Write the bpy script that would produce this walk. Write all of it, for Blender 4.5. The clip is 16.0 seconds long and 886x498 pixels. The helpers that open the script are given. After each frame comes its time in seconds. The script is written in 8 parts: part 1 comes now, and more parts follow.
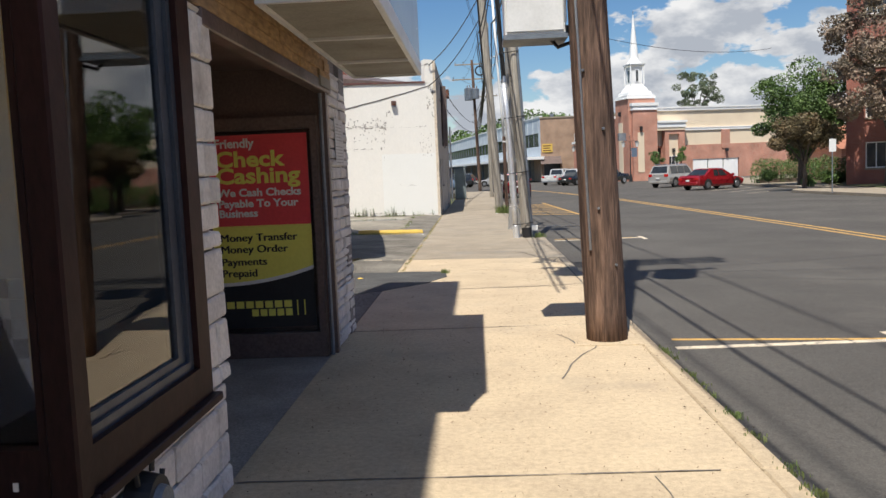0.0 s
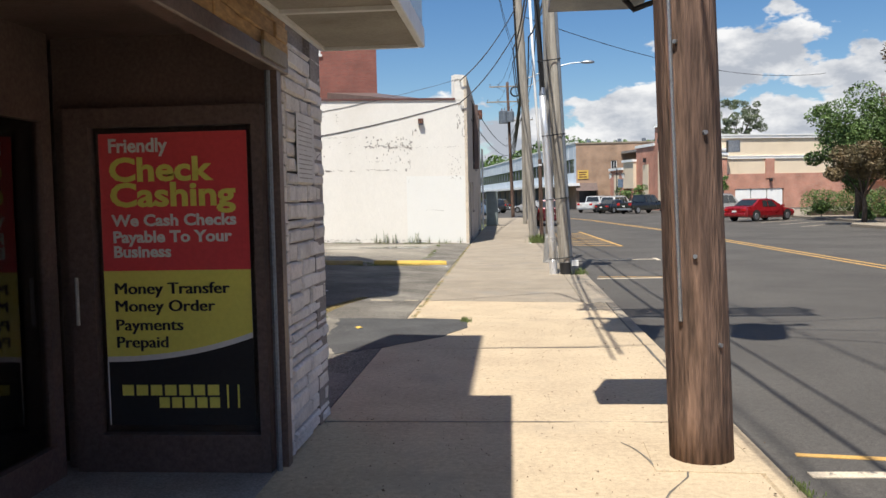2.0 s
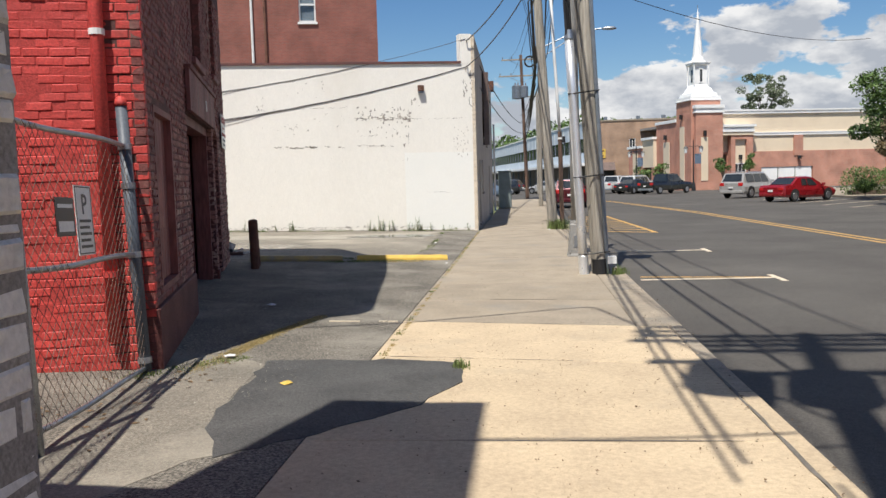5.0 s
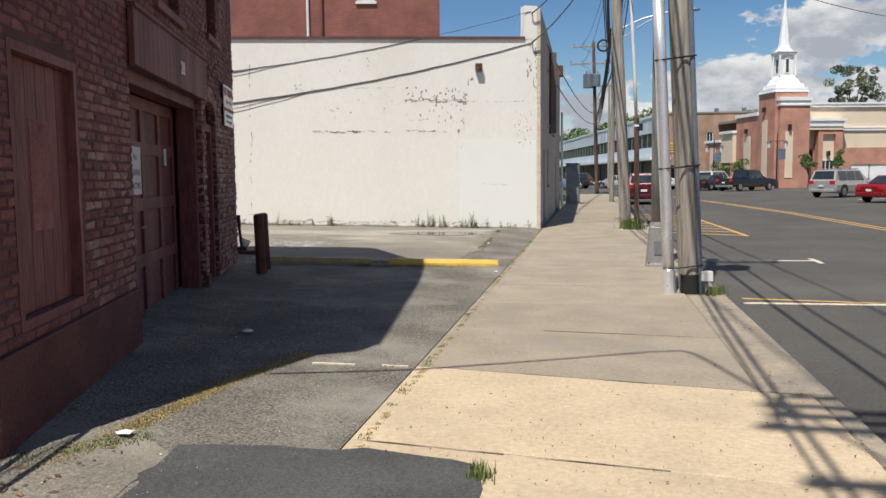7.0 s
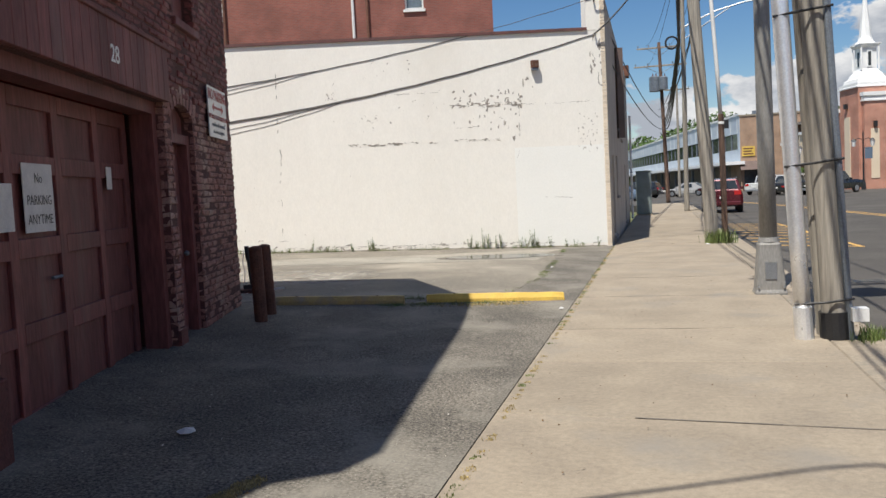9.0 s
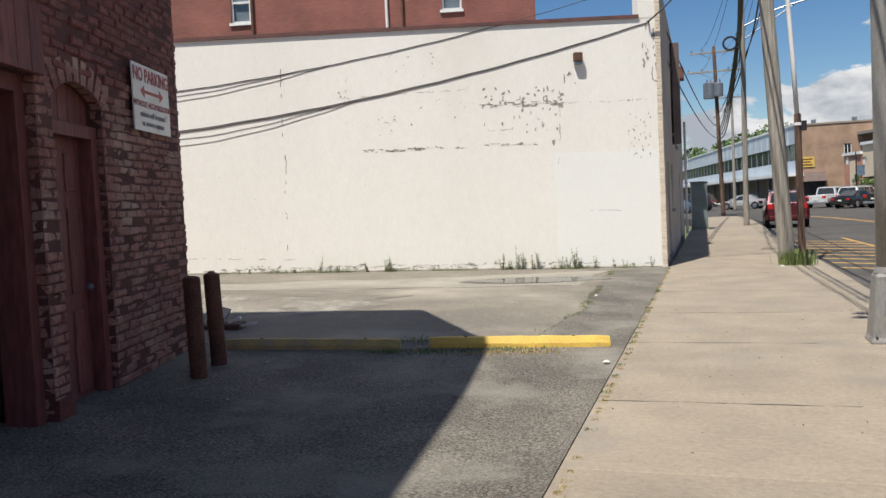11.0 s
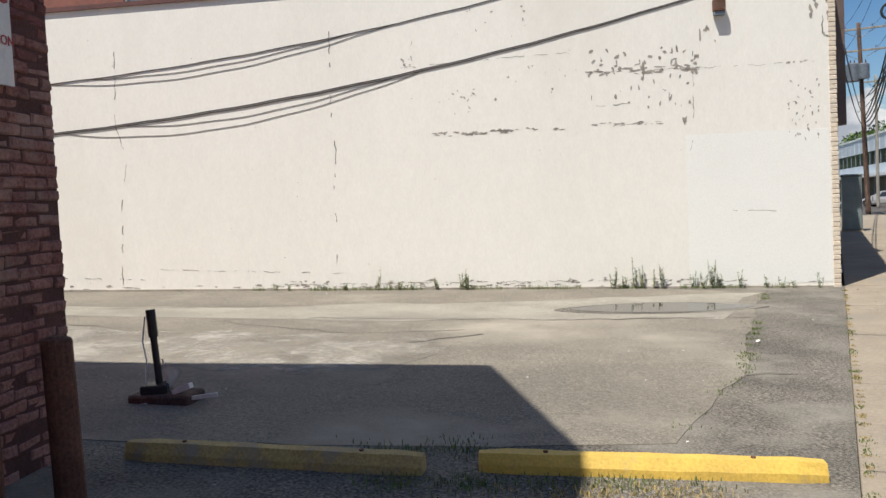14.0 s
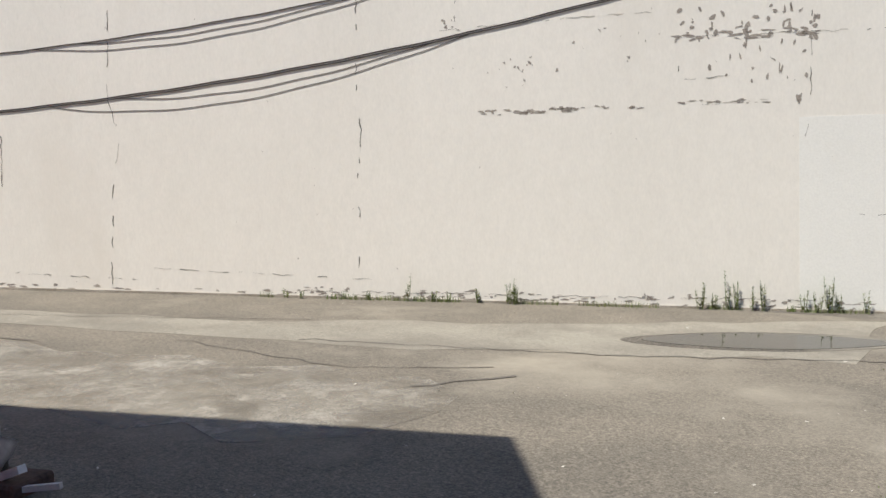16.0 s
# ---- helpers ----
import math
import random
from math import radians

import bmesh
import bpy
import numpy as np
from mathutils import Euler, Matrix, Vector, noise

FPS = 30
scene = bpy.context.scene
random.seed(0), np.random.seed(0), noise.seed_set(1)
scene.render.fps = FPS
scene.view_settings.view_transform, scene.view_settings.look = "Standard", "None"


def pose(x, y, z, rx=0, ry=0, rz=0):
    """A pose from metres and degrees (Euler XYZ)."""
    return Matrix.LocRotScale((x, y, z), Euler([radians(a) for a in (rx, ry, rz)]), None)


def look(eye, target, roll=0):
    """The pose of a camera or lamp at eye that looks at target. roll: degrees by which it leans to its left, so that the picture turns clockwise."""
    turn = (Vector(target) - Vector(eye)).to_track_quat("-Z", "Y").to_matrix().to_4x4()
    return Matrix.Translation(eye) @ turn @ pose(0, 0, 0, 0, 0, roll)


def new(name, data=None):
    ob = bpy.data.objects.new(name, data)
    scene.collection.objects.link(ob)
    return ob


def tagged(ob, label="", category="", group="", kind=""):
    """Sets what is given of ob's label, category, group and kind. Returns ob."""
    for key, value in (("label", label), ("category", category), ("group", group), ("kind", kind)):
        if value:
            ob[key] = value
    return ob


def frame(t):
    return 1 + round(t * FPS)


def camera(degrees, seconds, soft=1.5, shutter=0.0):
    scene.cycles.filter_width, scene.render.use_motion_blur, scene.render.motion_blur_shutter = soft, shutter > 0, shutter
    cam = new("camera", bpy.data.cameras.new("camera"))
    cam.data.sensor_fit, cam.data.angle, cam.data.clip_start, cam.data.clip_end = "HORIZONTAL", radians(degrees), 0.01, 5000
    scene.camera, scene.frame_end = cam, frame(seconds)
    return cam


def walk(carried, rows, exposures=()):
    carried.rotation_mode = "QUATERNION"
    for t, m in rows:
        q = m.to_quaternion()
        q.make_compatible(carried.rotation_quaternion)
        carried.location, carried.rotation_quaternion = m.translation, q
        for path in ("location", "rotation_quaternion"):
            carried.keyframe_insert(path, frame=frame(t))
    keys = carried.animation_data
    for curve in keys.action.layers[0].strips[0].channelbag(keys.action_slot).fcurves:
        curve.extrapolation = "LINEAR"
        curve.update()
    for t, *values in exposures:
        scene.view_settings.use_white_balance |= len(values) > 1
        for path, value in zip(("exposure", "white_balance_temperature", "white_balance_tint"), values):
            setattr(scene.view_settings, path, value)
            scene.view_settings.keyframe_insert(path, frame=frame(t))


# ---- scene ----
cam = camera(56.2, 16.0)
PATH = [
    (0, (-0.003, -0.132, 1.686), (-0.09, 1.858, 1.506), -2.4),
    (0.5, (0.04, 0.547, 1.687), (-0.042, 2.542, 1.559), -2.5),
    (1, (0.063, 1.239, 1.679), (-0.021, 3.233, 1.555), -2.8),
    (1.5, (0.063, 1.916, 1.69), (-0.056, 3.909, 1.558), -1.9),
    (2, (0.025, 2.658, 1.678), (-0.137, 4.648, 1.559), -1.2),
    (2.5, (-0.034, 3.471, 1.674), (-0.223, 5.46, 1.57), -1.5),
    (2.8, (-0.007, 3.854, 1.651), (-0.221, 5.84, 1.551), -0.8),
    (3, (-0.065, 4.133, 1.65), (-0.245, 6.121, 1.532), -1.9),
    (3.2, (-0.102, 4.389, 1.654), (-0.243, 6.38, 1.528), -2.1),
    (5.3, (-0.023, 7.276, 1.602), (-0.244, 9.257, 1.438), -1.5),
    (5.5, (-0.033, 7.577, 1.589), (-0.28, 9.557, 1.442), -1.6),
    (6, (-0.042, 8.316, 1.585), (-0.349, 10.287, 1.441), -2.3),
    (6.5, (-0.045, 9.004, 1.6), (-0.365, 10.971, 1.431), -1.6),
    (7, (-0.034, 9.766, 1.574), (-0.388, 11.726, 1.396), -0.6),
    (7.5, (-0.077, 10.5, 1.557), (-0.496, 12.448, 1.382), -0.9),
    (8, (-0.167, 11.23, 1.534), (-0.61, 13.174, 1.377), -1.6),
    (8.2, (-0.186, 11.491, 1.538), (-0.649, 13.432, 1.389), -1.9),
    (10.3, (-0.538, 14.292, 1.516), (-1.089, 16.211, 1.398), -3.7),
    (10.5, (-0.552, 14.534, 1.511), (-1.131, 16.445, 1.404), -3.3),
    (11, (-0.589, 15.192, 1.526), (-1.205, 17.092, 1.425), -2.7),
    (11.5, (-0.674, 15.828, 1.537), (-1.333, 17.714, 1.455), -2.8),
    (12, (-0.814, 16.537, 1.572), (-1.521, 18.407, 1.503), -2.9),
    (12.5, (-0.966, 17.203, 1.545), (-1.646, 19.081, 1.453), -2.6),
    (13, (-1.146, 17.851, 1.534), (-1.842, 19.722, 1.409), -2.6),
    (13.5, (-1.298, 18.389, 1.54), (-2.042, 20.241, 1.41), -2.5),
    (14, (-1.543, 19.037, 1.557), (-2.403, 20.841, 1.46), -2.7),
    (14.5, (-1.721, 19.692, 1.59), (-2.591, 21.492, 1.512), -3.1),
    (15, (-1.864, 20.316, 1.565), (-2.72, 22.121, 1.476), -2.1),
    (15.5, (-2.009, 20.912, 1.59), (-2.916, 22.691, 1.486), -1.2),
    (16, (-2.187, 21.458, 1.524), (-3.214, 23.171, 1.424), -1.4),
]
walk(cam, [(t, look(eye, target, roll)) for t, eye, target, roll in PATH], [(0.0, 0.34), (2.0, 0.44), (3.0, 0.44), (5.3, 0.3), (6.0, 0.14), (7.0, 0.2), (8.0, 0.28), (10.5, 0.24), (13.0, 0.36), (14.5, 0.16), (16.0, 0.05)])

# ---- sky and sun ----
SUN_A, SUN_B = 0.14, 0.485          # metres of shadow in x and y for each metre of height
sun_data = bpy.data.lights.new("sun", "SUN")
sun_data.energy, sun_data.angle, sun_data.color = 5.0, radians(0.53), (1.0, 0.955, 0.88)
sun = new("sun", sun_data)
sun.matrix_world = look((-SUN_A * 30, -SUN_B * 30, 30), (0, 0, 0))
world = bpy.data.worlds.new("sky")
scene.world = world
world.use_nodes = True
wn, wl = world.node_tree.nodes, world.node_tree.links
wn.clear()
sky = wn.new("ShaderNodeTexSky")
sky.sky_type, sky.sun_disc = "NISHITA", False
sky.sun_elevation = math.atan2(1, math.hypot(SUN_A, SUN_B))
sky.sun_rotation = math.atan2(-SUN_A, -SUN_B)
sky.air_density, sky.dust_density, sky.ozone_density = 1.0, 0.15, 3.0
coord = wn.new("ShaderNodeTexCoord")
sep = wn.new("ShaderNodeSeparateXYZ")
wl.new(coord.outputs["Generated"], sep.inputs[0])


def wmath(op, a, b=None, c=None):
    n = wn.new("ShaderNodeMath")
    n.operation = op
    for i, v in enumerate((a, b, c)):
        if v is None:
            continue
        if isinstance(v, (int, float)):
            n.inputs[i].default_value = v
        else:
            wl.new(v, n.inputs[i])
    return n.outputs[0]


# cumulus banks: noise in direction space, flattened towards the horizon
comb = wn.new("ShaderNodeCombineXYZ")
wl.new(wmath("MULTIPLY", sep.outputs["X"], 2.6), comb.inputs[0])
wl.new(wmath("MULTIPLY", sep.outputs["Y"], 2.6), comb.inputs[1])
wl.new(wmath("MULTIPLY", sep.outputs["Z"], 5.2), comb.inputs[2])
shift = wn.new("ShaderNodeVectorMath")
shift.operation = "ADD"
shift.inputs[1].default_value = (3.7, 1.2, 0.4)
wl.new(comb.outputs[0], shift.inputs[0])


def wnoise(scale, detail, rough, vec):
    n = wn.new("ShaderNodeTexNoise")
    n.inputs["Scale"].default_value, n.inputs["Detail"].default_value, n.inputs["Roughness"].default_value = scale, detail, rough
    wl.new(vec, n.inputs["Vector"])
    return n.outputs["Fac"]


def wramp(fac, stops):
    n = wn.new("ShaderNodeValToRGB")
    while len(n.color_ramp.elements) < len(stops):
        n.color_ramp.elements.new(0.5)
    for e, (p, c) in zip(n.color_ramp.elements, stops):
        e.position, e.color = p, (*c, 1)
    wl.new(fac, n.inputs[0])
    return n.outputs["Color"]


# a bank of cumulus along the horizon, higher towards the church, with scattered clouds overhead
lumps = wnoise(3.4, 12.0, 0.56, shift.outputs[0])
rim = wmath("SUBTRACT", wmath("ADD", wmath("MULTIPLY", sep.outputs["X"], 0.16), 0.105), sep.outputs["Z"])
bank = wramp(wmath("ADD", lumps, wmath("MULTIPLY", rim, 2.6)), [(0.5, (0, 0, 0)), (0.535, (1, 1, 1))])
body = wnoise(1.25, 11.0, 0.5, shift.outputs[0])
high = wmath("MINIMUM", wmath("MULTIPLY", wmath("SUBTRACT", sep.outputs["Z"], 0.36), 1.5), 0.05)
scattered = wramp(wmath("ADD", body, high), [(0.6, (0, 0, 0)), (0.66, (1, 1, 1))])
cover = wmath("MAXIMUM", bank, scattered)
shade = wramp(wmath("ADD", wnoise(4.2, 8.0, 0.58, shift.outputs[0]), wmath("MULTIPLY", wmath("SUBTRACT", sep.outputs["Z"], 0.12), 0.9)), [(0.4, (0.5, 0.54, 0.61)), (0.6, (1.0, 1.0, 1.0))])
cloud = wn.new("ShaderNodeMix")
cloud.data_type = "RGBA"
wl.new(cover, cloud.inputs["Factor"])
sky_gain = wn.new("ShaderNodeVectorMath")
sky_gain.operation = "SCALE"
sky_gain.inputs["Scale"].default_value = 0.6
deep = wn.new("ShaderNodeHueSaturation")
deep.inputs["Saturation"].default_value, deep.inputs["Hue"].default_value = 1.25, 0.504
wl.new(sky.outputs[0], deep.inputs["Color"])
wl.new(deep.outputs[0], sky_gain.inputs[0])
cloud_gain = wn.new("ShaderNodeVectorMath")
cloud_gain.operation = "SCALE"
cloud_gain.inputs["Scale"].default_value = 5.4
wl.new(shade, cloud_gain.inputs[0])
wl.new(sky_gain.outputs[0], cloud.inputs["A"])
wl.new(cloud_gain.outputs[0], cloud.inputs["B"])
bg = wn.new("ShaderNodeBackground")
bg.inputs["Strength"].default_value = 0.13
wl.new(cloud.outputs["Result"], bg.inputs["Color"])
wl.new(bg.outputs[0], wn.new("ShaderNodeOutputWorld").inputs["Surface"])

# ---- materials ----
def material(name, colour, second=None, rough=0.8, metal=0.0, scale=2.0, fine=60.0, amount=0.35, bump=0.25, depth=0.01, stain=None,
             stain_scale=0.6, stain_at=(0.52, 0.68), island=0.0, piece=0.0, stretch=(1, 1, 1), mid=0.0, mid_scale=9.0, spec=0.4, alpha=1.0, rough_var=0.15, coat=0.0, local=False):
    """A worn surface: colour between two tones by broad noise, fine grain in colour and relief, and stains of a third colour."""
    m = bpy.data.materials.new(name)
    m.use_nodes = True
    nt = m.node_tree
    n, l = nt.nodes, nt.links
    b = n["Principled BSDF"]
    if local:
        pos = n.new("ShaderNodeTexCoord").outputs["Object"]
    else:
        pos = n.new("ShaderNodeNewGeometry").outputs["Position"]
    mp = n.new("ShaderNodeMapping")
    mp.inputs["Scale"].default_value = stretch
    l.new(pos, mp.inputs["Vector"])

    def nz(s, d=4.0, r=0.55):
        t = n.new("ShaderNodeTexNoise")
        t.inputs["Scale"].default_value, t.inputs["Detail"].default_value, t.inputs["Roughness"].default_value = s, d, r
        l.new(mp.outputs[0], t.inputs["Vector"])
        return t.outputs["Fac"]

    def ramp(f, p0, p1):
        r = n.new("ShaderNodeMapRange")
        r.inputs["From Min"].default_value, r.inputs["From Max"].default_value = p0, p1
        l.new(f, r.inputs["Value"])
        return r.outputs[0]

    def mix(f, a, c, mode="MIX"):
        x = n.new("ShaderNodeMix")
        x.data_type, x.blend_type = "RGBA", mode
        if isinstance(f, float):
            x.inputs["Factor"].default_value = f
        else:
            l.new(f, x.inputs["Factor"])
        for k, v in (("A", a), ("B", c)):
            if isinstance(v, tuple):
                x.inputs[k].default_value = (*v, 1)
            else:
                l.new(v, x.inputs[k])
        return x.outputs["Result"]

    second = second or tuple(c * 0.7 for c in colour)
    broad, grain = nz(scale), nz(fine, 3.0, 0.6)
    col = mix(ramp(broad, 0.35, 0.65), colour, second)
    gr = n.new("ShaderNodeMapRange")
    gr.inputs["From Min"].default_value, gr.inputs["From Max"].default_value = 0.3, 0.7
    gr.inputs["To Min"].default_value, gr.inputs["To Max"].default_value = 1 - amount, 1 + amount
    l.new(grain, gr.inputs["Value"])
    hs = n.new("ShaderNodeHueSaturation")
    l.new(gr.outputs[0], hs.inputs["Value"])
    l.new(col, hs.inputs["Color"])
    col = hs.outputs[0]
    if mid:
        mr = n.new("ShaderNodeMapRange")
        mr.inputs["From Min"].default_value, mr.inputs["From Max"].default_value = 0.3, 0.7
        mr.inputs["To Min"].default_value, mr.inputs["To Max"].default_value = 1 - mid, 1 + mid
        l.new(nz(mid_scale, 8.0, 0.75), mr.inputs["Value"])
        h3 = n.new("ShaderNodeHueSaturation")
        l.new(mr.outputs[0], h3.inputs["Value"])
        l.new(col, h3.inputs["Color"])
        col = h3.outputs[0]
    if stain:
        col = mix(ramp(nz(stain_scale, 6.0, 0.62), *stain_at), col, stain)
    if island or piece:
        src = n.new("ShaderNodeNewGeometry").outputs["Random Per Island"] if island else n.new("ShaderNodeObjectInfo").outputs["Random"]
        k = island or piece
        vr = n.new("ShaderNodeMapRange")
        vr.inputs["To Min"].default_value, vr.inputs["To Max"].default_value = 1 - k, 1 + k
        l.new(src, vr.inputs["Value"])
        h2 = n.new("ShaderNodeHueSaturation")
        l.new(vr.outputs[0], h2.inputs["Value"])
        l.new(col, h2.inputs["Color"])
        col = h2.outputs[0]
    l.new(col, b.inputs["Base Color"])
    rr = n.new("ShaderNodeMapRange")
    rr.inputs["To Min"].default_value, rr.inputs["To Max"].default_value = max(0.02, rough - rough_var), min(1.0, rough + rough_var)
    l.new(broad, rr.inputs["Value"])
    l.new(rr.outputs[0], b.inputs["Roughness"])
    b.inputs["Metallic"].default_value, b.inputs["Specular IOR Level"].default_value = metal, spec
    b.inputs["Coat Weight"].default_value = coat
    if bump:
        bp = n.new("ShaderNodeBump")
        bp.inputs["Strength"].default_value, bp.inputs["Distance"].default_value = bump, depth
        l.new(grain, bp.inputs["Height"])
        l.new(bp.outputs[0], b.inputs["Normal"])
    return m


def glass(name, tint=(0.8, 0.86, 0.85), rough=0.02, ior=1.5):
    """A thin clear pane: what lies behind shows through, and the gloss grows towards grazing angles."""
    m = bpy.data.materials.new(name)
    m.use_nodes = True
    n, l = m.node_tree.nodes, m.node_tree.links
    n.clear()
    clear_part, gloss, mixer, fres = n.new("ShaderNodeBsdfTransparent"), n.new("ShaderNodeBsdfGlossy"), n.new("ShaderNodeMixShader"), n.new("ShaderNodeFresnel")
    clear_part.inputs["Color"].default_value = (*tint, 1)
    gloss.inputs["Roughness"].default_value = rough
    fres.inputs["IOR"].default_value = ior
    l.new(fres.outputs[0], mixer.inputs[0])
    l.new(clear_part.outputs[0], mixer.inputs[1])
    l.new(gloss.outputs[0], mixer.inputs[2])
    l.new(mixer.outputs[0], n.new("ShaderNodeOutputMaterial").inputs["Surface"])
    return m


ASPHALT = material("road_asphalt", (0.09, 0.082, 0.071), (0.067, 0.061, 0.054), 0.85, scale=0.35, fine=90, amount=0.35, bump=0.35, stain=(0.118, 0.108, 0.093), stain_scale=0.25, stain_at=(0.55, 0.75), mid=0.34, mid_scale=30.0)
LOT = material("old_lot_asphalt", (0.22, 0.194, 0.154), (0.155, 0.139, 0.113), 0.9, scale=0.7, fine=70, amount=0.42, bump=0.5, stain=(0.38, 0.34, 0.27), stain_scale=0.35, stain_at=(0.5, 0.7), mid=0.42, mid_scale=30.0)
DRIVE = material("driveway_asphalt", (0.165, 0.147, 0.12), (0.11, 0.099, 0.082), 0.9, scale=1.1, fine=55, amount=0.85, bump=0.5, stain=(0.25, 0.23, 0.19), stain_scale=0.8, stain_at=(0.5, 0.7), mid=0.6, mid_scale=42.0)
PATCH = material("asphalt_patch", (0.08, 0.078, 0.074), (0.058, 0.057, 0.055), 0.85, scale=1.5, fine=90, amount=0.4, bump=0.5, mid=0.5, mid_scale=42.0)
CONCRETE = material("pavement_concrete", (0.5, 0.395, 0.262), (0.43, 0.337, 0.226), 0.9, scale=1.4, fine=120, amount=0.14, bump=0.25, stain=(0.35, 0.285, 0.205), stain_scale=0.9, stain_at=(0.56, 0.78), piece=0.06, mid=0.22, mid_scale=22.0)
CONCRETE_GREY = material("grey_concrete", (0.325, 0.272, 0.203), (0.265, 0.222, 0.168), 0.9, scale=1.4, fine=120, amount=0.14, bump=0.25, stain=(0.24, 0.22, 0.19), stain_scale=0.9, stain_at=(0.56, 0.78), piece=0.06, mid=0.22, mid_scale=22.0)
KERB = material("kerb_concrete", (0.32, 0.268, 0.2), (0.255, 0.215, 0.165), 0.9, scale=2, fine=90, amount=0.25, bump=0.4, stain=(0.18, 0.165, 0.14), stain_scale=1.2, piece=0.08, mid=0.2)
SOIL = material("soil", (0.12, 0.09, 0.06), (0.07, 0.055, 0.035), 0.95, fine=50, amount=0.5, bump=0.8)
GRASSY = material("grassy_ground", (0.09, 0.12, 0.04), (0.13, 0.12, 0.06), 0.95, scale=0.2, fine=20, amount=0.4, bump=0.6)
WHITE_RENDER = material("cream_render", (0.87, 0.84, 0.765), (0.835, 0.805, 0.73), 0.85, scale=0.5, fine=34, amount=0.03, bump=0.035, stain=(0.77, 0.725, 0.64), stain_scale=0.45, stain_at=(0.58, 0.85), mid=0.03, stretch=(1, 1, 0.45))
RED_PAINT = material("red_painted_brick", (0.54, 0.06, 0.05), (0.45, 0.05, 0.042), 0.65, scale=2, fine=50, amount=0.25, bump=0.4, stain=(0.22, 0.05, 0.04), stain_scale=2.2, stain_at=(0.6, 0.8), piece=0.12, island=0)
STONE_WHITE = material("white_painted_stone", (0.74, 0.71, 0.67), (0.62, 0.59, 0.55), 0.75, scale=3, fine=35, amount=0.12, bump=0.6, depth=0.02, stain=(0.36, 0.33, 0.3), stain_scale=2.5, stain_at=(0.58, 0.8), piece=0.1)
MORTAR = material("grey_mortar", (0.3, 0.28, 0.26), (0.22, 0.2, 0.19), 0.95, fine=60, amount=0.3, bump=0.5)
# street-wall mortar: the red darkened in colour because that face is in shade
MORTAR_SHADE = material("shade_darkened_red_mortar", (0.12, 0.05, 0.045), (0.08, 0.038, 0.034), 0.9, fine=60, amount=0.3, bump=0.5)
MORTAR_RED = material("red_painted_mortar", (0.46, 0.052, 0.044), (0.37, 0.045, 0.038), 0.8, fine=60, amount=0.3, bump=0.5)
# shaded-face copy of the red brick: shade put into the base colour
BRICK_SHADE = material("shade_darkened_red_brick", (0.2, 0.058, 0.051), (0.145, 0.048, 0.044), 0.7, scale=1.5, fine=45, amount=0.3, bump=0.5, stain=(0.33, 0.21, 0.17), stain_scale=1.1, stain_at=(0.56, 0.76), piece=0.22, mid=0.25)
BRICK_WORN = material("worn_bare_brick", (0.33, 0.175, 0.145), (0.24, 0.105, 0.09), 0.85, scale=1.8, fine=45, amount=0.35, bump=0.7, stain=(0.44, 0.34, 0.28), stain_scale=1.6, stain_at=(0.52, 0.74), piece=0.12, mid=0.3)
BRICK_WORN_JOIN = material("worn_bare_brickwork", (0.33, 0.175, 0.145), (0.24, 0.105, 0.09), 0.85, scale=1.8, fine=45, amount=0.35, bump=0.7, stain=(0.44, 0.34, 0.28), stain_scale=1.6, stain_at=(0.52, 0.74), island=0.12, mid=0.3)
# same shade-darkened red for the joined street-wall bricks
BRICK_SHADE_JOIN = material("shade_darkened_red_brickwork", (0.2, 0.058, 0.051), (0.145, 0.048, 0.044), 0.7, scale=1.5, fine=45, amount=0.3, bump=0.5, stain=(0.33, 0.21, 0.17), stain_scale=1.1, stain_at=(0.56, 0.76), island=0.22, mid=0.25)
# sunlit-face copy of the red brick: sunlight put in as a brighter red
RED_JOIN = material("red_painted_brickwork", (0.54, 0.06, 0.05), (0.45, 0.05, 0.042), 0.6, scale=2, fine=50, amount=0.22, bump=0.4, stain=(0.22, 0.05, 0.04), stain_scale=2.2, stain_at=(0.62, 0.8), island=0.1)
MAROON_WOOD = material("maroon_painted_boards", (0.2, 0.066, 0.06), (0.15, 0.054, 0.05), 0.65, scale=2, fine=30, amount=0.3, bump=0.3, stretch=(1, 1, 0.15), stain=(0.22, 0.13, 0.12), stain_scale=1.5, stain_at=(0.6, 0.8), piece=0.12)
DARK_BROWN = material("dark_brown_paint", (0.15, 0.108, 0.095), (0.11, 0.082, 0.073), 0.45, scale=2, fine=40, amount=0.25, bump=0.15, stain=(0.16, 0.1, 0.07), stain_scale=3, stain_at=(0.64, 0.82))
TAN_WOOD = material("weathered_tan_fascia", (0.52, 0.34, 0.17), (0.36, 0.22, 0.11), 0.85, scale=2.5, fine=30, amount=0.3, bump=0.5, stretch=(1, 0.25, 1), stain=(0.1, 0.06, 0.04), stain_scale=1.6, stain_at=(0.58, 0.75))
SOFFIT = material("grey_soffit_panel", (0.33, 0.31, 0.27), (0.25, 0.235, 0.2), 0.7, scale=2, fine=40, amount=0.12, bump=0.1, stain=(0.16, 0.13, 0.1), stain_scale=2, stain_at=(0.6, 0.85))
WHITE_METAL = material("white_enamelled_metal", (0.72, 0.72, 0.7), (0.64, 0.64, 0.62), 0.35, scale=3, fine=40, amount=0.05, bump=0.03, stain=(0.4, 0.36, 0.3), stain_scale=2.5, stain_at=(0.66, 0.85), spec=0.5)
BLUE_ACRYLIC = material("pale_blue_sign_face", (0.5, 0.62, 0.72), (0.45, 0.57, 0.68), 0.25, scale=1, fine=30, amount=0.03, bump=0.0, spec=0.5)
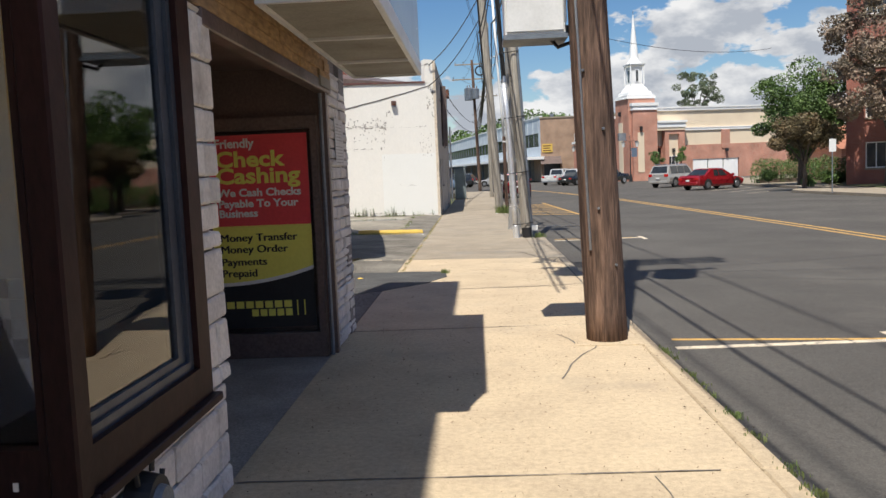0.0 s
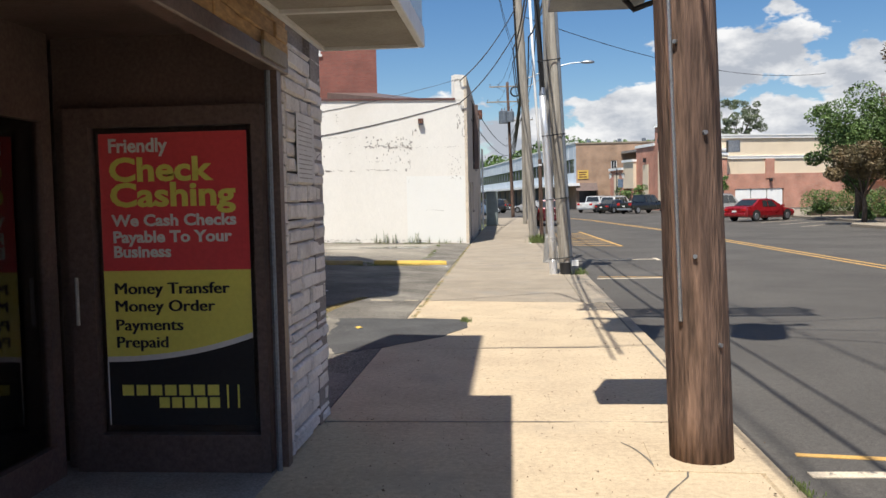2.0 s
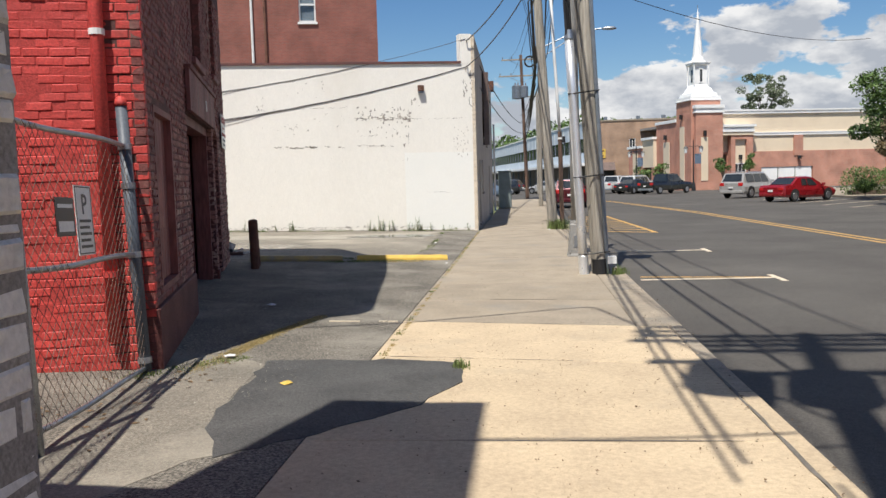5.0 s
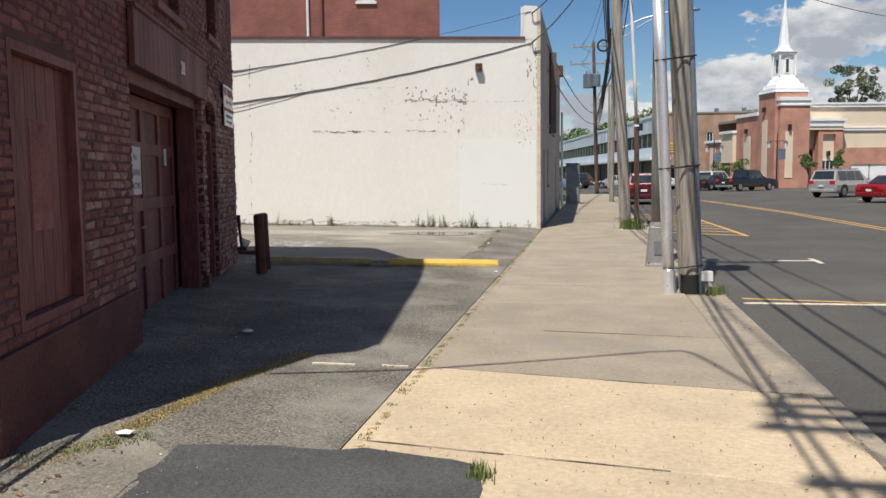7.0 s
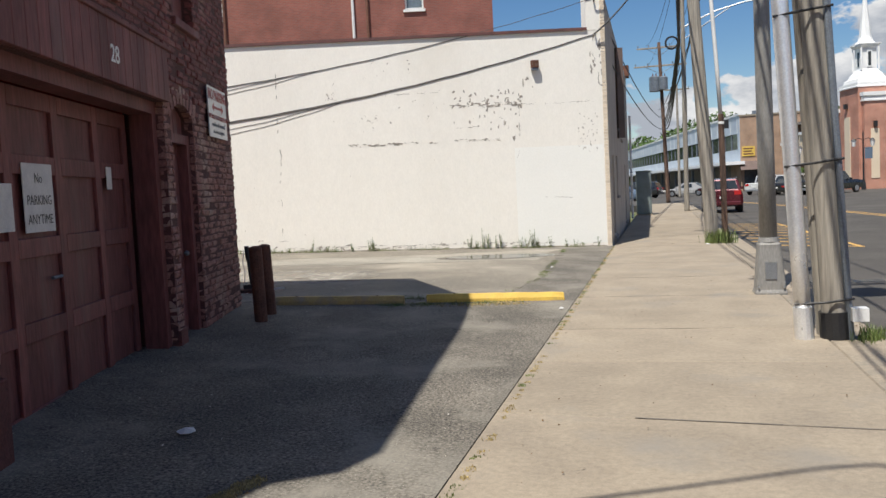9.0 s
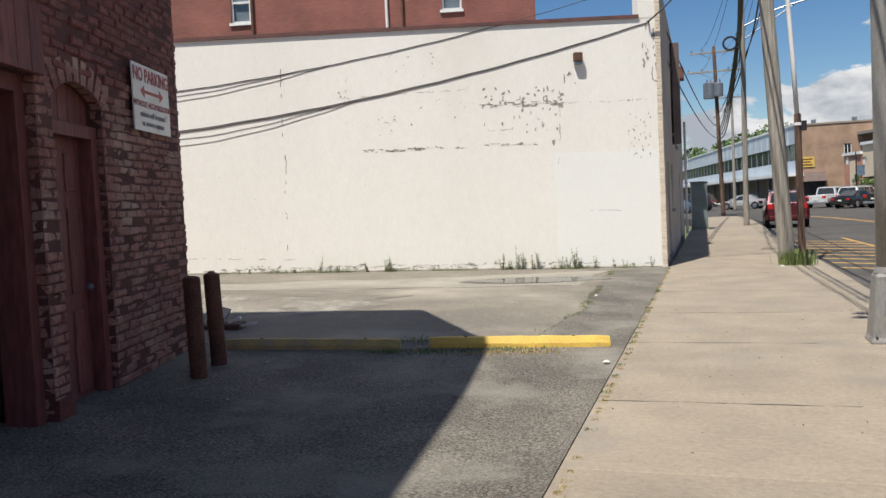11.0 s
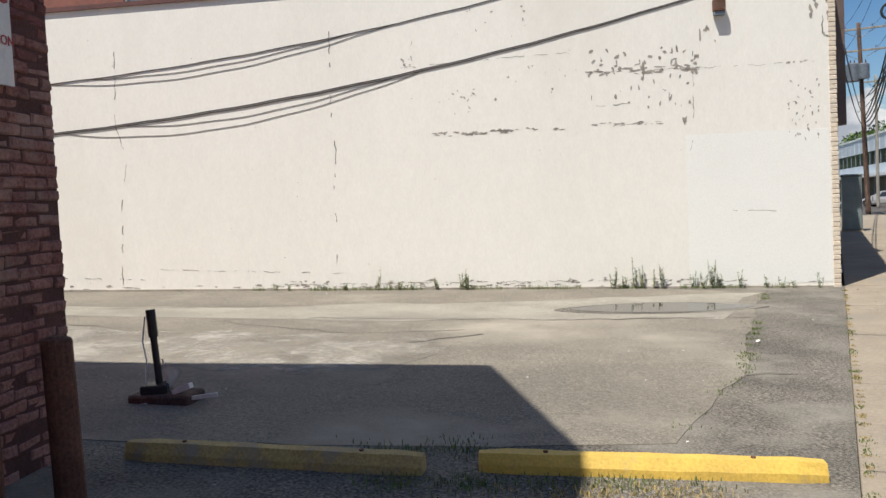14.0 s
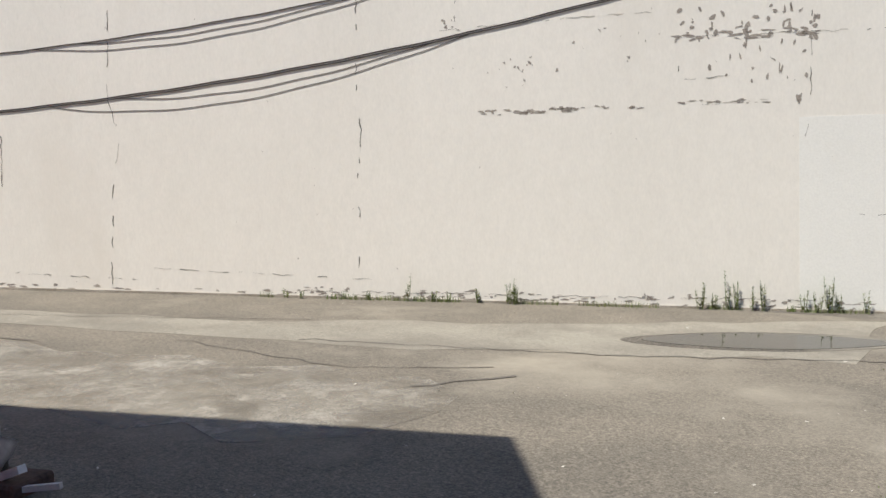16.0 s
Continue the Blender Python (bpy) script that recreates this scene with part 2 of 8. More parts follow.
DARK_FLOOR = material("dark_stained_concrete", (0.33, 0.3, 0.27), (0.24, 0.22, 0.2), 0.8, scale=2, fine=60, amount=0.3, bump=0.3)
PRINT_RED = material("red_poster_print", (0.8, 0.1, 0.11), (0.74, 0.092, 0.1), 0.12, scale=2, fine=30, amount=0.05, bump=0.0, rough_var=0.04, coat=0.7)
PRINT_YELLOW = material("yellow_poster_print", (0.86, 0.8, 0.18), (0.82, 0.76, 0.17), 0.12, scale=2, fine=30, amount=0.04, bump=0.0, rough_var=0.04, coat=0.7)
PRINT_BLACK = material("black_print", (0.035, 0.035, 0.036), (0.028, 0.028, 0.03), 0.35, scale=2, fine=30, amount=0.1, bump=0.0)
PRINT_WHITE = material("white_print", (0.78, 0.77, 0.74), (0.72, 0.71, 0.68), 0.4, scale=3, fine=30, amount=0.05, bump=0.0)
PAPER = material("notice_paper", (0.7, 0.69, 0.66), (0.6, 0.59, 0.57), 0.7, scale=6, fine=60, amount=0.08, bump=0.1)
BLACK_PLASTIC = material("black_plastic", (0.018, 0.018, 0.02), (0.025, 0.025, 0.026), 0.45, scale=4, fine=60, amount=0.2, bump=0.1)
GALV = material("galvanised_steel", (0.42, 0.44, 0.46), (0.33, 0.35, 0.37), 0.42, metal=0.85, scale=6, fine=80, amount=0.2, bump=0.1, stain=(0.22, 0.17, 0.13), stain_scale=5, stain_at=(0.62, 0.8))
SILVER = material("bare_aluminium_conduit", (0.8, 0.81, 0.82), (0.68, 0.69, 0.7), 0.32, metal=0.6, scale=3, fine=60, amount=0.1, bump=0.05)
STEEL_GREY = material("grey_painted_steel", (0.2, 0.23, 0.26), (0.15, 0.17, 0.2), 0.5, metal=0.3, scale=4, fine=60, amount=0.2, bump=0.1, stain=(0.2, 0.1, 0.06), stain_scale=4, stain_at=(0.66, 0.8))
RUSTY = material("rusty_pipe", (0.16, 0.07, 0.045), (0.1, 0.045, 0.03), 0.8, scale=4, fine=60, amount=0.35, bump=0.4)
YELLOW_PAINT = material("yellow_kerb_paint", (0.7, 0.47, 0.09), (0.6, 0.4, 0.085), 0.6, scale=4, fine=60, amount=0.15, bump=0.2, stain=(0.4, 0.33, 0.2), stain_scale=3, stain_at=(0.62, 0.78))
LINE_YELLOW = material("worn_yellow_road_paint", (0.62, 0.37, 0.1), (0.5, 0.3, 0.095), 0.75, scale=6, fine=50, amount=0.25, bump=0.2, stain=(0.09, 0.088, 0.08), stain_scale=9, stain_at=(0.56, 0.66))
LINE_WHITE = material("worn_white_road_paint", (0.66, 0.565, 0.43), (0.56, 0.47, 0.35), 0.75, scale=6, fine=50, amount=0.2, bump=0.2, stain=(0.1, 0.098, 0.09), stain_scale=9, stain_at=(0.58, 0.68))
PEEL = material("bare_block_under_paint", (0.4, 0.36, 0.31), (0.3, 0.27, 0.24), 0.9, scale=6, fine=70, amount=0.3, bump=0.4)
CRACK = material("dark_crack", (0.17, 0.15, 0.125), (0.11, 0.1, 0.085), 0.95, fine=70, amount=0.3, bump=0.2)
GRASS = material("weed_leaf", (0.12, 0.17, 0.048), (0.17, 0.19, 0.065), 0.6, scale=3, fine=30, amount=0.25, bump=0.0, island=0.3)
DRY_GRASS = material("dry_grass", (0.44, 0.34, 0.15), (0.34, 0.27, 0.12), 0.7, scale=3, fine=30, amount=0.25, bump=0.0, island=0.3)
WOOD_POLE = material("creosoted_pole_wood", (0.17, 0.105, 0.073), (0.085, 0.053, 0.04), 0.9, scale=7, fine=30, amount=0.6, bump=1.0, depth=0.03, stretch=(1, 1, 0.09), stain=(0.055, 0.038, 0.03), stain_scale=11, stain_at=(0.56, 0.68), mid=0.45, mid_scale=16.0)
WOOD_GREY = material("weathered_grey_pole_wood", (0.34, 0.31, 0.26), (0.25, 0.225, 0.19), 0.9, scale=4, fine=26, amount=0.35, bump=0.5, depth=0.02, stretch=(1, 1, 0.06), stain=(0.17, 0.15, 0.12), stain_scale=2, stain_at=(0.58, 0.8), mid=0.2)
WEATHERED_CABLE = material("weathered_grey_cable", (0.1, 0.092, 0.088), (0.075, 0.07, 0.068), 0.8, fine=30, amount=0.1, bump=0.0)
CABLE = material("black_cable_sheath", (0.02, 0.02, 0.021), (0.03, 0.03, 0.03), 0.55, fine=30, amount=0.1, bump=0.0)
WATER = material("puddle_water", (0.045, 0.038, 0.028), (0.035, 0.03, 0.022), 0.03, scale=2, fine=10, amount=0.05, bump=0.0, rough_var=0.01, spec=0.25)
GLASS = glass("window_glass", (0.94, 0.96, 0.95))
TINTED = glass("reflective_store_glass", (0.97, 0.98, 0.975), 0.02, 1.9)
DARK_ROOM = material("dim_interior", (0.78, 0.78, 0.74), (0.68, 0.68, 0.64), 0.8, scale=1.5, fine=30, amount=0.15, bump=0.1)


def brick_material(name, a, b, mortar, scale=1.0, bump=0.4):
    """Brickwork seen from afar, laid by the wall's own height and run."""
    m = bpy.data.materials.new(name)
    m.use_nodes = True
    n, l = m.node_tree.nodes, m.node_tree.links
    bsdf = n["Principled BSDF"]
    tc = n.new("ShaderNodeTexCoord")
    sp = n.new("ShaderNodeSeparateXYZ")
    l.new(tc.outputs["Object"], sp.inputs[0])
    ad = n.new("ShaderNodeMath")
    l.new(sp.outputs["X"], ad.inputs[0])
    l.new(sp.outputs["Y"], ad.inputs[1])
    cb = n.new("ShaderNodeCombineXYZ")
    l.new(ad.outputs[0], cb.inputs[0])
    l.new(sp.outputs["Z"], cb.inputs[1])
    t = n.new("ShaderNodeTexBrick")
    t.inputs["Color1"].default_value, t.inputs["Color2"].default_value, t.inputs["Mortar"].default_value = (*a, 1), (*b, 1), (*mortar, 1)
    t.inputs["Scale"].default_value, t.inputs["Brick Width"].default_value, t.inputs["Row Height"].default_value = scale, 0.21, 0.076
    t.inputs["Mortar Size"].default_value = 0.008
    l.new(cb.outputs[0], t.inputs["Vector"])
    nz = n.new("ShaderNodeTexNoise")
    nz.inputs["Scale"].default_value, nz.inputs["Detail"].default_value = 0.7, 6.0
    l.new(tc.outputs["Object"], nz.inputs["Vector"])
    mr = n.new("ShaderNodeMapRange")
    mr.inputs["From Min"].default_value, mr.inputs["From Max"].default_value = 0.3, 0.7
    mr.inputs["To Min"].default_value, mr.inputs["To Max"].default_value = 0.75, 1.2
    l.new(nz.outputs["Fac"], mr.inputs["Value"])
    hs = n.new("ShaderNodeHueSaturation")
    l.new(mr.outputs[0], hs.inputs["Value"])
    l.new(t.outputs["Color"], hs.inputs["Color"])
    l.new(hs.outputs[0], bsdf.inputs["Base Color"])
    bsdf.inputs["Roughness"].default_value = 0.85
    bp = n.new("ShaderNodeBump")
    bp.inputs["Strength"].default_value, bp.inputs["Distance"].default_value, bp.invert = bump, 0.01, True
    l.new(t.outputs["Fac"], bp.inputs["Height"])
    l.new(bp.outputs[0], bsdf.inputs["Normal"])
    return m


FAR_BRICK = brick_material("old_red_brickwork", (0.27, 0.085, 0.06), (0.22, 0.07, 0.052), (0.2, 0.12, 0.1))

# ---- building tools ----
def thing(name, label, category, at=(0, 0, 0), rz=0.0, group="", kind=""):
    ob = new(name)
    ob.matrix_world = pose(*at, 0, 0, rz)
    ob.empty_display_size = 0.1
    return tagged(ob, label, category, group, kind)


def part(name, bm, mat, parent=None, label="", smooth=False, bevel=0.0):
    if bevel:
        bmesh.ops.bevel(bm, geom=[e for e in bm.edges], offset=bevel, segments=1, affect="EDGES", clamp_overlap=True)
    me = bpy.data.meshes.new(name)
    bm.to_mesh(me)
    bm.free()
    me.materials.append(mat)
    if smooth:
        me.shade_smooth()
    ob = new(name, me)
    if mat in (GLASS, TINTED):
        ob.visible_shadow = False
    if parent:
        ob.parent = parent
    if label:
        ob["label"] = label
    return ob


def share(name, me, parent, m):
    ob = new(name, me)
    ob.parent = parent
    ob.matrix_local = m
    return ob


def box(x0, x1, y0, y1, z0, z1, bm=None):
    bm = bm or bmesh.new()
    v = [bm.verts.new((x, y, z)) for x in (x0, x1) for y in (y0, y1) for z in (z0, z1)]
    for f in ((0, 1, 3, 2), (4, 6, 7, 5), (0, 4, 5, 1), (2, 3, 7, 6), (0, 2, 6, 4), (1, 5, 7, 3)):
        bm.faces.new([v[i] for i in f])
    return bm


def obox(c, size, rot=(0, 0, 0), bm=None):
    """A box of a size, centred at c and turned by degrees."""
    bm = bm or bmesh.new()
    m = pose(*c, *rot)
    v = [bm.verts.new(m @ Vector((sx * size[0] / 2, sy * size[1] / 2, sz * size[2] / 2))) for sx in (-1, 1) for sy in (-1, 1) for sz in (-1, 1)]
    for f in ((0, 1, 3, 2), (4, 6, 7, 5), (0, 4, 5, 1), (2, 3, 7, 6), (0, 2, 6, 4), (1, 5, 7, 3)):
        bm.faces.new([v[i] for i in f])
    return bm


def tube(points, radii, seg=10, bm=None, caps=True):
    """A round bar along points; radii one number or one a point."""
    bm = bm or bmesh.new()
    pts = [Vector(p) for p in points]
    rad = [radii] * len(pts) if isinstance(radii, (int, float)) else radii
    rings = []
    up = None
    for i, p in enumerate(pts):
        d = (pts[min(i + 1, len(pts) - 1)] - pts[max(i - 1, 0)]).normalized()
        if up is None:
            up = d.orthogonal().normalized()
        up = (up - d * up.dot(d)).normalized()
        side = d.cross(up)
        rings.append([bm.verts.new(p + (up * math.cos(a) + side * math.sin(a)) * rad[i]) for a in (2 * math.pi * k / seg for k in range(seg))])
    for r0, r1 in zip(rings, rings[1:]):
        for k in range(seg):
            bm.faces.new((r0[k], r0[(k + 1) % seg], r1[(k + 1) % seg], r1[k]))
    if caps:
        bm.faces.new(rings[0][::-1])
        bm.faces.new(rings[-1])
    return bm


def prism(outline, z0, z1, bm=None):
    """An upright block over a plan outline; z0 and z1 numbers or functions of x, y."""
    bm = bm or bmesh.new()
    lo = [bm.verts.new((x, y, z0(x, y) if callable(z0) else z0)) for x, y in outline]
    hi = [bm.verts.new((x, y, z1(x, y) if callable(z1) else z1)) for x, y in outline]
    k = len(outline)
    bm.faces.new(hi)
    bm.faces.new(lo[::-1])
    for i in range(k):
        bm.faces.new((lo[i], lo[(i + 1) % k], hi[(i + 1) % k], hi[i]))
    bmesh.ops.recalc_face_normals(bm, faces=bm.faces[:])
    return bm


def wall_holes(x0, x1, z0, z1, y0, y1, holes, bm=None):
    """A wall along x, from y0 to y1 thick, with rectangular holes (xa, xb, za, zb) going through it."""
    bm = bm or bmesh.new()
    xs = sorted({x0, x1, *[min(max(h[i], x0), x1) for h in holes for i in (0, 1)]})
    zs = sorted({z0, z1, *[min(max(h[i], z0), z1) for h in holes for i in (2, 3)]})

    def solid(i, j):
        if not (0 <= i < len(xs) - 1 and 0 <= j < len(zs) - 1):
            return False
        cx, cz = (xs[i] + xs[i + 1]) / 2, (zs[j] + zs[j + 1]) / 2
        return not any(a < cx < b and c < cz < d for a, b, c, d in holes)
    verts = {}

    def v(x, y, z):
        k = (round(x, 4), round(y, 4), round(z, 4))
        if k not in verts:
            verts[k] = bm.verts.new((x, y, z))
        return verts[k]
    for i in range(len(xs) - 1):
        for j in range(len(zs) - 1):
            if not solid(i, j):
                continue
            a, b, c, d = xs[i], xs[i + 1], zs[j], zs[j + 1]
            bm.faces.new((v(a, y0, c), v(b, y0, c), v(b, y0, d), v(a, y0, d)))
            bm.faces.new((v(a, y1, c), v(a, y1, d), v(b, y1, d), v(b, y1, c)))
            if not solid(i - 1, j):
                bm.faces.new((v(a, y0, c), v(a, y0, d), v(a, y1, d), v(a, y1, c)))
            if not solid(i + 1, j):
                bm.faces.new((v(b, y0, c), v(b, y1, c), v(b, y1, d), v(b, y0, d)))
            if not solid(i, j - 1):
                bm.faces.new((v(a, y0, c), v(a, y1, c), v(b, y1, c), v(b, y0, c)))
            if not solid(i, j + 1):
                bm.faces.new((v(a, y0, d), v(b, y0, d), v(b, y1, d), v(a, y1, d)))
    return bm


def rise(x, y=0.0):
    """The lot's ground, which climbs away from the street."""
    return 0.042 * max(0.0, -1.5 - x)


def lettering(text, size, mat, parent, m, name="lettering", thick=0.002, heavy=0.0, align="LEFT", squeeze=1.0):
    """Words in the built-in font as a mesh part, laid in the x-y plane of m."""
    cu = bpy.data.curves.new(name, "FONT")
    cu.body, cu.size, cu.extrude, cu.offset, cu.align_x, cu.resolution_u = text, size, thick / 2, heavy, align, 3
    tmp = bpy.data.objects.new(name, cu)
    scene.collection.objects.link(tmp)
    me = bpy.data.meshes.new_from_object(tmp.evaluated_get(bpy.context.evaluated_depsgraph_get()))
    bpy.data.objects.remove(tmp)
    me.materials.clear()
    me.materials.append(mat)
    ob = new(name, me)
    ob.parent = parent
    ob.matrix_local = m @ Matrix.Diagonal((squeeze, 1, 1, 1))
    return ob


def bevelled_piece(name, sx, sy, sz, mat, chamfer=0.006, jag=0.0, rng=None):
    """A brick, stone or board with chamfered front edges, its front on -y; 10 faces."""
    bm = bmesh.new()
    c = chamfer
    j = (lambda: rng.uniform(-jag, jag)) if rng else (lambda: 0.0)
    back = [(-sx / 2, sy / 2, -sz / 2), (sx / 2, sy / 2, -sz / 2), (sx / 2, sy / 2, sz / 2), (-sx / 2, sy / 2, sz / 2)]
    mid = [(x + j(), -sy / 2 + c, z + j()) for x, _, z in back]
    front = [(x - math.copysign(c, x), -sy / 2 + j(), z - math.copysign(c, z)) for x, _, z in mid]
    rings = [[bm.verts.new(p) for p in r] for r in (back, mid, front)]
    for r0, r1 in zip(rings, rings[1:]):
        for k in range(4):
            bm.faces.new((r0[k], r0[(k + 1) % 4], r1[(k + 1) % 4], r1[k]))
    bm.faces.new(rings[2])
    me = bpy.data.meshes.new(name)
    bm.to_mesh(me)
    bm.free()
    me.materials.append(mat)
    return me


def joined(name, mesh_list, mat, parent, label=""):
    """Many pieces (mesh, matrix) as one mesh of kind stuff."""
    vs, fs = [], []
    for me, m in mesh_list:
        base = len(vs)
        vs += [tuple(m @ v.co) for v in me.vertices]
        fs += [tuple(base + i for i in p.vertices) for p in me.polygons]
    me = bpy.data.meshes.new(name)
    me.from_pydata(vs, [], fs)
    me.materials.append(mat)
    ob = new(name, me)
    ob.parent = parent
    ob["kind"] = "stuff"
    if label:
        ob["label"] = label
    return ob


def blades(rng, spots, height, width=0.008, bend=0.5, bm=None):
    """Grass: tapering bent blades at spots (x, y, z)."""
    bm = bm or bmesh.new()
    for x, y, z in spots:
        a, h = rng.uniform(0, 6.28), height * rng.uniform(0.4, 1.1)
        dx, dy = math.cos(a) * h * bend * rng.random(), math.sin(a) * h * bend * rng.random()
        wx, wy = -math.sin(a) * width / 2, math.cos(a) * width / 2
        p = [bm.verts.new(q) for q in ((x - wx, y - wy, z - 0.01), (x + wx, y + wy, z - 0.01), (x + dx * 0.4 + wx * 0.8, y + dy * 0.4 + wy * 0.8, z + h * 0.6), (x + dx * 0.4 - wx * 0.8, y + dy * 0.4 - wy * 0.8, z + h * 0.6), (x + dx, y + dy, z + h))]
        bm.faces.new(p[:4])
        bm.faces.new((p[3], p[2], p[4]))
    return bm


def ragged(rng, outline, step=0.25, rough=0.05):
    """A closed outline broken into short uneven steps."""
    out = []
    for (x0, y0), (x1, y1) in zip(outline, outline[1:] + outline[:1]):
        k = max(1, int(math.hypot(x1 - x0, y1 - y0) / step))
        for i in range(k):
            f = i / k
            out.append((x0 + (x1 - x0) * f + rng.uniform(-rough, rough), y0 + (y1 - y0) * f + rng.uniform(-rough, rough)))
    return out


def sheet(outline, lift=0.004, height=None, thick=0.05, bm=None):
    """A thin layer lying on the lot or pavement."""
    f = height or rise
    return prism(outline, lambda x, y: f(x, y) + lift - thick, lambda x, y: f(x, y) + lift, bm)

# ---- ground ----
rng = random.Random(7)
ground = part("ground", prism([(-900, -300), (900, -300), (900, 1500), (-900, 1500)], -1.2, -0.6), GRASSY)
tagged(ground, "wide grassy ground under the town", "ground", kind="structure")
road = part("road", prism([(1.66, -60), (17.9, -60), (17.7, 37), (17.1, 46), (19.8, 52), (20.4, 74), (17.6, 82), (60, 100), (60, 135), (14, 135), (-6, 250), (-30, 250), (-16, 120), (-1.5, 74), (1.66, 74)], -0.6, -0.12), ASPHALT)
tagged(road, "dark grey asphalt street, patched and sunlit", "road", kind="structure")

# pavement slabs, beige by the store and greyer further on
pavement = thing("pavement", "pale concrete pavement of wide slabs with dirty joints", "pavement", kind="structure")
part("bed", box(-1.47, 1.5, -14, 74, -0.6, -0.03), SOIL, pavement)
SEAMS = [-14, -10, -6.5, -2.6, 0.3, 4.36, 8.82, 11.9, 14.45, 16.38, 18.15, 19.85, 21.5, 24.1, 26.4, 28.9, 31.4, 34.0, 37, 40, 43.5, 47, 51, 55, 60, 66, 74]
SKEW = {14.45: 0.15, 16.38: 0.18, 18.15: 0.1}
for a, b in zip(SEAMS, SEAMS[1:]):
    split = [(-1.46, 1.5)] if a < 16 else [(-1.46, 1.16)]
    for x0, x1 in split:
        ka, kb = SKEW.get(a, 0.0), SKEW.get(b, 0.0)
        part("slab", prism([(x0, a + 0.006), (x1, a + 0.006 - ka * (x1 - x0)), (x1, b - 0.006 - kb * (x1 - x0)), (x0, b - 0.006)], -0.1, 0.0), CONCRETE if a < 16.3 else CONCRETE_GREY, pavement, bevel=0.006)
kerb = thing("kerb", "worn concrete kerb with weeds in its seam", "kerb", kind="structure")
for k in range(30):
    y0 = -13 + k * 2.9
    x0 = 1.512 if y0 < 15 else 1.17
    part("kerb_stone", box(x0, 1.66 + rng.uniform(-0.01, 0.01), y0, y0 + 2.89, -0.6, rng.uniform(-0.008, 0.0)), CONCRETE if y0 < 11 else KERB, kerb, bevel=0.015)

# lot: drive, old lot beyond the wheel stops, dark strip by the pavement, patches
lot = part("parking_lot", prism([(-1.465, 9.0), (-1.465, 34), (-4.5, 36), (-26, 27), (-26, 9.0)], -0.6, lambda x, y: rise(x)), DRIVE)
tagged(lot, "grey asphalt driveway, coarse and worn", "driveway", kind="structure")


def layer(name, outline, mat, label, category, lift, rough=0.04, step=0.3, height=None):
    ob = part(name, sheet(ragged(rng, outline, step, rough), lift, height), mat)
    return tagged(ob, label, category, kind="structure")


STRIP = material("pale_lot_concrete", (0.33, 0.305, 0.25), (0.26, 0.238, 0.195), 0.9, scale=1.2, fine=90, amount=0.25, bump=0.35, stain=(0.2, 0.182, 0.15), stain_scale=0.8, stain_at=(0.5, 0.72), mid=0.25, mid_scale=24.0)
layer("old_lot_surface", [(-2.5, 24.2), (-2.25, 26.9), (-2.42, 28.1), (-2.6, 32.6), (-4.4, 32.4), (-13.5, 28.3), (-24, 23.6), (-24, 20.5), (-9, 22.0), (-5.4, 22.9), (-3.4, 23.7)], LOT, "old pale asphalt of the car park", "parking lot", 0.006)
layer("asphalt_patch", [(-2.36, 14.1), (-1.34, 14.28), (-0.62, 14.1), (-0.56, 13.4), (-0.8, 12.72), (-1.1, 12.4), (-1.9, 11.5), (-2.2, 12.2), (-2.3, 13.3)], PATCH, "black fresh asphalt patch", "road patch", 0.007, 0.035, 0.15)
layer("concrete_apron", [(-3.0, 9.2), (-1.9, 11.6), (-2.2, 12.3), (-2.34, 13.9), (-2.9, 14.3), (-3.2, 13.4), (-2.7, 9.2)], LOT, "pale crumbling strip beside the fence", "paving", 0.005, 0.04, 0.2)
layer("concrete_strip", [(-2.7, 32.5), (-2.9, 29.6), (-6.5, 27.9), (-13, 25.8), (-16, 24.9), (-16, 25.7), (-9, 28.2), (-5.5, 30.2)], STRIP, "pale concrete strip across the lot", "paving", 0.009, 0.12, 0.6)
PALE_LOT = material("scoured_lot_asphalt", (0.5, 0.465, 0.4), (0.4, 0.37, 0.31), 0.9, scale=2.2, fine=70, amount=0.4, bump=0.5, stain=(0.24, 0.215, 0.175), stain_scale=1.6, stain_at=(0.53, 0.66), mid=0.3)
# the scoured surface shows only where the broad noise runs high
pn, pk = PALE_LOT.node_tree.nodes, PALE_LOT.node_tree.links
worn = pn.new("ShaderNodeTexNoise")
worn.inputs["Scale"].default_value, worn.inputs["Detail"].default_value, worn.inputs["Roughness"].default_value = 1.3, 9.0, 0.68
place = pn.new("ShaderNodeNewGeometry")
pk.new(place.outputs["Position"], worn.inputs["Vector"])
limit = pn.new("ShaderNodeMapRange")
limit.inputs["From Min"].default_value, limit.inputs["From Max"].default_value, limit.inputs["To Max"].default_value = 0.42, 0.66, 0.85
pk.new(worn.outputs["Fac"], limit.inputs["Value"])
pk.new(limit.outputs[0], pn["Principled BSDF"].inputs["Alpha"])
layer("pale_worn_patch", [(-12, 25.0), (-9.2, 24.0), (-8.06, 24.3), (-7.0, 24.8), (-5.5, 25.1), (-5.0, 26.2), (-5.6, 26.9), (-6.9, 26.7), (-9.4, 26.0), (-12.2, 26.0)], PALE_LOT, "pale scoured patch on the lot", "paving", 0.0105, 0.16, 0.35)
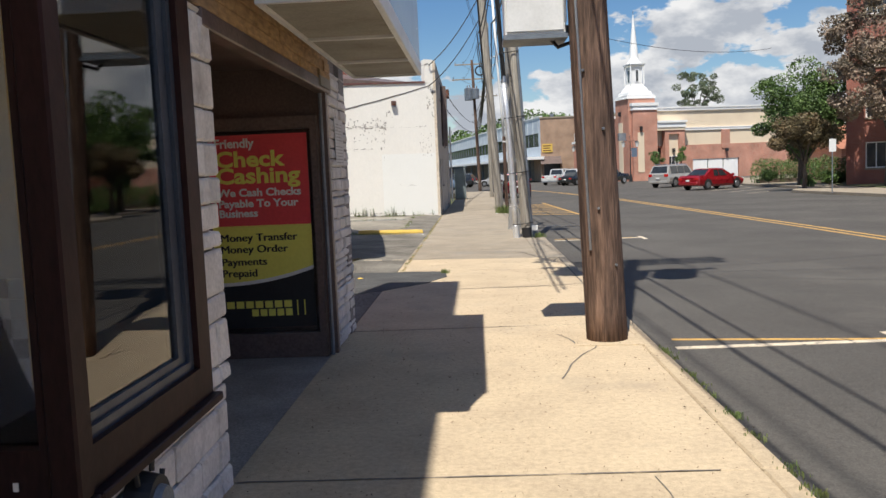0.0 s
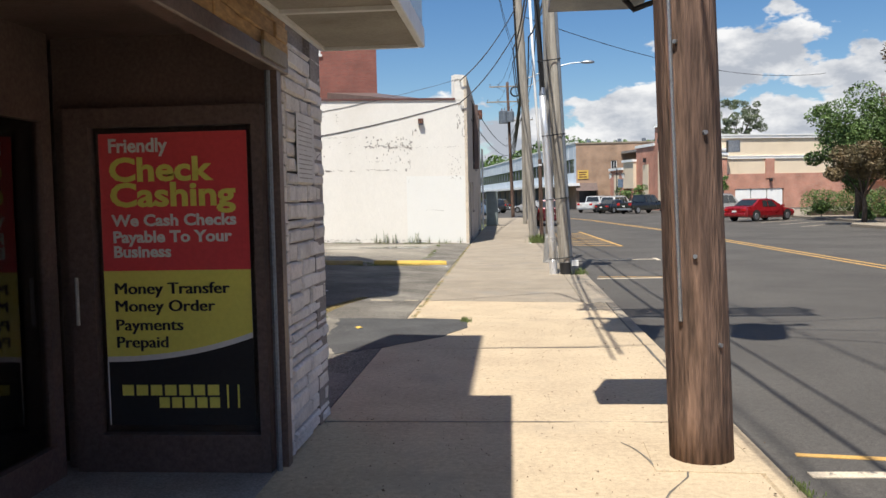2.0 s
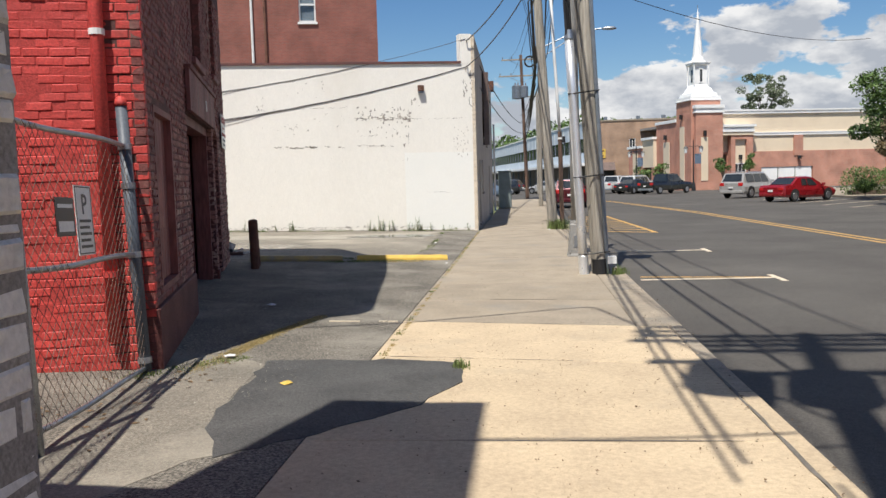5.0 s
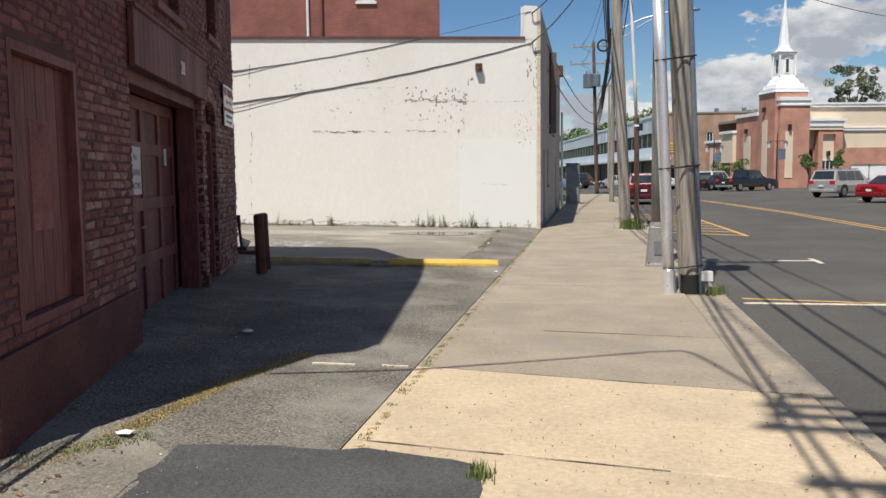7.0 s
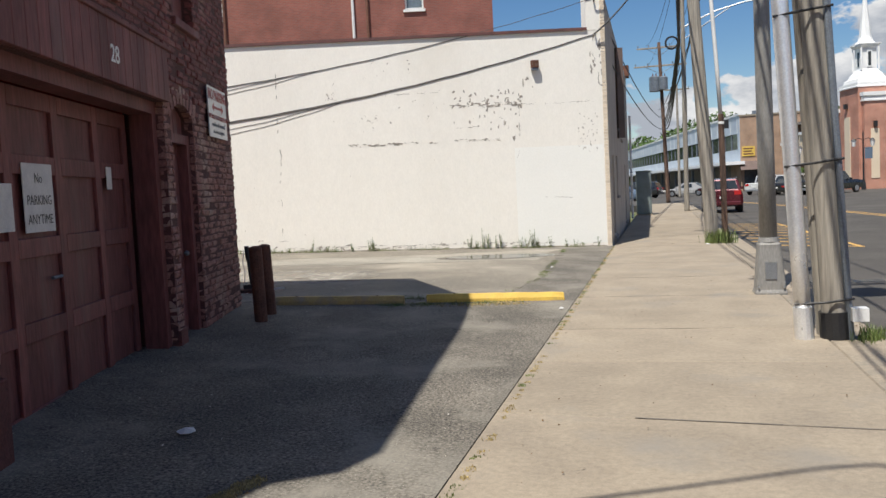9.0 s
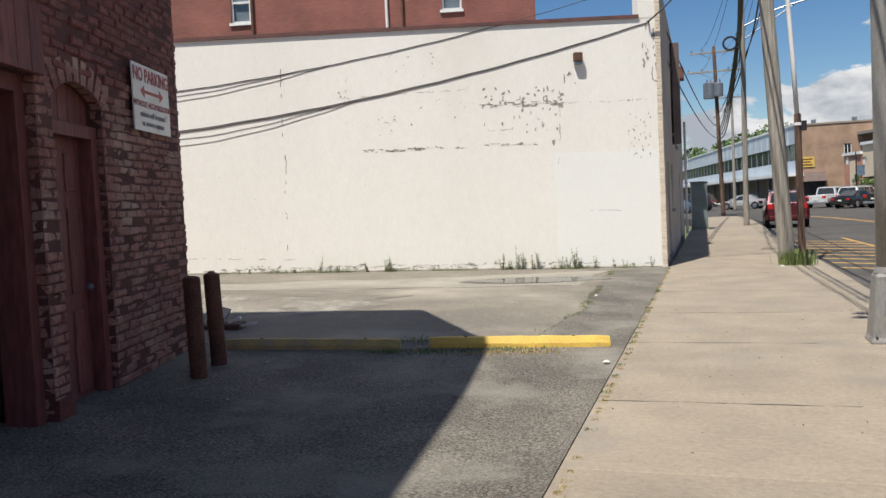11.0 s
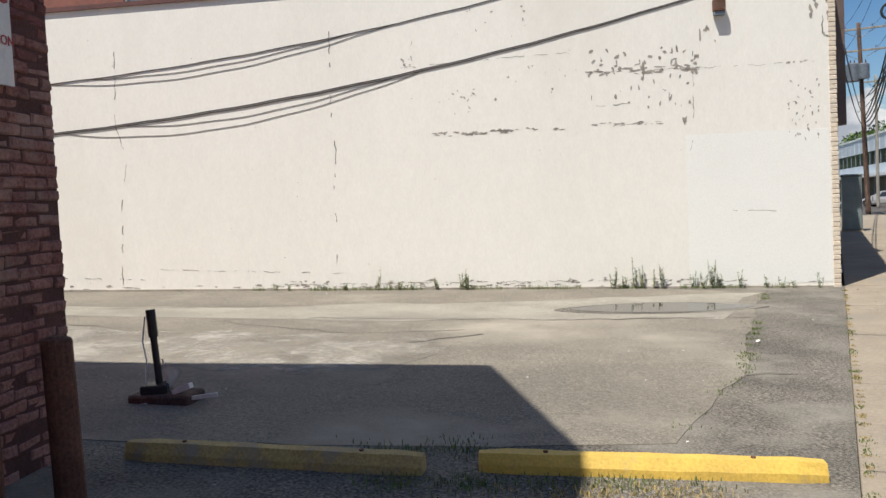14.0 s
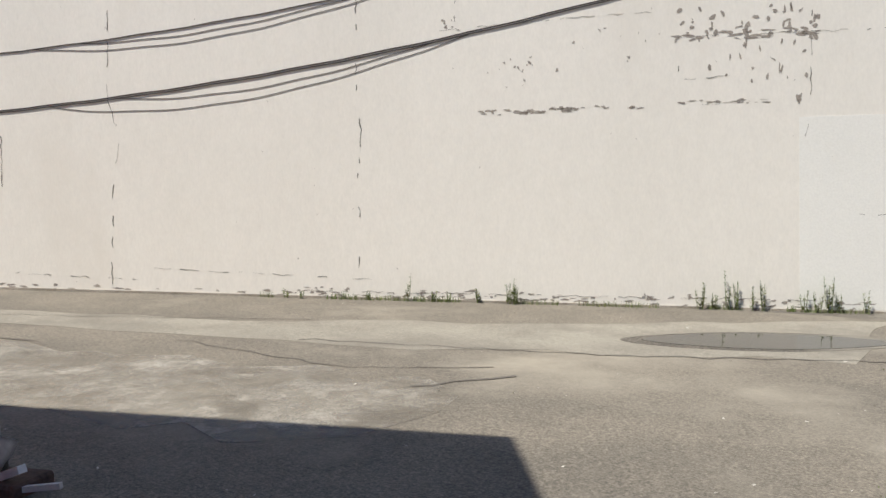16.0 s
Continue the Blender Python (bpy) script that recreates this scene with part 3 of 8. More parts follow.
# puddle
ps = [(-3.67 + 1.08 * math.cos(a) * (1 + 0.1 * math.sin(2 * a)), 30.22 + 0.5 * math.cos(a) + 0.5 * math.sin(a)) for a in (k * 2 * math.pi / 40 for k in range(40))]
puddle = part("puddle", prism([(x, y) for x, y in ps], lambda x, y: rise(x) - 0.1, lambda x, y: rise(x) + 0.016), WATER)
tagged(puddle, "shallow rain puddle reflecting the cream wall", "puddle")
damp = part("damp_rim", prism([(-3.67 + (x + 3.67) * 1.16, 30.22 + (y - 30.22) * 1.22) for x, y in ps], lambda x, y: rise(x) - 0.1, lambda x, y: rise(x) + 0.0125), DRIVE)
tagged(damp, "damp dark rim of asphalt round the puddle", "wet asphalt", kind="structure")
# cracks in the lot
cr = random.Random(3)


def crack(points, width, mat, height=rise, lift=0.011, name="crack", label="dark crack in the asphalt", jitter=0.05):
    bm = bmesh.new()
    pts = []
    for (x0, y0), (x1, y1) in zip(points, points[1:]):
        k = max(2, int(math.hypot(x1 - x0, y1 - y0) / 0.18))
        pts += [(x0 + (x1 - x0) * i / k + cr.uniform(-jitter, jitter), y0 + (y1 - y0) * i / k + cr.uniform(-jitter, jitter)) for i in range(k)]
    pts.append(points[-1])
    prev = None
    for i, (x, y) in enumerate(pts):
        w = width * cr.uniform(0.3, 1.0)
        d = Vector((pts[min(i + 1, len(pts) - 1)][0] - pts[max(i - 1, 0)][0], pts[min(i + 1, len(pts) - 1)][1] - pts[max(i - 1, 0)][1])).normalized()
        z = height(x, y) + lift
        cur = (bm.verts.new((x - d.y * w, y + d.x * w, z)), bm.verts.new((x + d.y * w, y - d.x * w, z)))
        if prev:
            bm.faces.new((prev[0], prev[1], cur[1], cur[0]))
        prev = cur
    return tagged(part(name, bm, mat), label, "crack", kind="structure")


flat = lambda x, y: 0.0
for pts, w in (([(-13, 27.6), (-10.6, 26.0), (-9.6, 26.2)], 0.025), ([(-11.5, 26.9), (-8.3, 28.7)], 0.015), ([(-7.6, 27.7), (-4.8, 28.6), (-2.5, 29.8)], 0.02), ([(-5.6, 26.6), (-5.1, 27.4)], 0.03), ([(-2.3, 26.4), (-1.6, 26.7)], 0.015), ([(-8.5, 27.0), (-6.4, 26.9), (-5.4, 27.6)], 0.012)):
    crack(pts, w, CRACK)
crack([(0.62, 6.45), (0.7, 6.75), (0.84, 7.15), (1.0, 7.5), (1.08, 7.72)], 0.008, CRACK, flat, 0.004, "slab_crack", "thin crack across the pavement slab", 0.02)
crack([(0.75, 8.3), (0.86, 8.05), (0.9, 7.75)], 0.012, CRACK, flat, 0.004, "slab_crack", "thin crack beside the pole base", 0.01)
for y in SEAMS[4:20]:
    for k in range(3):
        if rng.random() < 0.8:
            xa = -1.42 + k * 0.9
            kx = SKEW.get(y, 0.0)
            crack([(xa, y - kx * (xa + 1.46)), (xa + 0.45, y - kx * (xa + 1.91)), (xa + 0.9, y - kx * (xa + 2.36))], rng.uniform(0.007, 0.013), CRACK, flat, 0.003, "slab_joint", "dark dirty joint between pavement slabs", 0.006)
crack([(1.5, 9.5), (1.505, 11.0), (1.505, 14.4)], 0.018, CRACK, flat, 0.004, "kerb_seam", "dark gap between slabs and kerb", 0.008)
crack([(0.9, 4.3), (0.95, 3.6), (1.1, 3.1)], 0.007, CRACK, flat, 0.004, "slab_crack", "thin crack across the pavement slab", 0.02)
# painted lines
road_z = lambda x, y: -0.12


def stripe(name, pts, w, mat, label, height=road_z, lift=0.005):
    bm = bmesh.new()
    for (x0, y0), (x1, y1) in zip(pts, pts[1:]):
        d = Vector((x1 - x0, y1 - y0)).normalized() * w / 2
        prism([(x0 - d.y, y0 + d.x), (x0 + d.y, y0 - d.x), (x1 + d.y, y1 - d.x), (x1 - d.y, y1 + d.x)], lambda x, y: height(x, y) - 0.01, lambda x, y: height(x, y) + lift, bm)
    return tagged(part(name, bm, mat), label, "road marking", kind="structure")


for dx in (0.0, 0.32):
    stripe("centre_line", [(9.05 + dx, -60), (8.95 + dx, 10), (8.65 + dx, 22), (8.3 + dx, 31), (7.7 + dx, 46), (5.9 + dx, 66), (4.4 + dx, 76)], 0.11, LINE_YELLOW, "worn yellow centre line of the street")
for y in (8.0, 20.9, 26.3):
    stripe("stall_line", [(1.9, y), (4.15, y + 0.05)], 0.11, LINE_WHITE, "white parking stall line", lift=0.006)
    if y < 25:
        stripe("stall_line", [(1.95, y + 0.42), (4.1, y + 0.1)], 0.07, LINE_YELLOW, "faded yellow parking stall line")
    stripe("stall_tick", [(4.12, y - 0.4), (4.12, y + 0.45)], 0.1, LINE_WHITE, "short white stall tick", lift=0.007)
stripe("hatch_edge", [(4.0, 32.7), (3.55, 45.5)], 0.12, LINE_YELLOW, "yellow edge of the hatched bay")
for k in range(9):
    y = 33.2 + k * 1.3
    stripe("hatch_bar", [(1.95, y + 0.9), (3.95 - k * 0.035, y - 0.35)], 0.14, LINE_YELLOW, "faded yellow bar of the hatched bay")
for k in range(5):
    y = 50.5 + k * 3.6
    stripe("angled_stall_line", [(15.2, y - 3.2), (19.7, y + 1.2)], 0.11, LINE_WHITE, "white line of an angled parking stall")
stripe("drive_line", [(-2.3, 16.2), (-1.95, 16.25)], 0.028, LINE_WHITE, "scuffed white paint dashes on the drive", rise, 0.012)
stripe("drive_line", [(-1.73, 16.29), (-1.52, 16.32)], 0.035, LINE_WHITE, "scuffed white paint dashes on the drive", rise, 0.012)
# far pavement and lawn
far_walk = part("pavement_far", prism([(17.93, -60), (23, -60), (23, 60), (40, 78), (40, 90), (17.63, 81.95), (20.43, 74), (19.83, 51.9), (17.13, 45.9), (17.73, 37)], -0.6, 0.02), CONCRETE_GREY)
tagged(far_walk, "concrete pavement across the street", "pavement", kind="structure")
lawn = part("lawn", prism([(20.2, 30), (40, 30), (40, 49), (34, 62), (24, 58), (21.5, 50)], -0.3, lambda x, y: 0.04 + max(0, x - 20.2) * 0.02), GRASSY)
tagged(lawn, "dry lawn beside the brick building", "lawn", kind="structure")
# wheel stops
# scuffed paint, its yellow also dulled to carry the building's shade
WORN_SHADED_YELLOW = material("scuffed_shaded_yellow_paint", (0.46, 0.34, 0.13), (0.36, 0.27, 0.13), 0.8, scale=4, fine=60, amount=0.25, bump=0.3, stain=(0.32, 0.28, 0.21), stain_scale=4, stain_at=(0.5, 0.66))


def wheel_stop(x0, y0, x1, y1, label, paint):
    c = ((x0 + x1) / 2, (y0 + y1) / 2)
    ln, az = math.hypot(x1 - x0, y1 - y0), math.degrees(math.atan2(y1 - y0, x1 - x0))
    ob = thing("wheel_stop", label, "wheel stop", (c[0], c[1], rise(c[0]) - 0.005), az, group="wheel stops in the lot")
    slope = math.degrees(math.atan2(rise(x1) - rise(x0), ln))
    bm = bmesh.new()
    prof = [(-0.085, 0.0), (0.085, 0.0), (0.08, 0.05), (0.045, 0.11), (-0.045, 0.11), (-0.08, 0.05)]
    ends = []
    for k in range(13):
        x = (k / 12 - 0.5) * ln
        inset = 0.75 if k in (0, 12) else 1.0
        ends.append([bm.verts.new((x, y * inset + rng.uniform(-0.003, 0.003), z * (0.94 if k in (0, 12) else 1) + math.tan(radians(slope)) * x + rng.uniform(-0.003, 0.003))) for y, z in prof])
    for r0, r1 in zip(ends, ends[1:]):
        for i in range(6):
            bm.faces.new((r0[i], r0[(i + 1) % 6], r1[(i + 1) % 6], r1[i]))
    bm.faces.new(ends[0][::-1])
    bm.faces.new(ends[-1])
    part("body", bm, paint, ob)
    for fx in (-0.3, 0.3):
        z = 0.11 + math.tan(radians(slope)) * fx * ln
        part("anchor_pin", tube([(fx * ln, 0, z - 0.05), (fx * ln, 0, z + 0.008)], 0.014, 8), RUSTY, ob, "rusty anchor pin")


wheel_stop(-3.4, 23.28, -1.63, 23.87, "bright yellow painted concrete wheel stop in the sun", YELLOW_PAINT)
wheel_stop(-5.4, 22.64, -3.66, 23.1, "scuffed yellow wheel stop, its colour also dulled for the building's shade", WORN_SHADED_YELLOW)
# concrete parking lot weeds, kerb weeds, edge grass
def grass(name, spots, h, mat, label, width=0.008, bend=0.6):
    return tagged(part(name, blades(rng, spots, h, width, bend), mat), label, "grass", kind="stuff")


def along(p0, p1, n, spread, height=rise):
    out = []
    for _ in range(n):
        f = rng.random()
        x, y = p0[0] + (p1[0] - p0[0]) * f + rng.gauss(0, spread), p0[1] + (p1[1] - p0[1]) * f + rng.gauss(0, spread)
        out.append((x, y, height(x, y)))
    return out


def clumps(p0, p1, count, per, spread, height=rise):
    out = []
    for _ in range(count):
        f = rng.random()
        c = (p0[0] + (p1[0] - p0[0]) * f, p0[1] + (p1[1] - p0[1]) * f)
        out += along(c, c, per, spread, height)
    return out


grass("kerb_weeds", clumps((1.67, 2.2), (1.68, 8), 24, 30, 0.035, lambda x, y: -0.03 if x > 1.66 else 0.0), 0.024, GRASS, "low green weeds along the kerb's edge")
# dark gutter line: dirt, with the kerb's shadow painted in
crack([(1.69, 0.5), (1.7, 4.0), (1.7, 7.0), (1.69, 9.5), (1.7, 14.0), (1.7, 20.0)], 0.035, CRACK, road_z, 0.006, "gutter_dirt", "dark line of dirt and painted kerb shadow along the gutter", 0.02)
grass("edge_grass", clumps((-1.36, 14.3), (-1.46, 33.5), 110, 24, 0.016), 0.013, DRY_GRASS, "dry grass along the pavement's edge")
grass("edge_weeds", clumps((-1.38, 14.3), (-1.46, 33.5), 40, 22, 0.025), 0.018, GRASS, "green weeds along the pavement's edge")
grass("lot_seam_weeds", clumps((-2.55, 32.4), (-2.3, 26.5), 20, 30, 0.045) + clumps((-2.3, 26.5), (-2.5, 24.4), 6, 18, 0.05), 0.03, GRASS, "green weeds in the seam of the lot")
grass("dry_seam", clumps((-2.46, 16.55), (-2.68, 15.5), 150, 30, 0.032) + clumps((-2.68, 15.5), (-2.8, 14.3), 150, 30, 0.04) + clumps((-2.8, 14.3), (-2.9, 13.5), 60, 26, 0.05), 0.014, DRY_GRASS, "dry yellow grass along the shade's edge")
grass("fence_weeds", clumps((-3.3, 13.3), (-2.6, 14.2), 30, 30, 0.06), 0.024, GRASS, "low green weeds by the fence post")
grass("stop_grass", clumps((-3.9, 22.8), (-2.2, 23.5), 20, 40, 0.08), 0.035, GRASS, "grass under the wheel stops")
grass("stop_dry_grass", clumps((-3.2, 22.9), (-2.1, 23.4), 14, 40, 0.08), 0.03, DRY_GRASS, "dry grass by the wheel stop")
grass("patch_weed", clumps((-0.62, 14.0), (-0.6, 13.9), 4, 40, 0.035, flat), 0.07, GRASS, "small weed at the asphalt patch")
grass("shade_weeds", clumps((-4.2, 23.2), (-3.6, 23.6), 8, 40, 0.1), 0.04, GRASS, "weeds growing through the lot")


def litter(name, x0, x1, y0, y1, n, size, mat, label, height=flat):
    """Small leaves and grit lying on a surface."""
    bm = bmesh.new()
    for _ in range(n):
        x, y = rng.uniform(x0, x1), rng.uniform(y0, y1)
        a, s = rng.uniform(0, 6.28), size * rng.uniform(0.3, 1.2)
        z = height(x, y) + 0.012
        vs = [bm.verts.new((x + math.cos(a + k * 1.57) * s * (1 if k % 2 else 0.45), y + math.sin(a + k * 1.57) * s * (1 if k % 2 else 0.45), z + rng.uniform(-0.006, 0.006))) for k in range(4)]
        bm.faces.new(vs)
    return tagged(part(name, bm, mat), label, "litter", kind="stuff")


DEAD_LEAF = material("dead_leaf", (0.16, 0.1, 0.05), (0.1, 0.065, 0.035), 0.8, scale=20, fine=60, amount=0.3, bump=0.0, island=0.4)
PALE_GRIT = material("pale_grit", (0.6, 0.57, 0.5), (0.5, 0.47, 0.42), 0.9, scale=20, fine=60, amount=0.2, bump=0.0)
STONE_CHIP = material("dull_stone_chip", (0.36, 0.33, 0.28), (0.26, 0.24, 0.2), 0.9, scale=20, fine=60, amount=0.3, bump=0.0, island=0.4)
litter("slab_pits", -1.4, 1.5, 2.0, 16.2, 2200, 0.0055, DEAD_LEAF, "dark specks and pits in the pavement")
litter("leaf_litter", -1.4, 1.5, 1.5, 34, 620, 0.013, DEAD_LEAF, "scattered dead leaves on the pavement")
litter("kerb_litter", 1.3, 1.7, 1.5, 26, 260, 0.018, DEAD_LEAF, "dead leaves along the kerb")
litter("lot_grit", -9, -1.5, 12, 31, 260, 0.016, PALE_GRIT, "pale grit and scraps on the asphalt", lambda x, y: rise(x))
litter("drive_chips", -2.95, -1.5, 12.6, 19.5, 1800, 0.0055, STONE_CHIP, "pale stone chips in the worn asphalt", lambda x, y: rise(x))
litter("fence_litter", -3.6, -2.6, 11.5, 14.2, 160, 0.03, DEAD_LEAF, "dead leaves by the fence", lambda x, y: rise(x))
for x, y, s, mat, lab in ((-1.95, 13.25, 0.07, YELLOW_PAINT, "flattened yellow wrapper on the asphalt"), (-2.75, 14.15, 0.08, PAPER, "crumpled white paper scrap on the drive"), (-2.3, 28.0, 0.04, PAPER, "white paper scrap on the lot"), (-1.55, 22.9, 0.05, PAPER, "white scrap by the wheel stop"), (0.75, 33.1, 0.08, PAPER, "white paper scrap on the pavement"), (-3.3, 17.2, 0.1, PAPER, "pale scrap in the shade")):
    bm = bmesh.new()
    k = 9
    ring = [bm.verts.new((math.cos(i * 6.283 / k) * s * rng.uniform(0.6, 1.1), math.sin(i * 6.283 / k) * s * rng.uniform(0.4, 0.8), rng.uniform(0.0, 0.02))) for i in range(k)]
    c = bm.verts.new((0, 0, 0.03))
    for i in range(k):
        bm.faces.new((ring[i], ring[(i + 1) % k], c))
    ob = tagged(part("paper_scrap", bm, mat), lab, "litter")
    ob.matrix_world = pose(x, y, rise(x) + 0.012, 0, 0, rng.uniform(0, 180))

# ---- check-cashing store ----
store = thing("store_building", "white stone-clad corner store with a recessed dark entry", "building", (0, 0, 0))
part("upper_wall", wall_holes(-8, 9.02, 2.9, 7.8, 0, 0.3, []), WHITE_RENDER, store).matrix_local = pose(-1.42, 0, 0, 0, 0, 90)
part("end_wall", box(-8, -1.42, 8.72, 9.02, -0.3, 4.1), MORTAR, store)
part("end_parapet", box(-2.55, -1.42, 8.72, 9.02, 4.1, 7.8), MORTAR, store)
part("false_front_back", box(-2.55, -2.3, -8, 8.72, 4.1, 7.8), MORTAR, store)
part("false_front_cap", box(-2.3, -1.72, -8, 8.72, 7.6, 7.78), MORTAR, store)
part("back_wall", box(-8.3, -8, -8, 9.02, -0.3, 4.1), MORTAR, store)
part("near_wall", box(-8, -1.42, -8.3, -8, -0.3, 7.8), MORTAR, store)
part("roof", box(-8.0, -2.55, -8.0, 8.72, 3.7, 3.9), MORTAR, store)
part("stall_riser", box(-1.75, -1.47, 2.62, 4.31, -0.3, 0.66), MORTAR, store)
part("return_riser", box(-3.5, -1.75, 2.62, 2.86, -0.3, 0.66), MORTAR, store)
# unseen recess surfaces, added pale to bounce light into the display bay
part("recess_wall", box(-3.7, -3.5, -8, 2.86, -0.3, 2.9), WHITE_RENDER, store)
part("recess_ceiling", box(-3.5, -1.43, -8, 2.5, 2.8, 2.9), WHITE_RENDER, store)
part("recess_floor", box(-3.5, -1.465, -8, 2.62, -0.3, -0.012), CONCRETE, store)
part("near_pier", box(-1.75, -1.47, 3.97, 4.31, 0.66, 2.9), MORTAR, store)
part("far_pier", box(-2.6, -1.47, 7.98, 8.72, -0.3, 2.9), MORTAR, store)
part("far_pier_face", box(-1.6, -1.47, 8.72, 9.0, -0.3, 2.9), MORTAR, store)
part("entry_floor", box(-2.9, -1.465, 4.31, 7.98, -0.3, -0.012), DARK_FLOOR, store)
part("entry_ceiling", box(-3.0, -1.475, 4.31, 7.98, 2.74, 2.9), DARK_BROWN, store)
part("entry_side", box(-3.5, -1.75, 4.24, 4.31, -0.3, 2.9), DARK_BROWN, store)
# entry back wall: framed glass parallel to the street
fr = wall_holes(4.22, 7.6, -0.1, 2.74, -0.06, 0.0, [(4.5, 5.4, 0.25, 2.2), (5.6, 6.2, 0.12, 2.15), (6.3, 7.5, 0.2, 2.2)])
part("entry_back_frame", fr, DARK_BROWN, store).matrix_local = pose(-2.85, 0, 0, 0, 0, 90)
for a, b, c, d in ((4.5, 5.4, 0.25, 2.2), (5.6, 6.2, 0.12, 2.15), (6.3, 7.5, 0.2, 2.2)):
    part("entry_glass", box(-2.835, -2.827, a, b, c, d), TINTED, store)
part("room_wall", box(-5.2, -5.1, -8, 7.7, -0.3, 2.9), DARK_ROOM, store)
part("room_floor", box(-5.1, -2.92, -8, 8.7, -0.3, 0.0), DARK_FLOOR, store)
part("room_ceiling", box(-7.9, -1.75, -8, 8.7, 2.95, 3.0), DARK_ROOM, store)
# lintel and fascia over the entry
part("lintel", box(-1.5, -1.385, 4.18, 7.98, 2.5, 2.6), DARK_BROWN, store, "dark peeling lintel beam", bevel=0.008)
rb = random.Random(11)
for r, (z0, z1) in enumerate(((2.6, 2.69), (2.695, 2.79), (2.795, 2.9))):
    y = 4.1
    while y < 7.95:
        ln = rb.uniform(0.28, 0.6)
        part("fascia_block", box(-1.5, -1.4 + rb.uniform(-0.01, 0.012), y, min(y + ln, 8.0) - 0.006, z0, z1), TAN_WOOD, store, bevel=0.006)
        y += ln
part("lintel_patch", box(-1.385, -1.37, 7.4, 7.9, 2.53, 2.62), SOFFIT, store, "bent metal plate on the lintel")
# white painted stones on the piers and under the window
SR = random.Random(21)
stones = {}


def stone(sx, sz):
    k = (round(sx, 2), round(sz, 2))
    if k not in stones:
        stones[k] = bevelled_piece("stone", k[0], 0.07, k[1], STONE_WHITE, 0.014, 0.006, SR)
    return stones[k]


def clad(y0, y1, z0, z1, x, turn, lengths, rows):
    """Stones laid in courses on a plane; turn 90 faces the street, 0 faces back along it."""
    z = z0
    while z < z1 - 0.03:
        h = min(SR.choice(rows), z1 - z)
        y = y0
        while y < y1 - 0.02:
            ln = min(SR.choice(lengths), y1 - y)
            if y1 - y - ln < 0.06:
                ln = y1 - y
            me = stone(ln - 0.012, h - 0.012)
            c = y + ln / 2
            if turn == 90:
                share("stone", me, store, pose(x + SR.uniform(-0.008, 0.01), c, z + h / 2, 0, SR.uniform(-0.6, 0.6), 90))
            else:
                share("stone", me, store, pose(c, x + SR.uniform(-0.008, 0.006), z + h / 2, 0, SR.uniform(-0.6, 0.6), 0))
            y += ln
        z += h


clad(7.99, 9.02, 0.0, 2.75, -1.45, 90, (0.24, 0.32, 0.4, 0.5), (0.06, 0.08, 0.1, 0.12))
clad(-1.48, -1.42, 0.0, 2.5, 7.97, 0, (0.06,), (0.08, 0.1, 0.14))
clad(3.98, 4.31, 0.62, 2.6, -1.425, 90, (0.12, 0.16, 0.31), (0.1, 0.14, 0.18, 0.24))
clad(-2.2, -1.42, 0.0, 0.64, 2.6, 0, (0.22, 0.3, 0.4), (0.1, 0.14, 0.18))
clad(2.6, 4.31, 0.0, 0.62, -1.45, 90, (0.22, 0.3, 0.4, 0.5), (0.1, 0.14, 0.18))
# display bay: one pane along the pavement, one turned back into the recess
WIN_WOOD = material("dark_oxblood_frame_paint", (0.034, 0.012, 0.01), (0.022, 0.01, 0.009), 0.5, scale=2, fine=40, amount=0.3, bump=0.2, stain=(0.1, 0.05, 0.035), stain_scale=2.5, stain_at=(0.64, 0.8), stretch=(1, 0.3, 0.3), spec=0.2)
BEAD = material("blue_grey_glazing_bead", (0.07, 0.085, 0.11), (0.05, 0.06, 0.08), 0.4, metal=0.3, scale=3, fine=40, amount=0.15, bump=0.05)
GOLD = material("gold_painted_border", (0.75, 0.5, 0.14), (0.68, 0.45, 0.12), 0.5, scale=6, fine=50, amount=0.2, bump=0.0)
win = thing("window_1", "dark oxblood framed display window reflecting the street", "window", kind="structure")
xw = -1.455
part("window_frame", wall_holes(2.6, 3.97, 0.63, 2.9, -0.07, 0.05, [(2.66, 3.8, 0.79, 2.78)]), WIN_WOOD, win).matrix_local = pose(xw, 0, 0, 0, 0, 90)
part("metal_bead", wall_holes(2.66, 3.8, 0.79, 2.78, -0.04, 0.02, [(2.665, 3.75, 0.835, 2.74)]), BEAD, win, "blue-grey metal glazing bead").matrix_local = pose(xw, 0, 0, 0, 0, 90)
part("inner_bead", wall_holes(2.665, 3.75, 0.835, 2.74, -0.02, 0.015, [(2.67, 3.66, 0.875, 2.7)]), BEAD, win, "stepped inner bead").matrix_local = pose(xw, 0, 0, 0, 0, 90)
part("pane", box(xw - 0.006, xw + 0.002, 2.67, 3.66, 0.875, 2.7), TINTED, win)
part("gold_stripe", wall_holes(2.78, 3.56, 0.95, 2.66, -0.002, 0.0, [(2.792, 3.548, 0.962, 2.648)]), GOLD, win, "thin gold painted border on the glass").matrix_local = pose(xw - 0.014, 0, 0, 0, 0, 90)
win = thing("window_2", "dark framed pane returning into the shop's recess", "window", kind="structure")
part("window_frame", wall_holes(-3.5, -1.47, 0.63, 2.9, 2.52, 2.62, [(-3.4, -1.5, 0.82, 2.78)]), WIN_WOOD, win)
part("pane", box(-3.4, -1.5, 2.566, 2.574, 0.82, 2.78), TINTED, win)
part("gold_stripe", wall_holes(-3.34, -1.525, 0.9, 2.7, 2.58, 2.583, [(-3.325, -1.54, 0.915, 2.685)]), GOLD, win, "gold painted border on the glass")
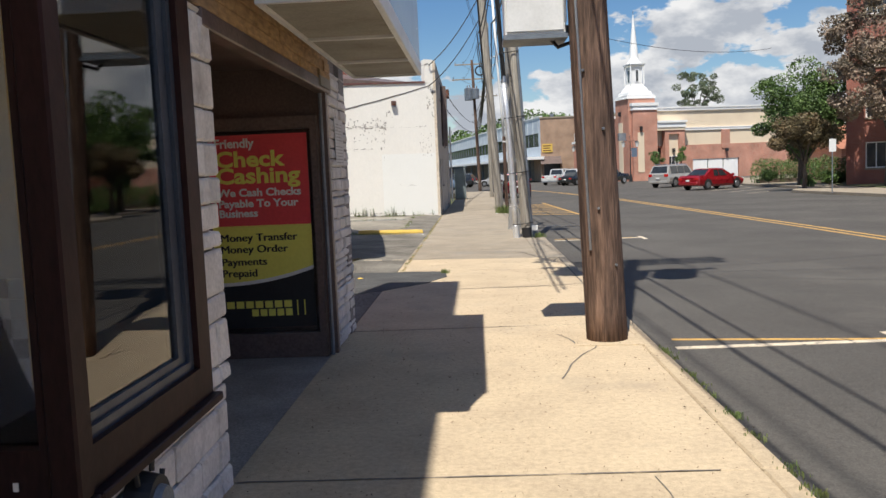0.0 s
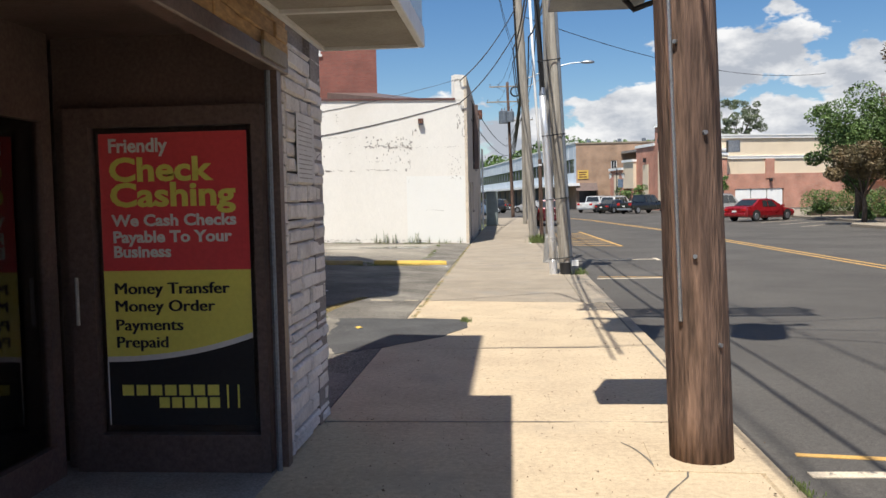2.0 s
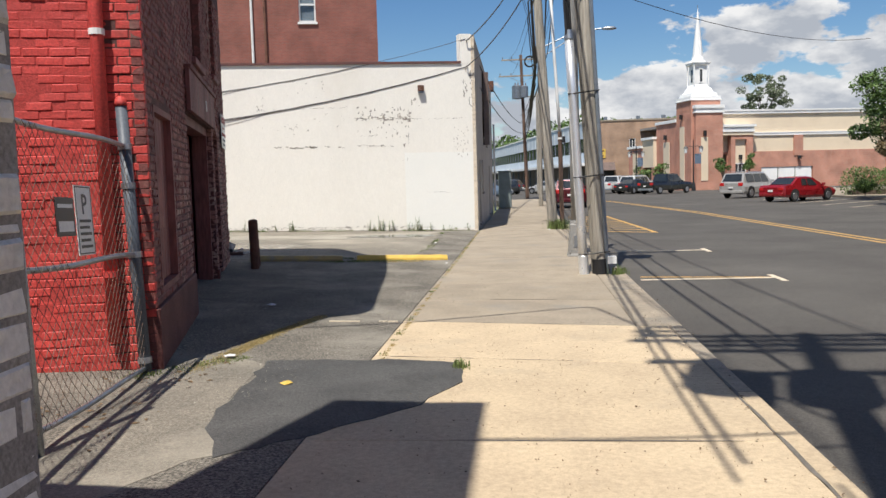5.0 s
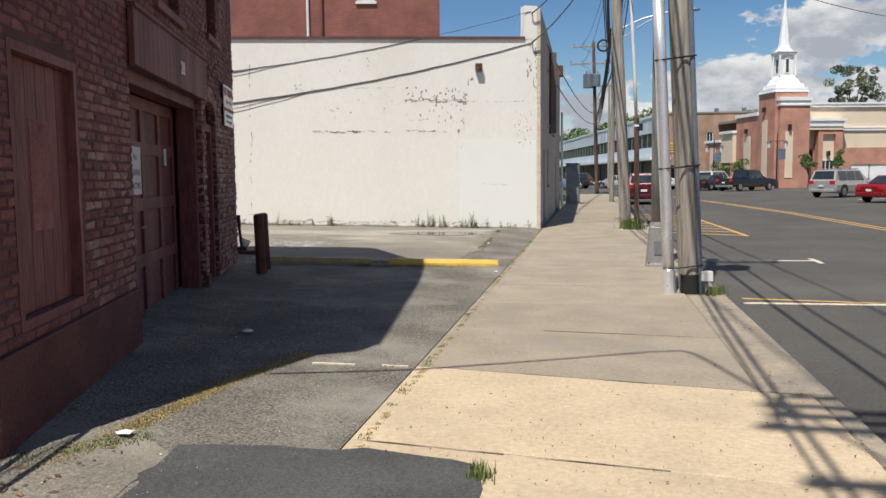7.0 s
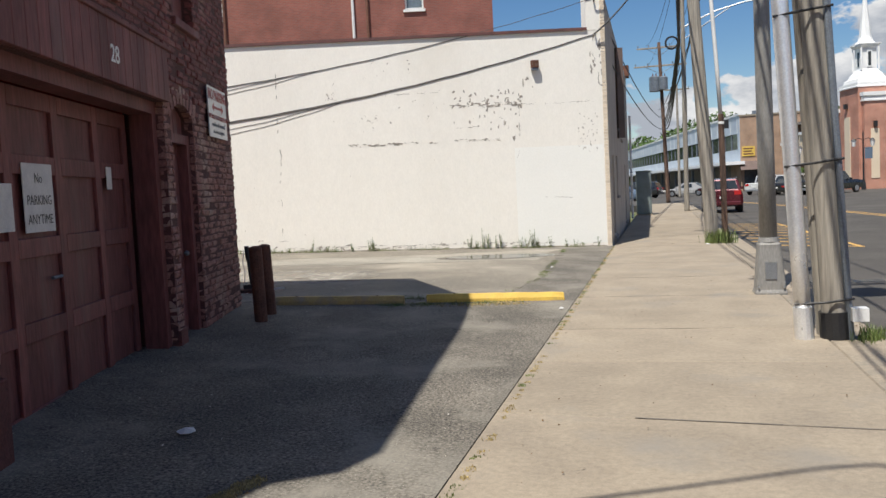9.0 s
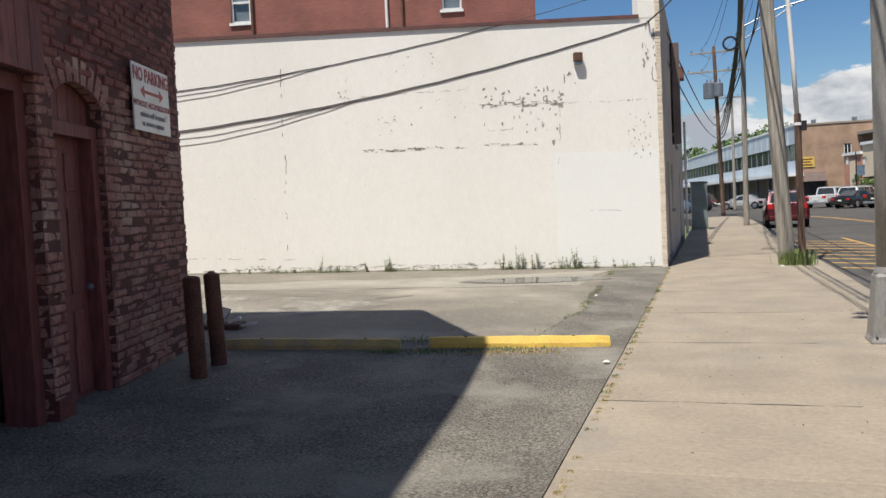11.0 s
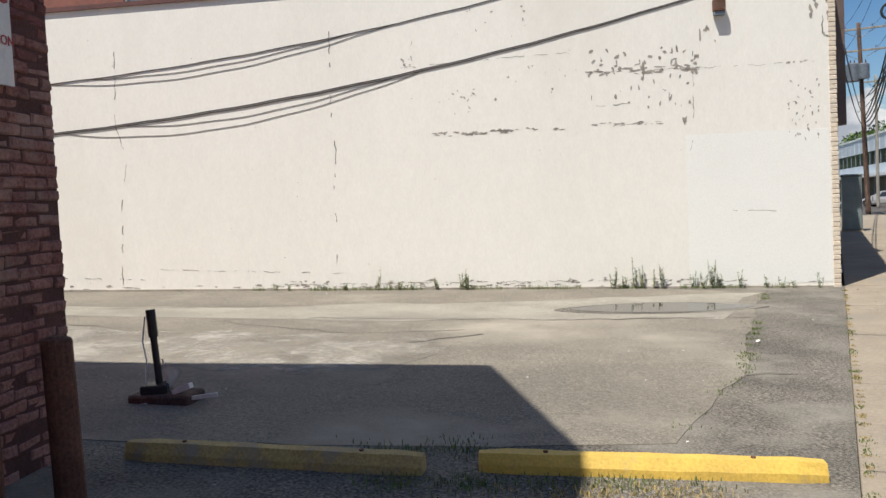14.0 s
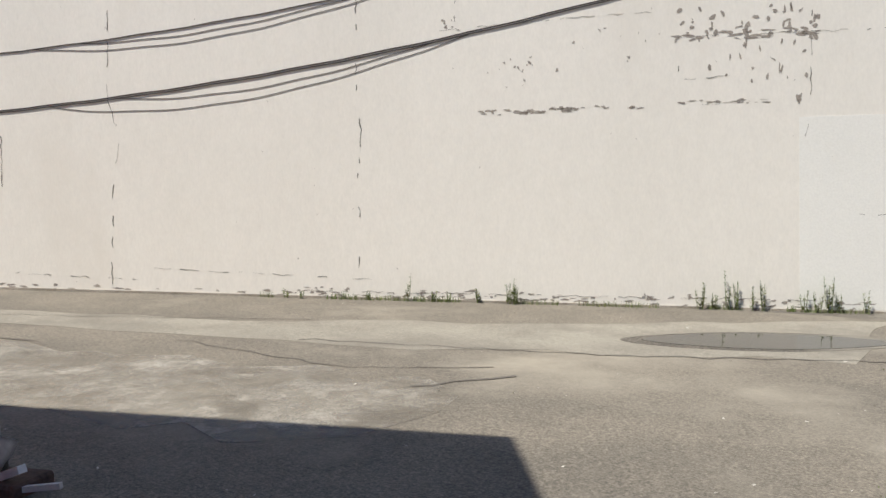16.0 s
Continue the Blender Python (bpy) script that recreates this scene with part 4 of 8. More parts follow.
part("corner_post", box(-1.468, -1.36, 2.5, 2.6, 0.63, 2.9), WIN_WOOD, store, "dark corner post of the bay", bevel=0.01)
part("bay_sill", box(-3.5, -1.345, 2.49, 2.62, 0.585, 0.628), WIN_WOOD, store, bevel=0.006)
part("bay_sill", box(-1.47, -1.34, 2.622, 3.99, 0.585, 0.628), WIN_WOOD, store, bevel=0.006)
lock = thing("door_sticker", "small white tag stuck on the window frame", "sticker", (-1.6, 2.515, 0.68))
part("tag", box(0, 0.018, 0, 0.004, 0, 0.03), PRINT_WHITE, lock)
PANEL_BEIGE = material("beige_shop_panel", (0.8, 0.78, 0.71), (0.74, 0.72, 0.66), 0.6, scale=1.5, fine=30, amount=0.08, bump=0.05)
part("bay_end_panel", box(-3.5, -1.76, 4.2, 4.238, 0.66, 2.9), PANEL_BEIGE, store, "beige panel above the tiles")
# back board added as a reflector, so the bay looks brighter through the glass
part("bay_back_panel", box(-2.73, -2.7, 2.64, 4.198, 0.661, 2.9), PANEL_BEIGE, store, "added beige panel that bounces light into the display bay")
part("bay_end_strip", box(-1.95, -1.76, 4.16, 4.2, 1.26, 2.9), PANEL_BEIGE, store)
part("display_floor", box(-3.5, -1.5, 2.64, 4.24, 0.6, 0.66), PANEL_BEIGE, store)
TILE = material("pale_grey_tile", (0.68, 0.72, 0.72), (0.6, 0.64, 0.65), 0.3, scale=9, fine=40, amount=0.1, bump=0.0, piece=0.08)
TILE_DARK = material("patterned_tile", (0.2, 0.22, 0.22), (0.06, 0.065, 0.07), 0.3, scale=34, fine=60, amount=0.3, bump=0.0, piece=0.1)
tile_me, tile_dark = bevelled_piece("tile", 0.106, 0.02, 0.106, TILE, 0.003), bevelled_piece("tile", 0.106, 0.02, 0.106, TILE_DARK, 0.003)
for i in range(15):
    for j in range(5):
        share("tile", tile_dark if (i + j) % 2 and j in (1, 2, 4) else tile_me, store, pose(-1.82 - i * 0.11, 4.19, 0.73 + j * 0.11))
# poster door at the far side of the entry, facing back along the pavement
door = thing("door_1", "dark brown store door covered by a red and yellow poster", "door", (-2.85, 7.72, -0.012), kind="structure")
part("door_leaf", wall_holes(0.1, 1.36, 0.0, 2.3, -0.055, 0.05, [(0.26, 1.3, 0.24, 2.18)]), DARK_BROWN, door)
part("jamb", wall_holes(0.0, 1.45, 0.0, 2.76, 0.03, 0.12, [(0.1, 1.36, 0.0, 2.3)]), DARK_BROWN, door)
part("door_handle", tube([(0.17, -0.1, 0.95), (0.17, -0.1, 1.25)], 0.012, 8), GALV, door)
part("jamb_trim", tube([(1.41, -0.04, 0.0), (1.41, -0.04, 2.5)], 0.018, 8), STEEL_GREY, door, "grey metal edge trim")
part("door_glass", box(0.26, 1.3, 0.02, 0.028, 0.24, 2.18), GLASS, door)
part("dark_backing", box(0.2, 1.34, 0.034, 0.045, 0.2, 2.2), DARK_BROWN, door)
poster = thing("poster", "red and yellow money-service poster filling the door glass", "poster", (-2.54, 7.702, 0.285))
PW, PH = 0.95, 1.852
part("backing", box(0, PW, 0, 0.004, 0.0, PH), PRINT_BLACK, poster, "black lower part")
part("red_panel", box(0.0, PW, -0.003, 0.0, 0.985, PH - 0.005), PRINT_RED, poster)
bm = bmesh.new()
cur = [(0.0, 0.425)] + [(PW * k / 12, 0.405 + 0.15 * (k / 12) ** 2.2) for k in range(13)]
for low, name, mat, y in ((0.0, "white_curve", PRINT_WHITE, -0.002), (0.035, "yellow_panel", PRINT_YELLOW, -0.004)):
    bm = bmesh.new()
    up = 0.985
    vs = [bm.verts.new((x, y, z + low)) for x, z in cur[1:]] + [bm.verts.new((PW, y, up)), bm.verts.new((0, y, up))]
    bm.faces.new(vs)
    part(name, bm, mat, poster)
part("edge_line", box(0.0, 0.008, -0.005, -0.003, 0.0, 0.42), PRINT_WHITE, poster)
for txt, size, z, x, mat, hv, sq in (("Friendly", 0.118, 1.73, 0.06, PRINT_WHITE, 0.0035, 1.0), ("Check", 0.205, 1.55, 0.06, PRINT_YELLOW, 0.0065, 1.22), ("Cashing", 0.205, 1.392, 0.06, PRINT_YELLOW, 0.0065, 1.24),
                                     ("We Cash Checks", 0.1, 1.268, 0.07, PRINT_WHITE, 0.0035, 1.13), ("Payable To Your", 0.1, 1.165, 0.07, PRINT_WHITE, 0.0035, 1.13), ("Business", 0.1, 1.072, 0.07, PRINT_WHITE, 0.0035, 1.1),
                                     ("Money Transfer", 0.103, 0.838, 0.06, PRINT_BLACK, 0.0, 1.12), ("Money Order", 0.103, 0.727, 0.06, PRINT_BLACK, 0.0, 1.12), ("Payments", 0.103, 0.607, 0.06, PRINT_BLACK, 0.0, 1.12), ("Prepaid", 0.103, 0.497, 0.06, PRINT_BLACK, 0.0, 1.1)):
    for k in range(3 if mat == PRINT_BLACK else 1):
        lettering(txt, size, mat, poster, pose(x + 0.0035 * k, -0.006 - 0.0004 * k, z, 90, 0, 0), "lettering", 0.001, hv, squeeze=sq)
# the maker's mark as plain yellow blocks
for x0, x1, z0, z1 in ((0.09, 0.74, 0.19, 0.258), (0.33, 0.74, 0.11, 0.178)):
    n = 7 if x0 < 0.2 else 5
    for k in range(n):
        w = (x1 - x0) / n
        part("mark_block", box(x0 + k * w, x0 + (k + 0.8) * w, -0.007, -0.004, z0, z1), PRINT_YELLOW, poster)
for x in (0.77, 0.84):
    part("mark_bar", box(x, x + 0.012, -0.007, -0.004, 0.11, 0.258), PRINT_YELLOW, poster)
# projecting sign cabinet over the entry
sign = thing("sign_cabinet", "projecting white sign cabinet with pale blue face above the entry", "sign")
part("soffit", box(-1.12, -0.53, 4.38, 7.87, 2.65, 2.66), SOFFIT, sign, "dull grey soffit panel")
part("soffit_rib", box(-1.12, -0.53, 5.62, 5.66, 2.63, 2.65), WHITE_METAL, sign)
part("soffit_rib", box(-1.12, -0.53, 6.82, 6.86, 2.63, 2.65), WHITE_METAL, sign)
part("cabinet_frame", box(-0.53, -0.49, 4.35, 7.9, 2.63, 2.75), WHITE_METAL, sign, bevel=0.006)
part("cabinet_end", box(-1.12, -0.53, 7.87, 7.9, 2.63, 3.6), WHITE_METAL, sign)
part("cabinet_end", box(-1.12, -0.53, 4.35, 4.38, 2.63, 3.6), WHITE_METAL, sign)
part("sign_face", box(-0.525, -0.5, 4.38, 7.87, 2.75, 3.6), BLUE_ACRYLIC, sign, "pale blue acrylic face")
part("cabinet_top", box(-1.41, -0.49, 4.35, 7.9, 3.6, 3.64), WHITE_METAL, sign)
part("drip_trim", box(-1.15, -1.12, 4.35, 7.9, 2.63, 2.68), WHITE_METAL, sign)
part("cabinet_back", box(-1.15, -1.12, 4.38, 7.87, 2.68, 3.6), STEEL_GREY, sign)
# small fittings
cam_dome = thing("security_camera", "small white dome camera under the entry ceiling", "camera", (-1.95, 5.75, 2.74))
part("mount", tube([(0, 0, 0), (0, 0, -0.06)], [0.065, 0.06], 16), WHITE_METAL, cam_dome, smooth=False)
bm = bmesh.new()
bmesh.ops.create_uvsphere(bm, u_segments=16, v_segments=8, radius=0.048)
bmesh.ops.translate(bm, verts=bm.verts, vec=(0, 0, -0.065))
part("dome", bm, BLACK_PLASTIC, cam_dome, smooth=True)
notice = thing("notice", "sun-faded paper notices taped to the stone pier", "notice", (-1.405, 8.2, 1.82))
for z0, z1 in ((0.0, 0.22), (0.225, 0.47)):
    part("sheet", box(0, 0.003, 0, 0.5, z0, z1), PAPER, notice)
    for k in range(6):
        part("print_line", box(0.003, 0.0045, 0.05, 0.4 + 0.05 * SR.random(), z0 + 0.025 + k * 0.032, z0 + 0.031 + k * 0.032), SOFFIT, notice)
for y, z in ((4.9, 1.35), (5.15, 1.05), (5.6, 1.7)):
    s = thing("door_notice", "small paper notice on the entry glass", "notice", (-2.79, y, z))
    part("sheet", box(0, 0.003, 0, 0.14, 0, 0.24), PAPER, s)
meter = thing("junction_fitting", "black cast fitting on the stone below the window", "utility fitting", (-1.41, 3.02, 0.42))
part("body", tube([(0.0, 0, 0), (0.1, 0, 0)], [0.14, 0.12], 20), BLACK_PLASTIC, meter)
part("cover", tube([(0.1, 0, 0), (0.13, 0, 0)], [0.085, 0.075], 20), STEEL_GREY, meter)
for dy, dz in ((-0.08, 0.14), (0.06, 0.15), (0.14, 0.05)):
    part("lug", tube([(0.05, dy, dz - 0.03), (0.05, dy * 1.2, dz + 0.04)], 0.012, 8), BLACK_PLASTIC, meter)

# ---- red brick building ----
PLINTH = material("dark_red_rendered_plinth", (0.13, 0.04, 0.035), (0.09, 0.032, 0.03), 0.75, scale=2, fine=40, amount=0.3, bump=0.4, stain=(0.22, 0.12, 0.1), stain_scale=1.5, stain_at=(0.6, 0.8))
RED_AT, RED_TURN = (-3.18, 13.62, 0.0), 106.2
redb = thing("red_building", "red painted brick garage building with boarded openings", "building", RED_AT, RED_TURN)
OPEN = [(0.42, 1.6, 0.68, 2.38), (3.0, 6.45, -0.1, 2.56), (6.68, 7.5, -0.1, 2.61), (4.1, 5.3, 3.35, 5.2), (7.0, 7.8, 3.5, 5.0)]
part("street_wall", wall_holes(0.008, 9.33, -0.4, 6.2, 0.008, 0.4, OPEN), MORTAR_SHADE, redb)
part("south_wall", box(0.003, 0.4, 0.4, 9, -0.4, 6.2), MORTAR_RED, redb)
part("far_wall", box(8.95, 9.33, 0.4, 9, -0.4, 6.2), MORTAR_RED, redb)
part("back_wall", box(0.4, 8.95, 8.7, 9, -0.4, 6.2), MORTAR_RED, redb)
# roof out of view; its uneven overhang is shaped to throw the lot's shadow
roof = part("roof", prism([(-3.56, 13.25), (-2.93, 13.75), (-3.46, 18.1), (-3.82, 20.3), (-5.36, 22.58), (-8.7, 21.35), (-12, 20.1), (-11.8, 11.0)], 6.2, 7.0), MORTAR, redb, "unseen flat roof, its overhang shaped to cast the lot's shadow")
roof.matrix_parent_inverse = redb.matrix_world.inverted()
part("plinth", box(0.0, 3.0, -0.03, 0.05, -0.3, 0.6), RED_JOIN, redb, "rendered red plinth", bevel=0.01).data.materials[0] = PLINTH
part("plinth", box(6.45, 6.68, -0.02, 0.05, -0.3, 0.3), BRICK_SHADE, redb)

BR = random.Random(5)
brick_mesh = [bevelled_piece("brick", 0.2, 0.09, 0.065, BRICK_WORN, 0.011, 0.005, BR) for _ in range(9)]
red_mesh = [bevelled_piece("brick", 0.2, 0.09, 0.067, RED_PAINT, 0.006, 0.002, BR) for _ in range(7)]


def clear(x0, x1, z0, z1, holes):
    return not any(x1 > a + 0.01 and x0 < b - 0.01 and z1 > c and z0 < d for a, b, c, d in holes)


def lay(x0, x1, z0, z1, holes, meshes, place, keep):
    """Running bond; yields (mesh, matrix, near) for every brick."""
    out = []
    row, z = 0, z0
    while z < z1:
        x = x0 - (0.105 if row % 2 else 0.0)
        while x < x1:
            a, b = max(x, x0), min(x + 0.2, x1)
            if b - a > 0.04:
                for h in holes:
                    if z + 0.06 > h[2] and z < h[3]:
                        if a < h[0] < b:
                            b = h[0]
                        if a < h[1] < b:
                            a = h[1]
                if b - a > 0.03 and clear(a, b, z, z + 0.06, holes):
                    m = place((a + b) / 2, z + 0.031) @ Matrix.Diagonal(((b - a) / 0.2, 1, 1, 1))
                    out.append((BR.choice(meshes), m, keep(x, z)))
            x += 0.21
        z += 0.0735
        row += 1
    return out


def street_place(x, z):
    rough = 2.0 if x > 6.4 else 1.0
    return pose(x, 0.045 + BR.gauss(0, 0.0035) * rough, z + BR.gauss(0, 0.0015) * rough, BR.gauss(0, 1.2) * rough, BR.gauss(0, 0.6) * rough, BR.gauss(0, 0.9) * rough)


def south_place(x, z):
    # x runs back from the corner; the face looks along local -x
    return pose(0.045 + BR.gauss(0, 0.003), x, z + BR.gauss(0, 0.002), 0, 0, 0) @ pose(0, 0, 0, BR.gauss(0, 1.2), BR.gauss(0, 0.7), -90 + BR.gauss(0, 1.0))


walls = lay(0.0, 9.33, 0.02, 4.9, OPEN, brick_mesh, street_place, lambda x, z: 7.6 < x and 0.3 < z < 2.6)
near = [w for w in walls if w[2]][:220]
for me, m, _ in near:
    share("brick", me, redb, m)
rest = [w[:2] for w in walls if w not in near]
is_worn = lambda m: m.translation.x > 6.4 and m.translation.z < 2.5 + 0.3 * BR.random() or 1.75 < m.translation.x < 2.95 and m.translation.z < 2.4 and BR.random() < 0.6
worn_rest = [w for w in rest if is_worn(w[1])]
joined("brickwork", [w for w in rest if w not in worn_rest], BRICK_SHADE_JOIN, redb, "red painted brickwork, darkened in colour for the shaded street face")
joined("worn_brickwork", worn_rest, BRICK_WORN_JOIN, redb, "brickwork with its red paint worn away")
south = lay(0.0, 4.2, 0.02, 5.2, [], red_mesh, south_place, lambda x, z: x < 0.9 and 0.5 < z < 2.8)
near = [w for w in south if w[2]][:130]
for me, m, _ in near:
    share("brick", me, redb, m)
joined("brickwork", [w[:2] for w in south if w not in near], RED_JOIN, redb, "red painted brickwork, brightened in colour for the sunlit south face")
# boarded window: vertical boards in a frame
part("board_frame", wall_holes(0.42, 1.6, 0.68, 2.38, 0.0, 0.1, [(0.48, 1.54, 0.74, 2.32)]), MAROON_WOOD, redb)
board_me = bevelled_piece("board", 0.172, 0.04, 1.57, MAROON_WOOD, 0.006)
for k in range(6):
    share("board", board_me, redb, pose(0.57 + k * 0.177, 0.09, 1.53))
part("pale_patch", box(0.86, 1.2, 0.066, 0.0695, 1.25, 1.95), BRICK_SHADE, redb, "paler scraped patch on the boards")
# garage door, deep in its opening
part("garage_jamb", wall_holes(3.0, 6.45, -0.1, 2.56, 0.08, 0.3, [(3.12, 6.33, -0.1, 2.44)]), MAROON_WOOD, redb)
gd = thing("garage_door", "maroon panelled wooden garage door with paper signs", "garage door", kind="structure")
gd.matrix_world = redb.matrix_world @ pose(0, 0.34, 0)
part("door_leaf", box(3.12, 6.33, 0.03, 0.07, -0.02, 2.44), MAROON_WOOD, gd)
for x in (3.12, 3.9, 4.7, 5.5, 6.21):
    part("stile", box(x, x + 0.12, 0.0, 0.03, 0.0, 2.44), MAROON_WOOD, gd, bevel=0.004)
for z in (0.0, 0.62, 1.22, 1.82, 2.3):
    for xa, xb in ((3.24, 3.9), (4.02, 4.7), (4.82, 5.5), (5.62, 6.21)):
        part("rail", box(xa, xb, 0.0, 0.03, z, z + 0.14), MAROON_WOOD, gd, bevel=0.004)
part("door_handle", tube([(4.45, -0.03, 1.05), (4.6, -0.03, 1.05)], 0.014, 8), STEEL_GREY, gd)
ps = thing("paper_sign", "hand-lettered white no parking card on the garage door", "sign")
ps.matrix_world = gd.matrix_world @ pose(4.13, -0.012, 1.4)
part("card", box(0, 0.48, 0, 0.006, 0, 0.5), PAPER, ps)
for txt, z in (("No", 0.36), ("PARKING", 0.2), ("ANYTIME", 0.06)):
    lettering(txt, 0.1, PRINT_BLACK, ps, pose(0.24, -0.003, z, 90, 0, 0), "lettering", 0.001, 0.0, "CENTER", 0.95)
ps = thing("paper_sign", "torn white paper on the garage door", "sign")
ps.matrix_world = gd.matrix_world @ pose(3.75, -0.012, 1.42)
part("card", box(0, 0.22, 0, 0.006, 0, 0.33), PAPER, ps)
ps = thing("paper_sign", "small pale plate beside the garage opening", "sign")
ps.matrix_world = gd.matrix_world @ pose(5.72, -0.012, 1.72)
part("card", box(0, 0.12, 0, 0.006, 0, 0.2), PAPER, ps)
# board lintel with the house number
for k in range(20):
    share("lintel_board", bevelled_piece("lintel_board", 0.171, 0.05, 0.5, MAROON_WOOD, 0.005) if k == 0 else bpy.data.meshes["lintel_board"], redb, pose(3.0 + 0.0875 + k * 0.175, -0.035, 2.81))
part("lintel_head", box(2.98, 6.52, -0.085, 0.0, 3.06, 3.1), MAROON_WOOD, redb, bevel=0.006)
lettering("28", 0.2, PRINT_WHITE, redb, pose(4.95, -0.064, 2.72, 90, 0, 0), "house_number", 0.004, 0.002)
# side door with arched boarded transom
part("door_frame", wall_holes(6.68, 7.5, -0.1, 2.3, 0.06, 0.24, [(6.78, 7.4, -0.1, 2.2)]), MAROON_WOOD, redb)
sd = thing("door_2", "maroon six-panel door in the brick wall", "door", kind="structure")
sd.matrix_world = redb.matrix_world @ pose(6.78, 0.17, 0)
part("door_leaf", box(0, 0.62, 0.0, 0.045, 0.02, 2.2), MAROON_WOOD, sd)
for xa in (0.08, 0.35):
    for za, zb in ((0.2, 0.85), (0.98, 1.65), (1.78, 2.08)):
        part("panel", box(xa, xa + 0.2, -0.012, 0.0, za, zb), MAROON_WOOD, sd, bevel=0.008)
bm = bmesh.new()
bmesh.ops.create_uvsphere(bm, u_segments=12, v_segments=6, radius=0.03)
bmesh.ops.translate(bm, verts=bm.verts, vec=(0.57, -0.045, 1.02))
part("door_knob", bm, STEEL_GREY, sd, smooth=True)
for k in range(5):
    share("transom_board", bevelled_piece("transom_board", 0.155, 0.03, 0.5, MAROON_WOOD, 0.005) if k == 0 else bpy.data.meshes["transom_board"], redb, pose(6.77 + k * 0.16, 0.14, 2.55))
# low brick arch over the side door, with the wall filled in to its curve
bm = bmesh.new()
for k in range(9):
    a = radians(52 + k * 76 / 8)
    obox((7.09 + 0.76 * math.cos(a), 0.045, 1.94 + 0.76 * math.sin(a)), (0.085, 0.09, 0.19), (0, 90 - math.degrees(a), 0), bm)
part("brick_arch", bm, BRICK_WORN_JOIN, redb)
for side in (-1, 1):
    bm = bmesh.new()
    edge = [(7.09 + side * 0.67 * math.sin(b), 1.94 + 0.67 * math.cos(b)) for b in (radians(6 * k) for k in range(7))] + [(7.09 + side * 0.41, 2.47)]
    outline = edge + [(7.09 + side * 0.41, 2.61)]
    faces = [[bm.verts.new((x, y, z)) for x, z in outline] for y in (0.03, 0.3)]
    bm.faces.new(faces[0])
    bm.faces.new(faces[1][::-1])
    for k in range(len(outline)):
        bm.faces.new((faces[0][k], faces[1][k], faces[1][(k + 1) % len(outline)], faces[0][(k + 1) % len(outline)]))
    bmesh.ops.recalc_face_normals(bm, faces=bm.faces[:])
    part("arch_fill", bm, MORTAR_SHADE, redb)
for a, b, c, d in OPEN[3:]:
    part("upper_boarding", box(a, b, 0.12, 0.18, c, d), MAROON_WOOD, redb)
    part("upper_sill", box(a - 0.06, b + 0.06, -0.05, 0.12, c - 0.09, c - 0.003), MAROON_WOOD, redb, bevel=0.008)
# no parking sign
nps = thing("no_parking_sign", "white metal no parking sign with red letters and arrow", "sign")
nps.matrix_world = redb.matrix_world @ pose(8.06, -0.045, 2.34)
part("plate", box(0, 0.88, 0, 0.012, 0, 0.6), WHITE_METAL, nps)
PRINT_SIGN = material("faded_red_lettering", (0.42, 0.06, 0.06), (0.36, 0.07, 0.07), 0.5, scale=4, fine=40, amount=0.1, bump=0.0)
lettering("NO PARKING", 0.17, PRINT_SIGN, nps, pose(0.44, -0.003, 0.45, 90, 0, 0), "lettering", 0.002, 0.004, "CENTER", 0.83)
bm = bmesh.new()
bm.faces.new([bm.verts.new((x, -0.003, z)) for x, z in ((0.16, 0.36), (0.26, 0.42), (0.26, 0.375), (0.62, 0.375), (0.62, 0.42), (0.72, 0.36), (0.62, 0.3), (0.62, 0.345), (0.26, 0.345), (0.26, 0.3))])
part("arrow", bm, PRINT_SIGN, nps)
for txt, z, s in (("WITHOUT AUTHORIZATION", 0.22, 0.075), ("vehicles will be towed", 0.13, 0.075), ("at owners expense", 0.05, 0.075)):
    lettering(txt, s, PRINT_SIGN if z > 0.2 else STEEL_GREY, nps, pose(0.44, -0.003, z, 90, 0, 0), "lettering", 0.002, 0.001, "CENTER", 0.92)
for x in (0.05, 0.83):
    part("screw", tube([(x, 0.0, 0.56), (x, -0.006, 0.56)], 0.012, 8), GALV, nps)
# downpipe on the sunny face
dp = thing("downpipe", "red painted downpipe on the brick face", "pipe")
dp.matrix_world = redb.matrix_world @ pose(-0.06, 0.34, 0)
part("pipe", tube([(0, 0, 0.35), (0, 0, 6.25)], 0.055, 12), RED_PAINT, dp, smooth=True)
for z in (0.9, 2.9, 4.9):
    part("strap", tube([(0, 0, z), (0, 0, z + 0.05)], 0.064, 12), PRINT_WHITE if z == 2.9 else RED_PAINT, dp)
# bollards in the shade
for x, y, h, lean in ((-5.02, 21.9, 0.83, 2.5), (-4.87, 21.35, 0.85, 1.5)):
    b = thing("bollard", "dark rusty steel pipe bollard in the shade", "bollard", (x, y, rise(x)), group="bollards by the brick building")
    part("post", tube([(0, 0, -0.2), (-h * math.tan(radians(lean)), 0, h)], [0.075, 0.075], 16), RUSTY, b, smooth=False)
    part("cap", tube([(-h * math.tan(radians(lean)), 0, h), (-h * math.tan(radians(lean)), 0, h + 0.025), (-h * math.tan(radians(lean)), 0, h + 0.04)], [0.078, 0.07, 0.03], 16), RUSTY, b)

# ---- chain-link fence ----
RUSTY_WIRE = material("rusted_wire", (0.2, 0.15, 0.12), (0.12, 0.08, 0.06), 0.7, metal=0.3, scale=6, fine=60, amount=0.3, bump=0.0)
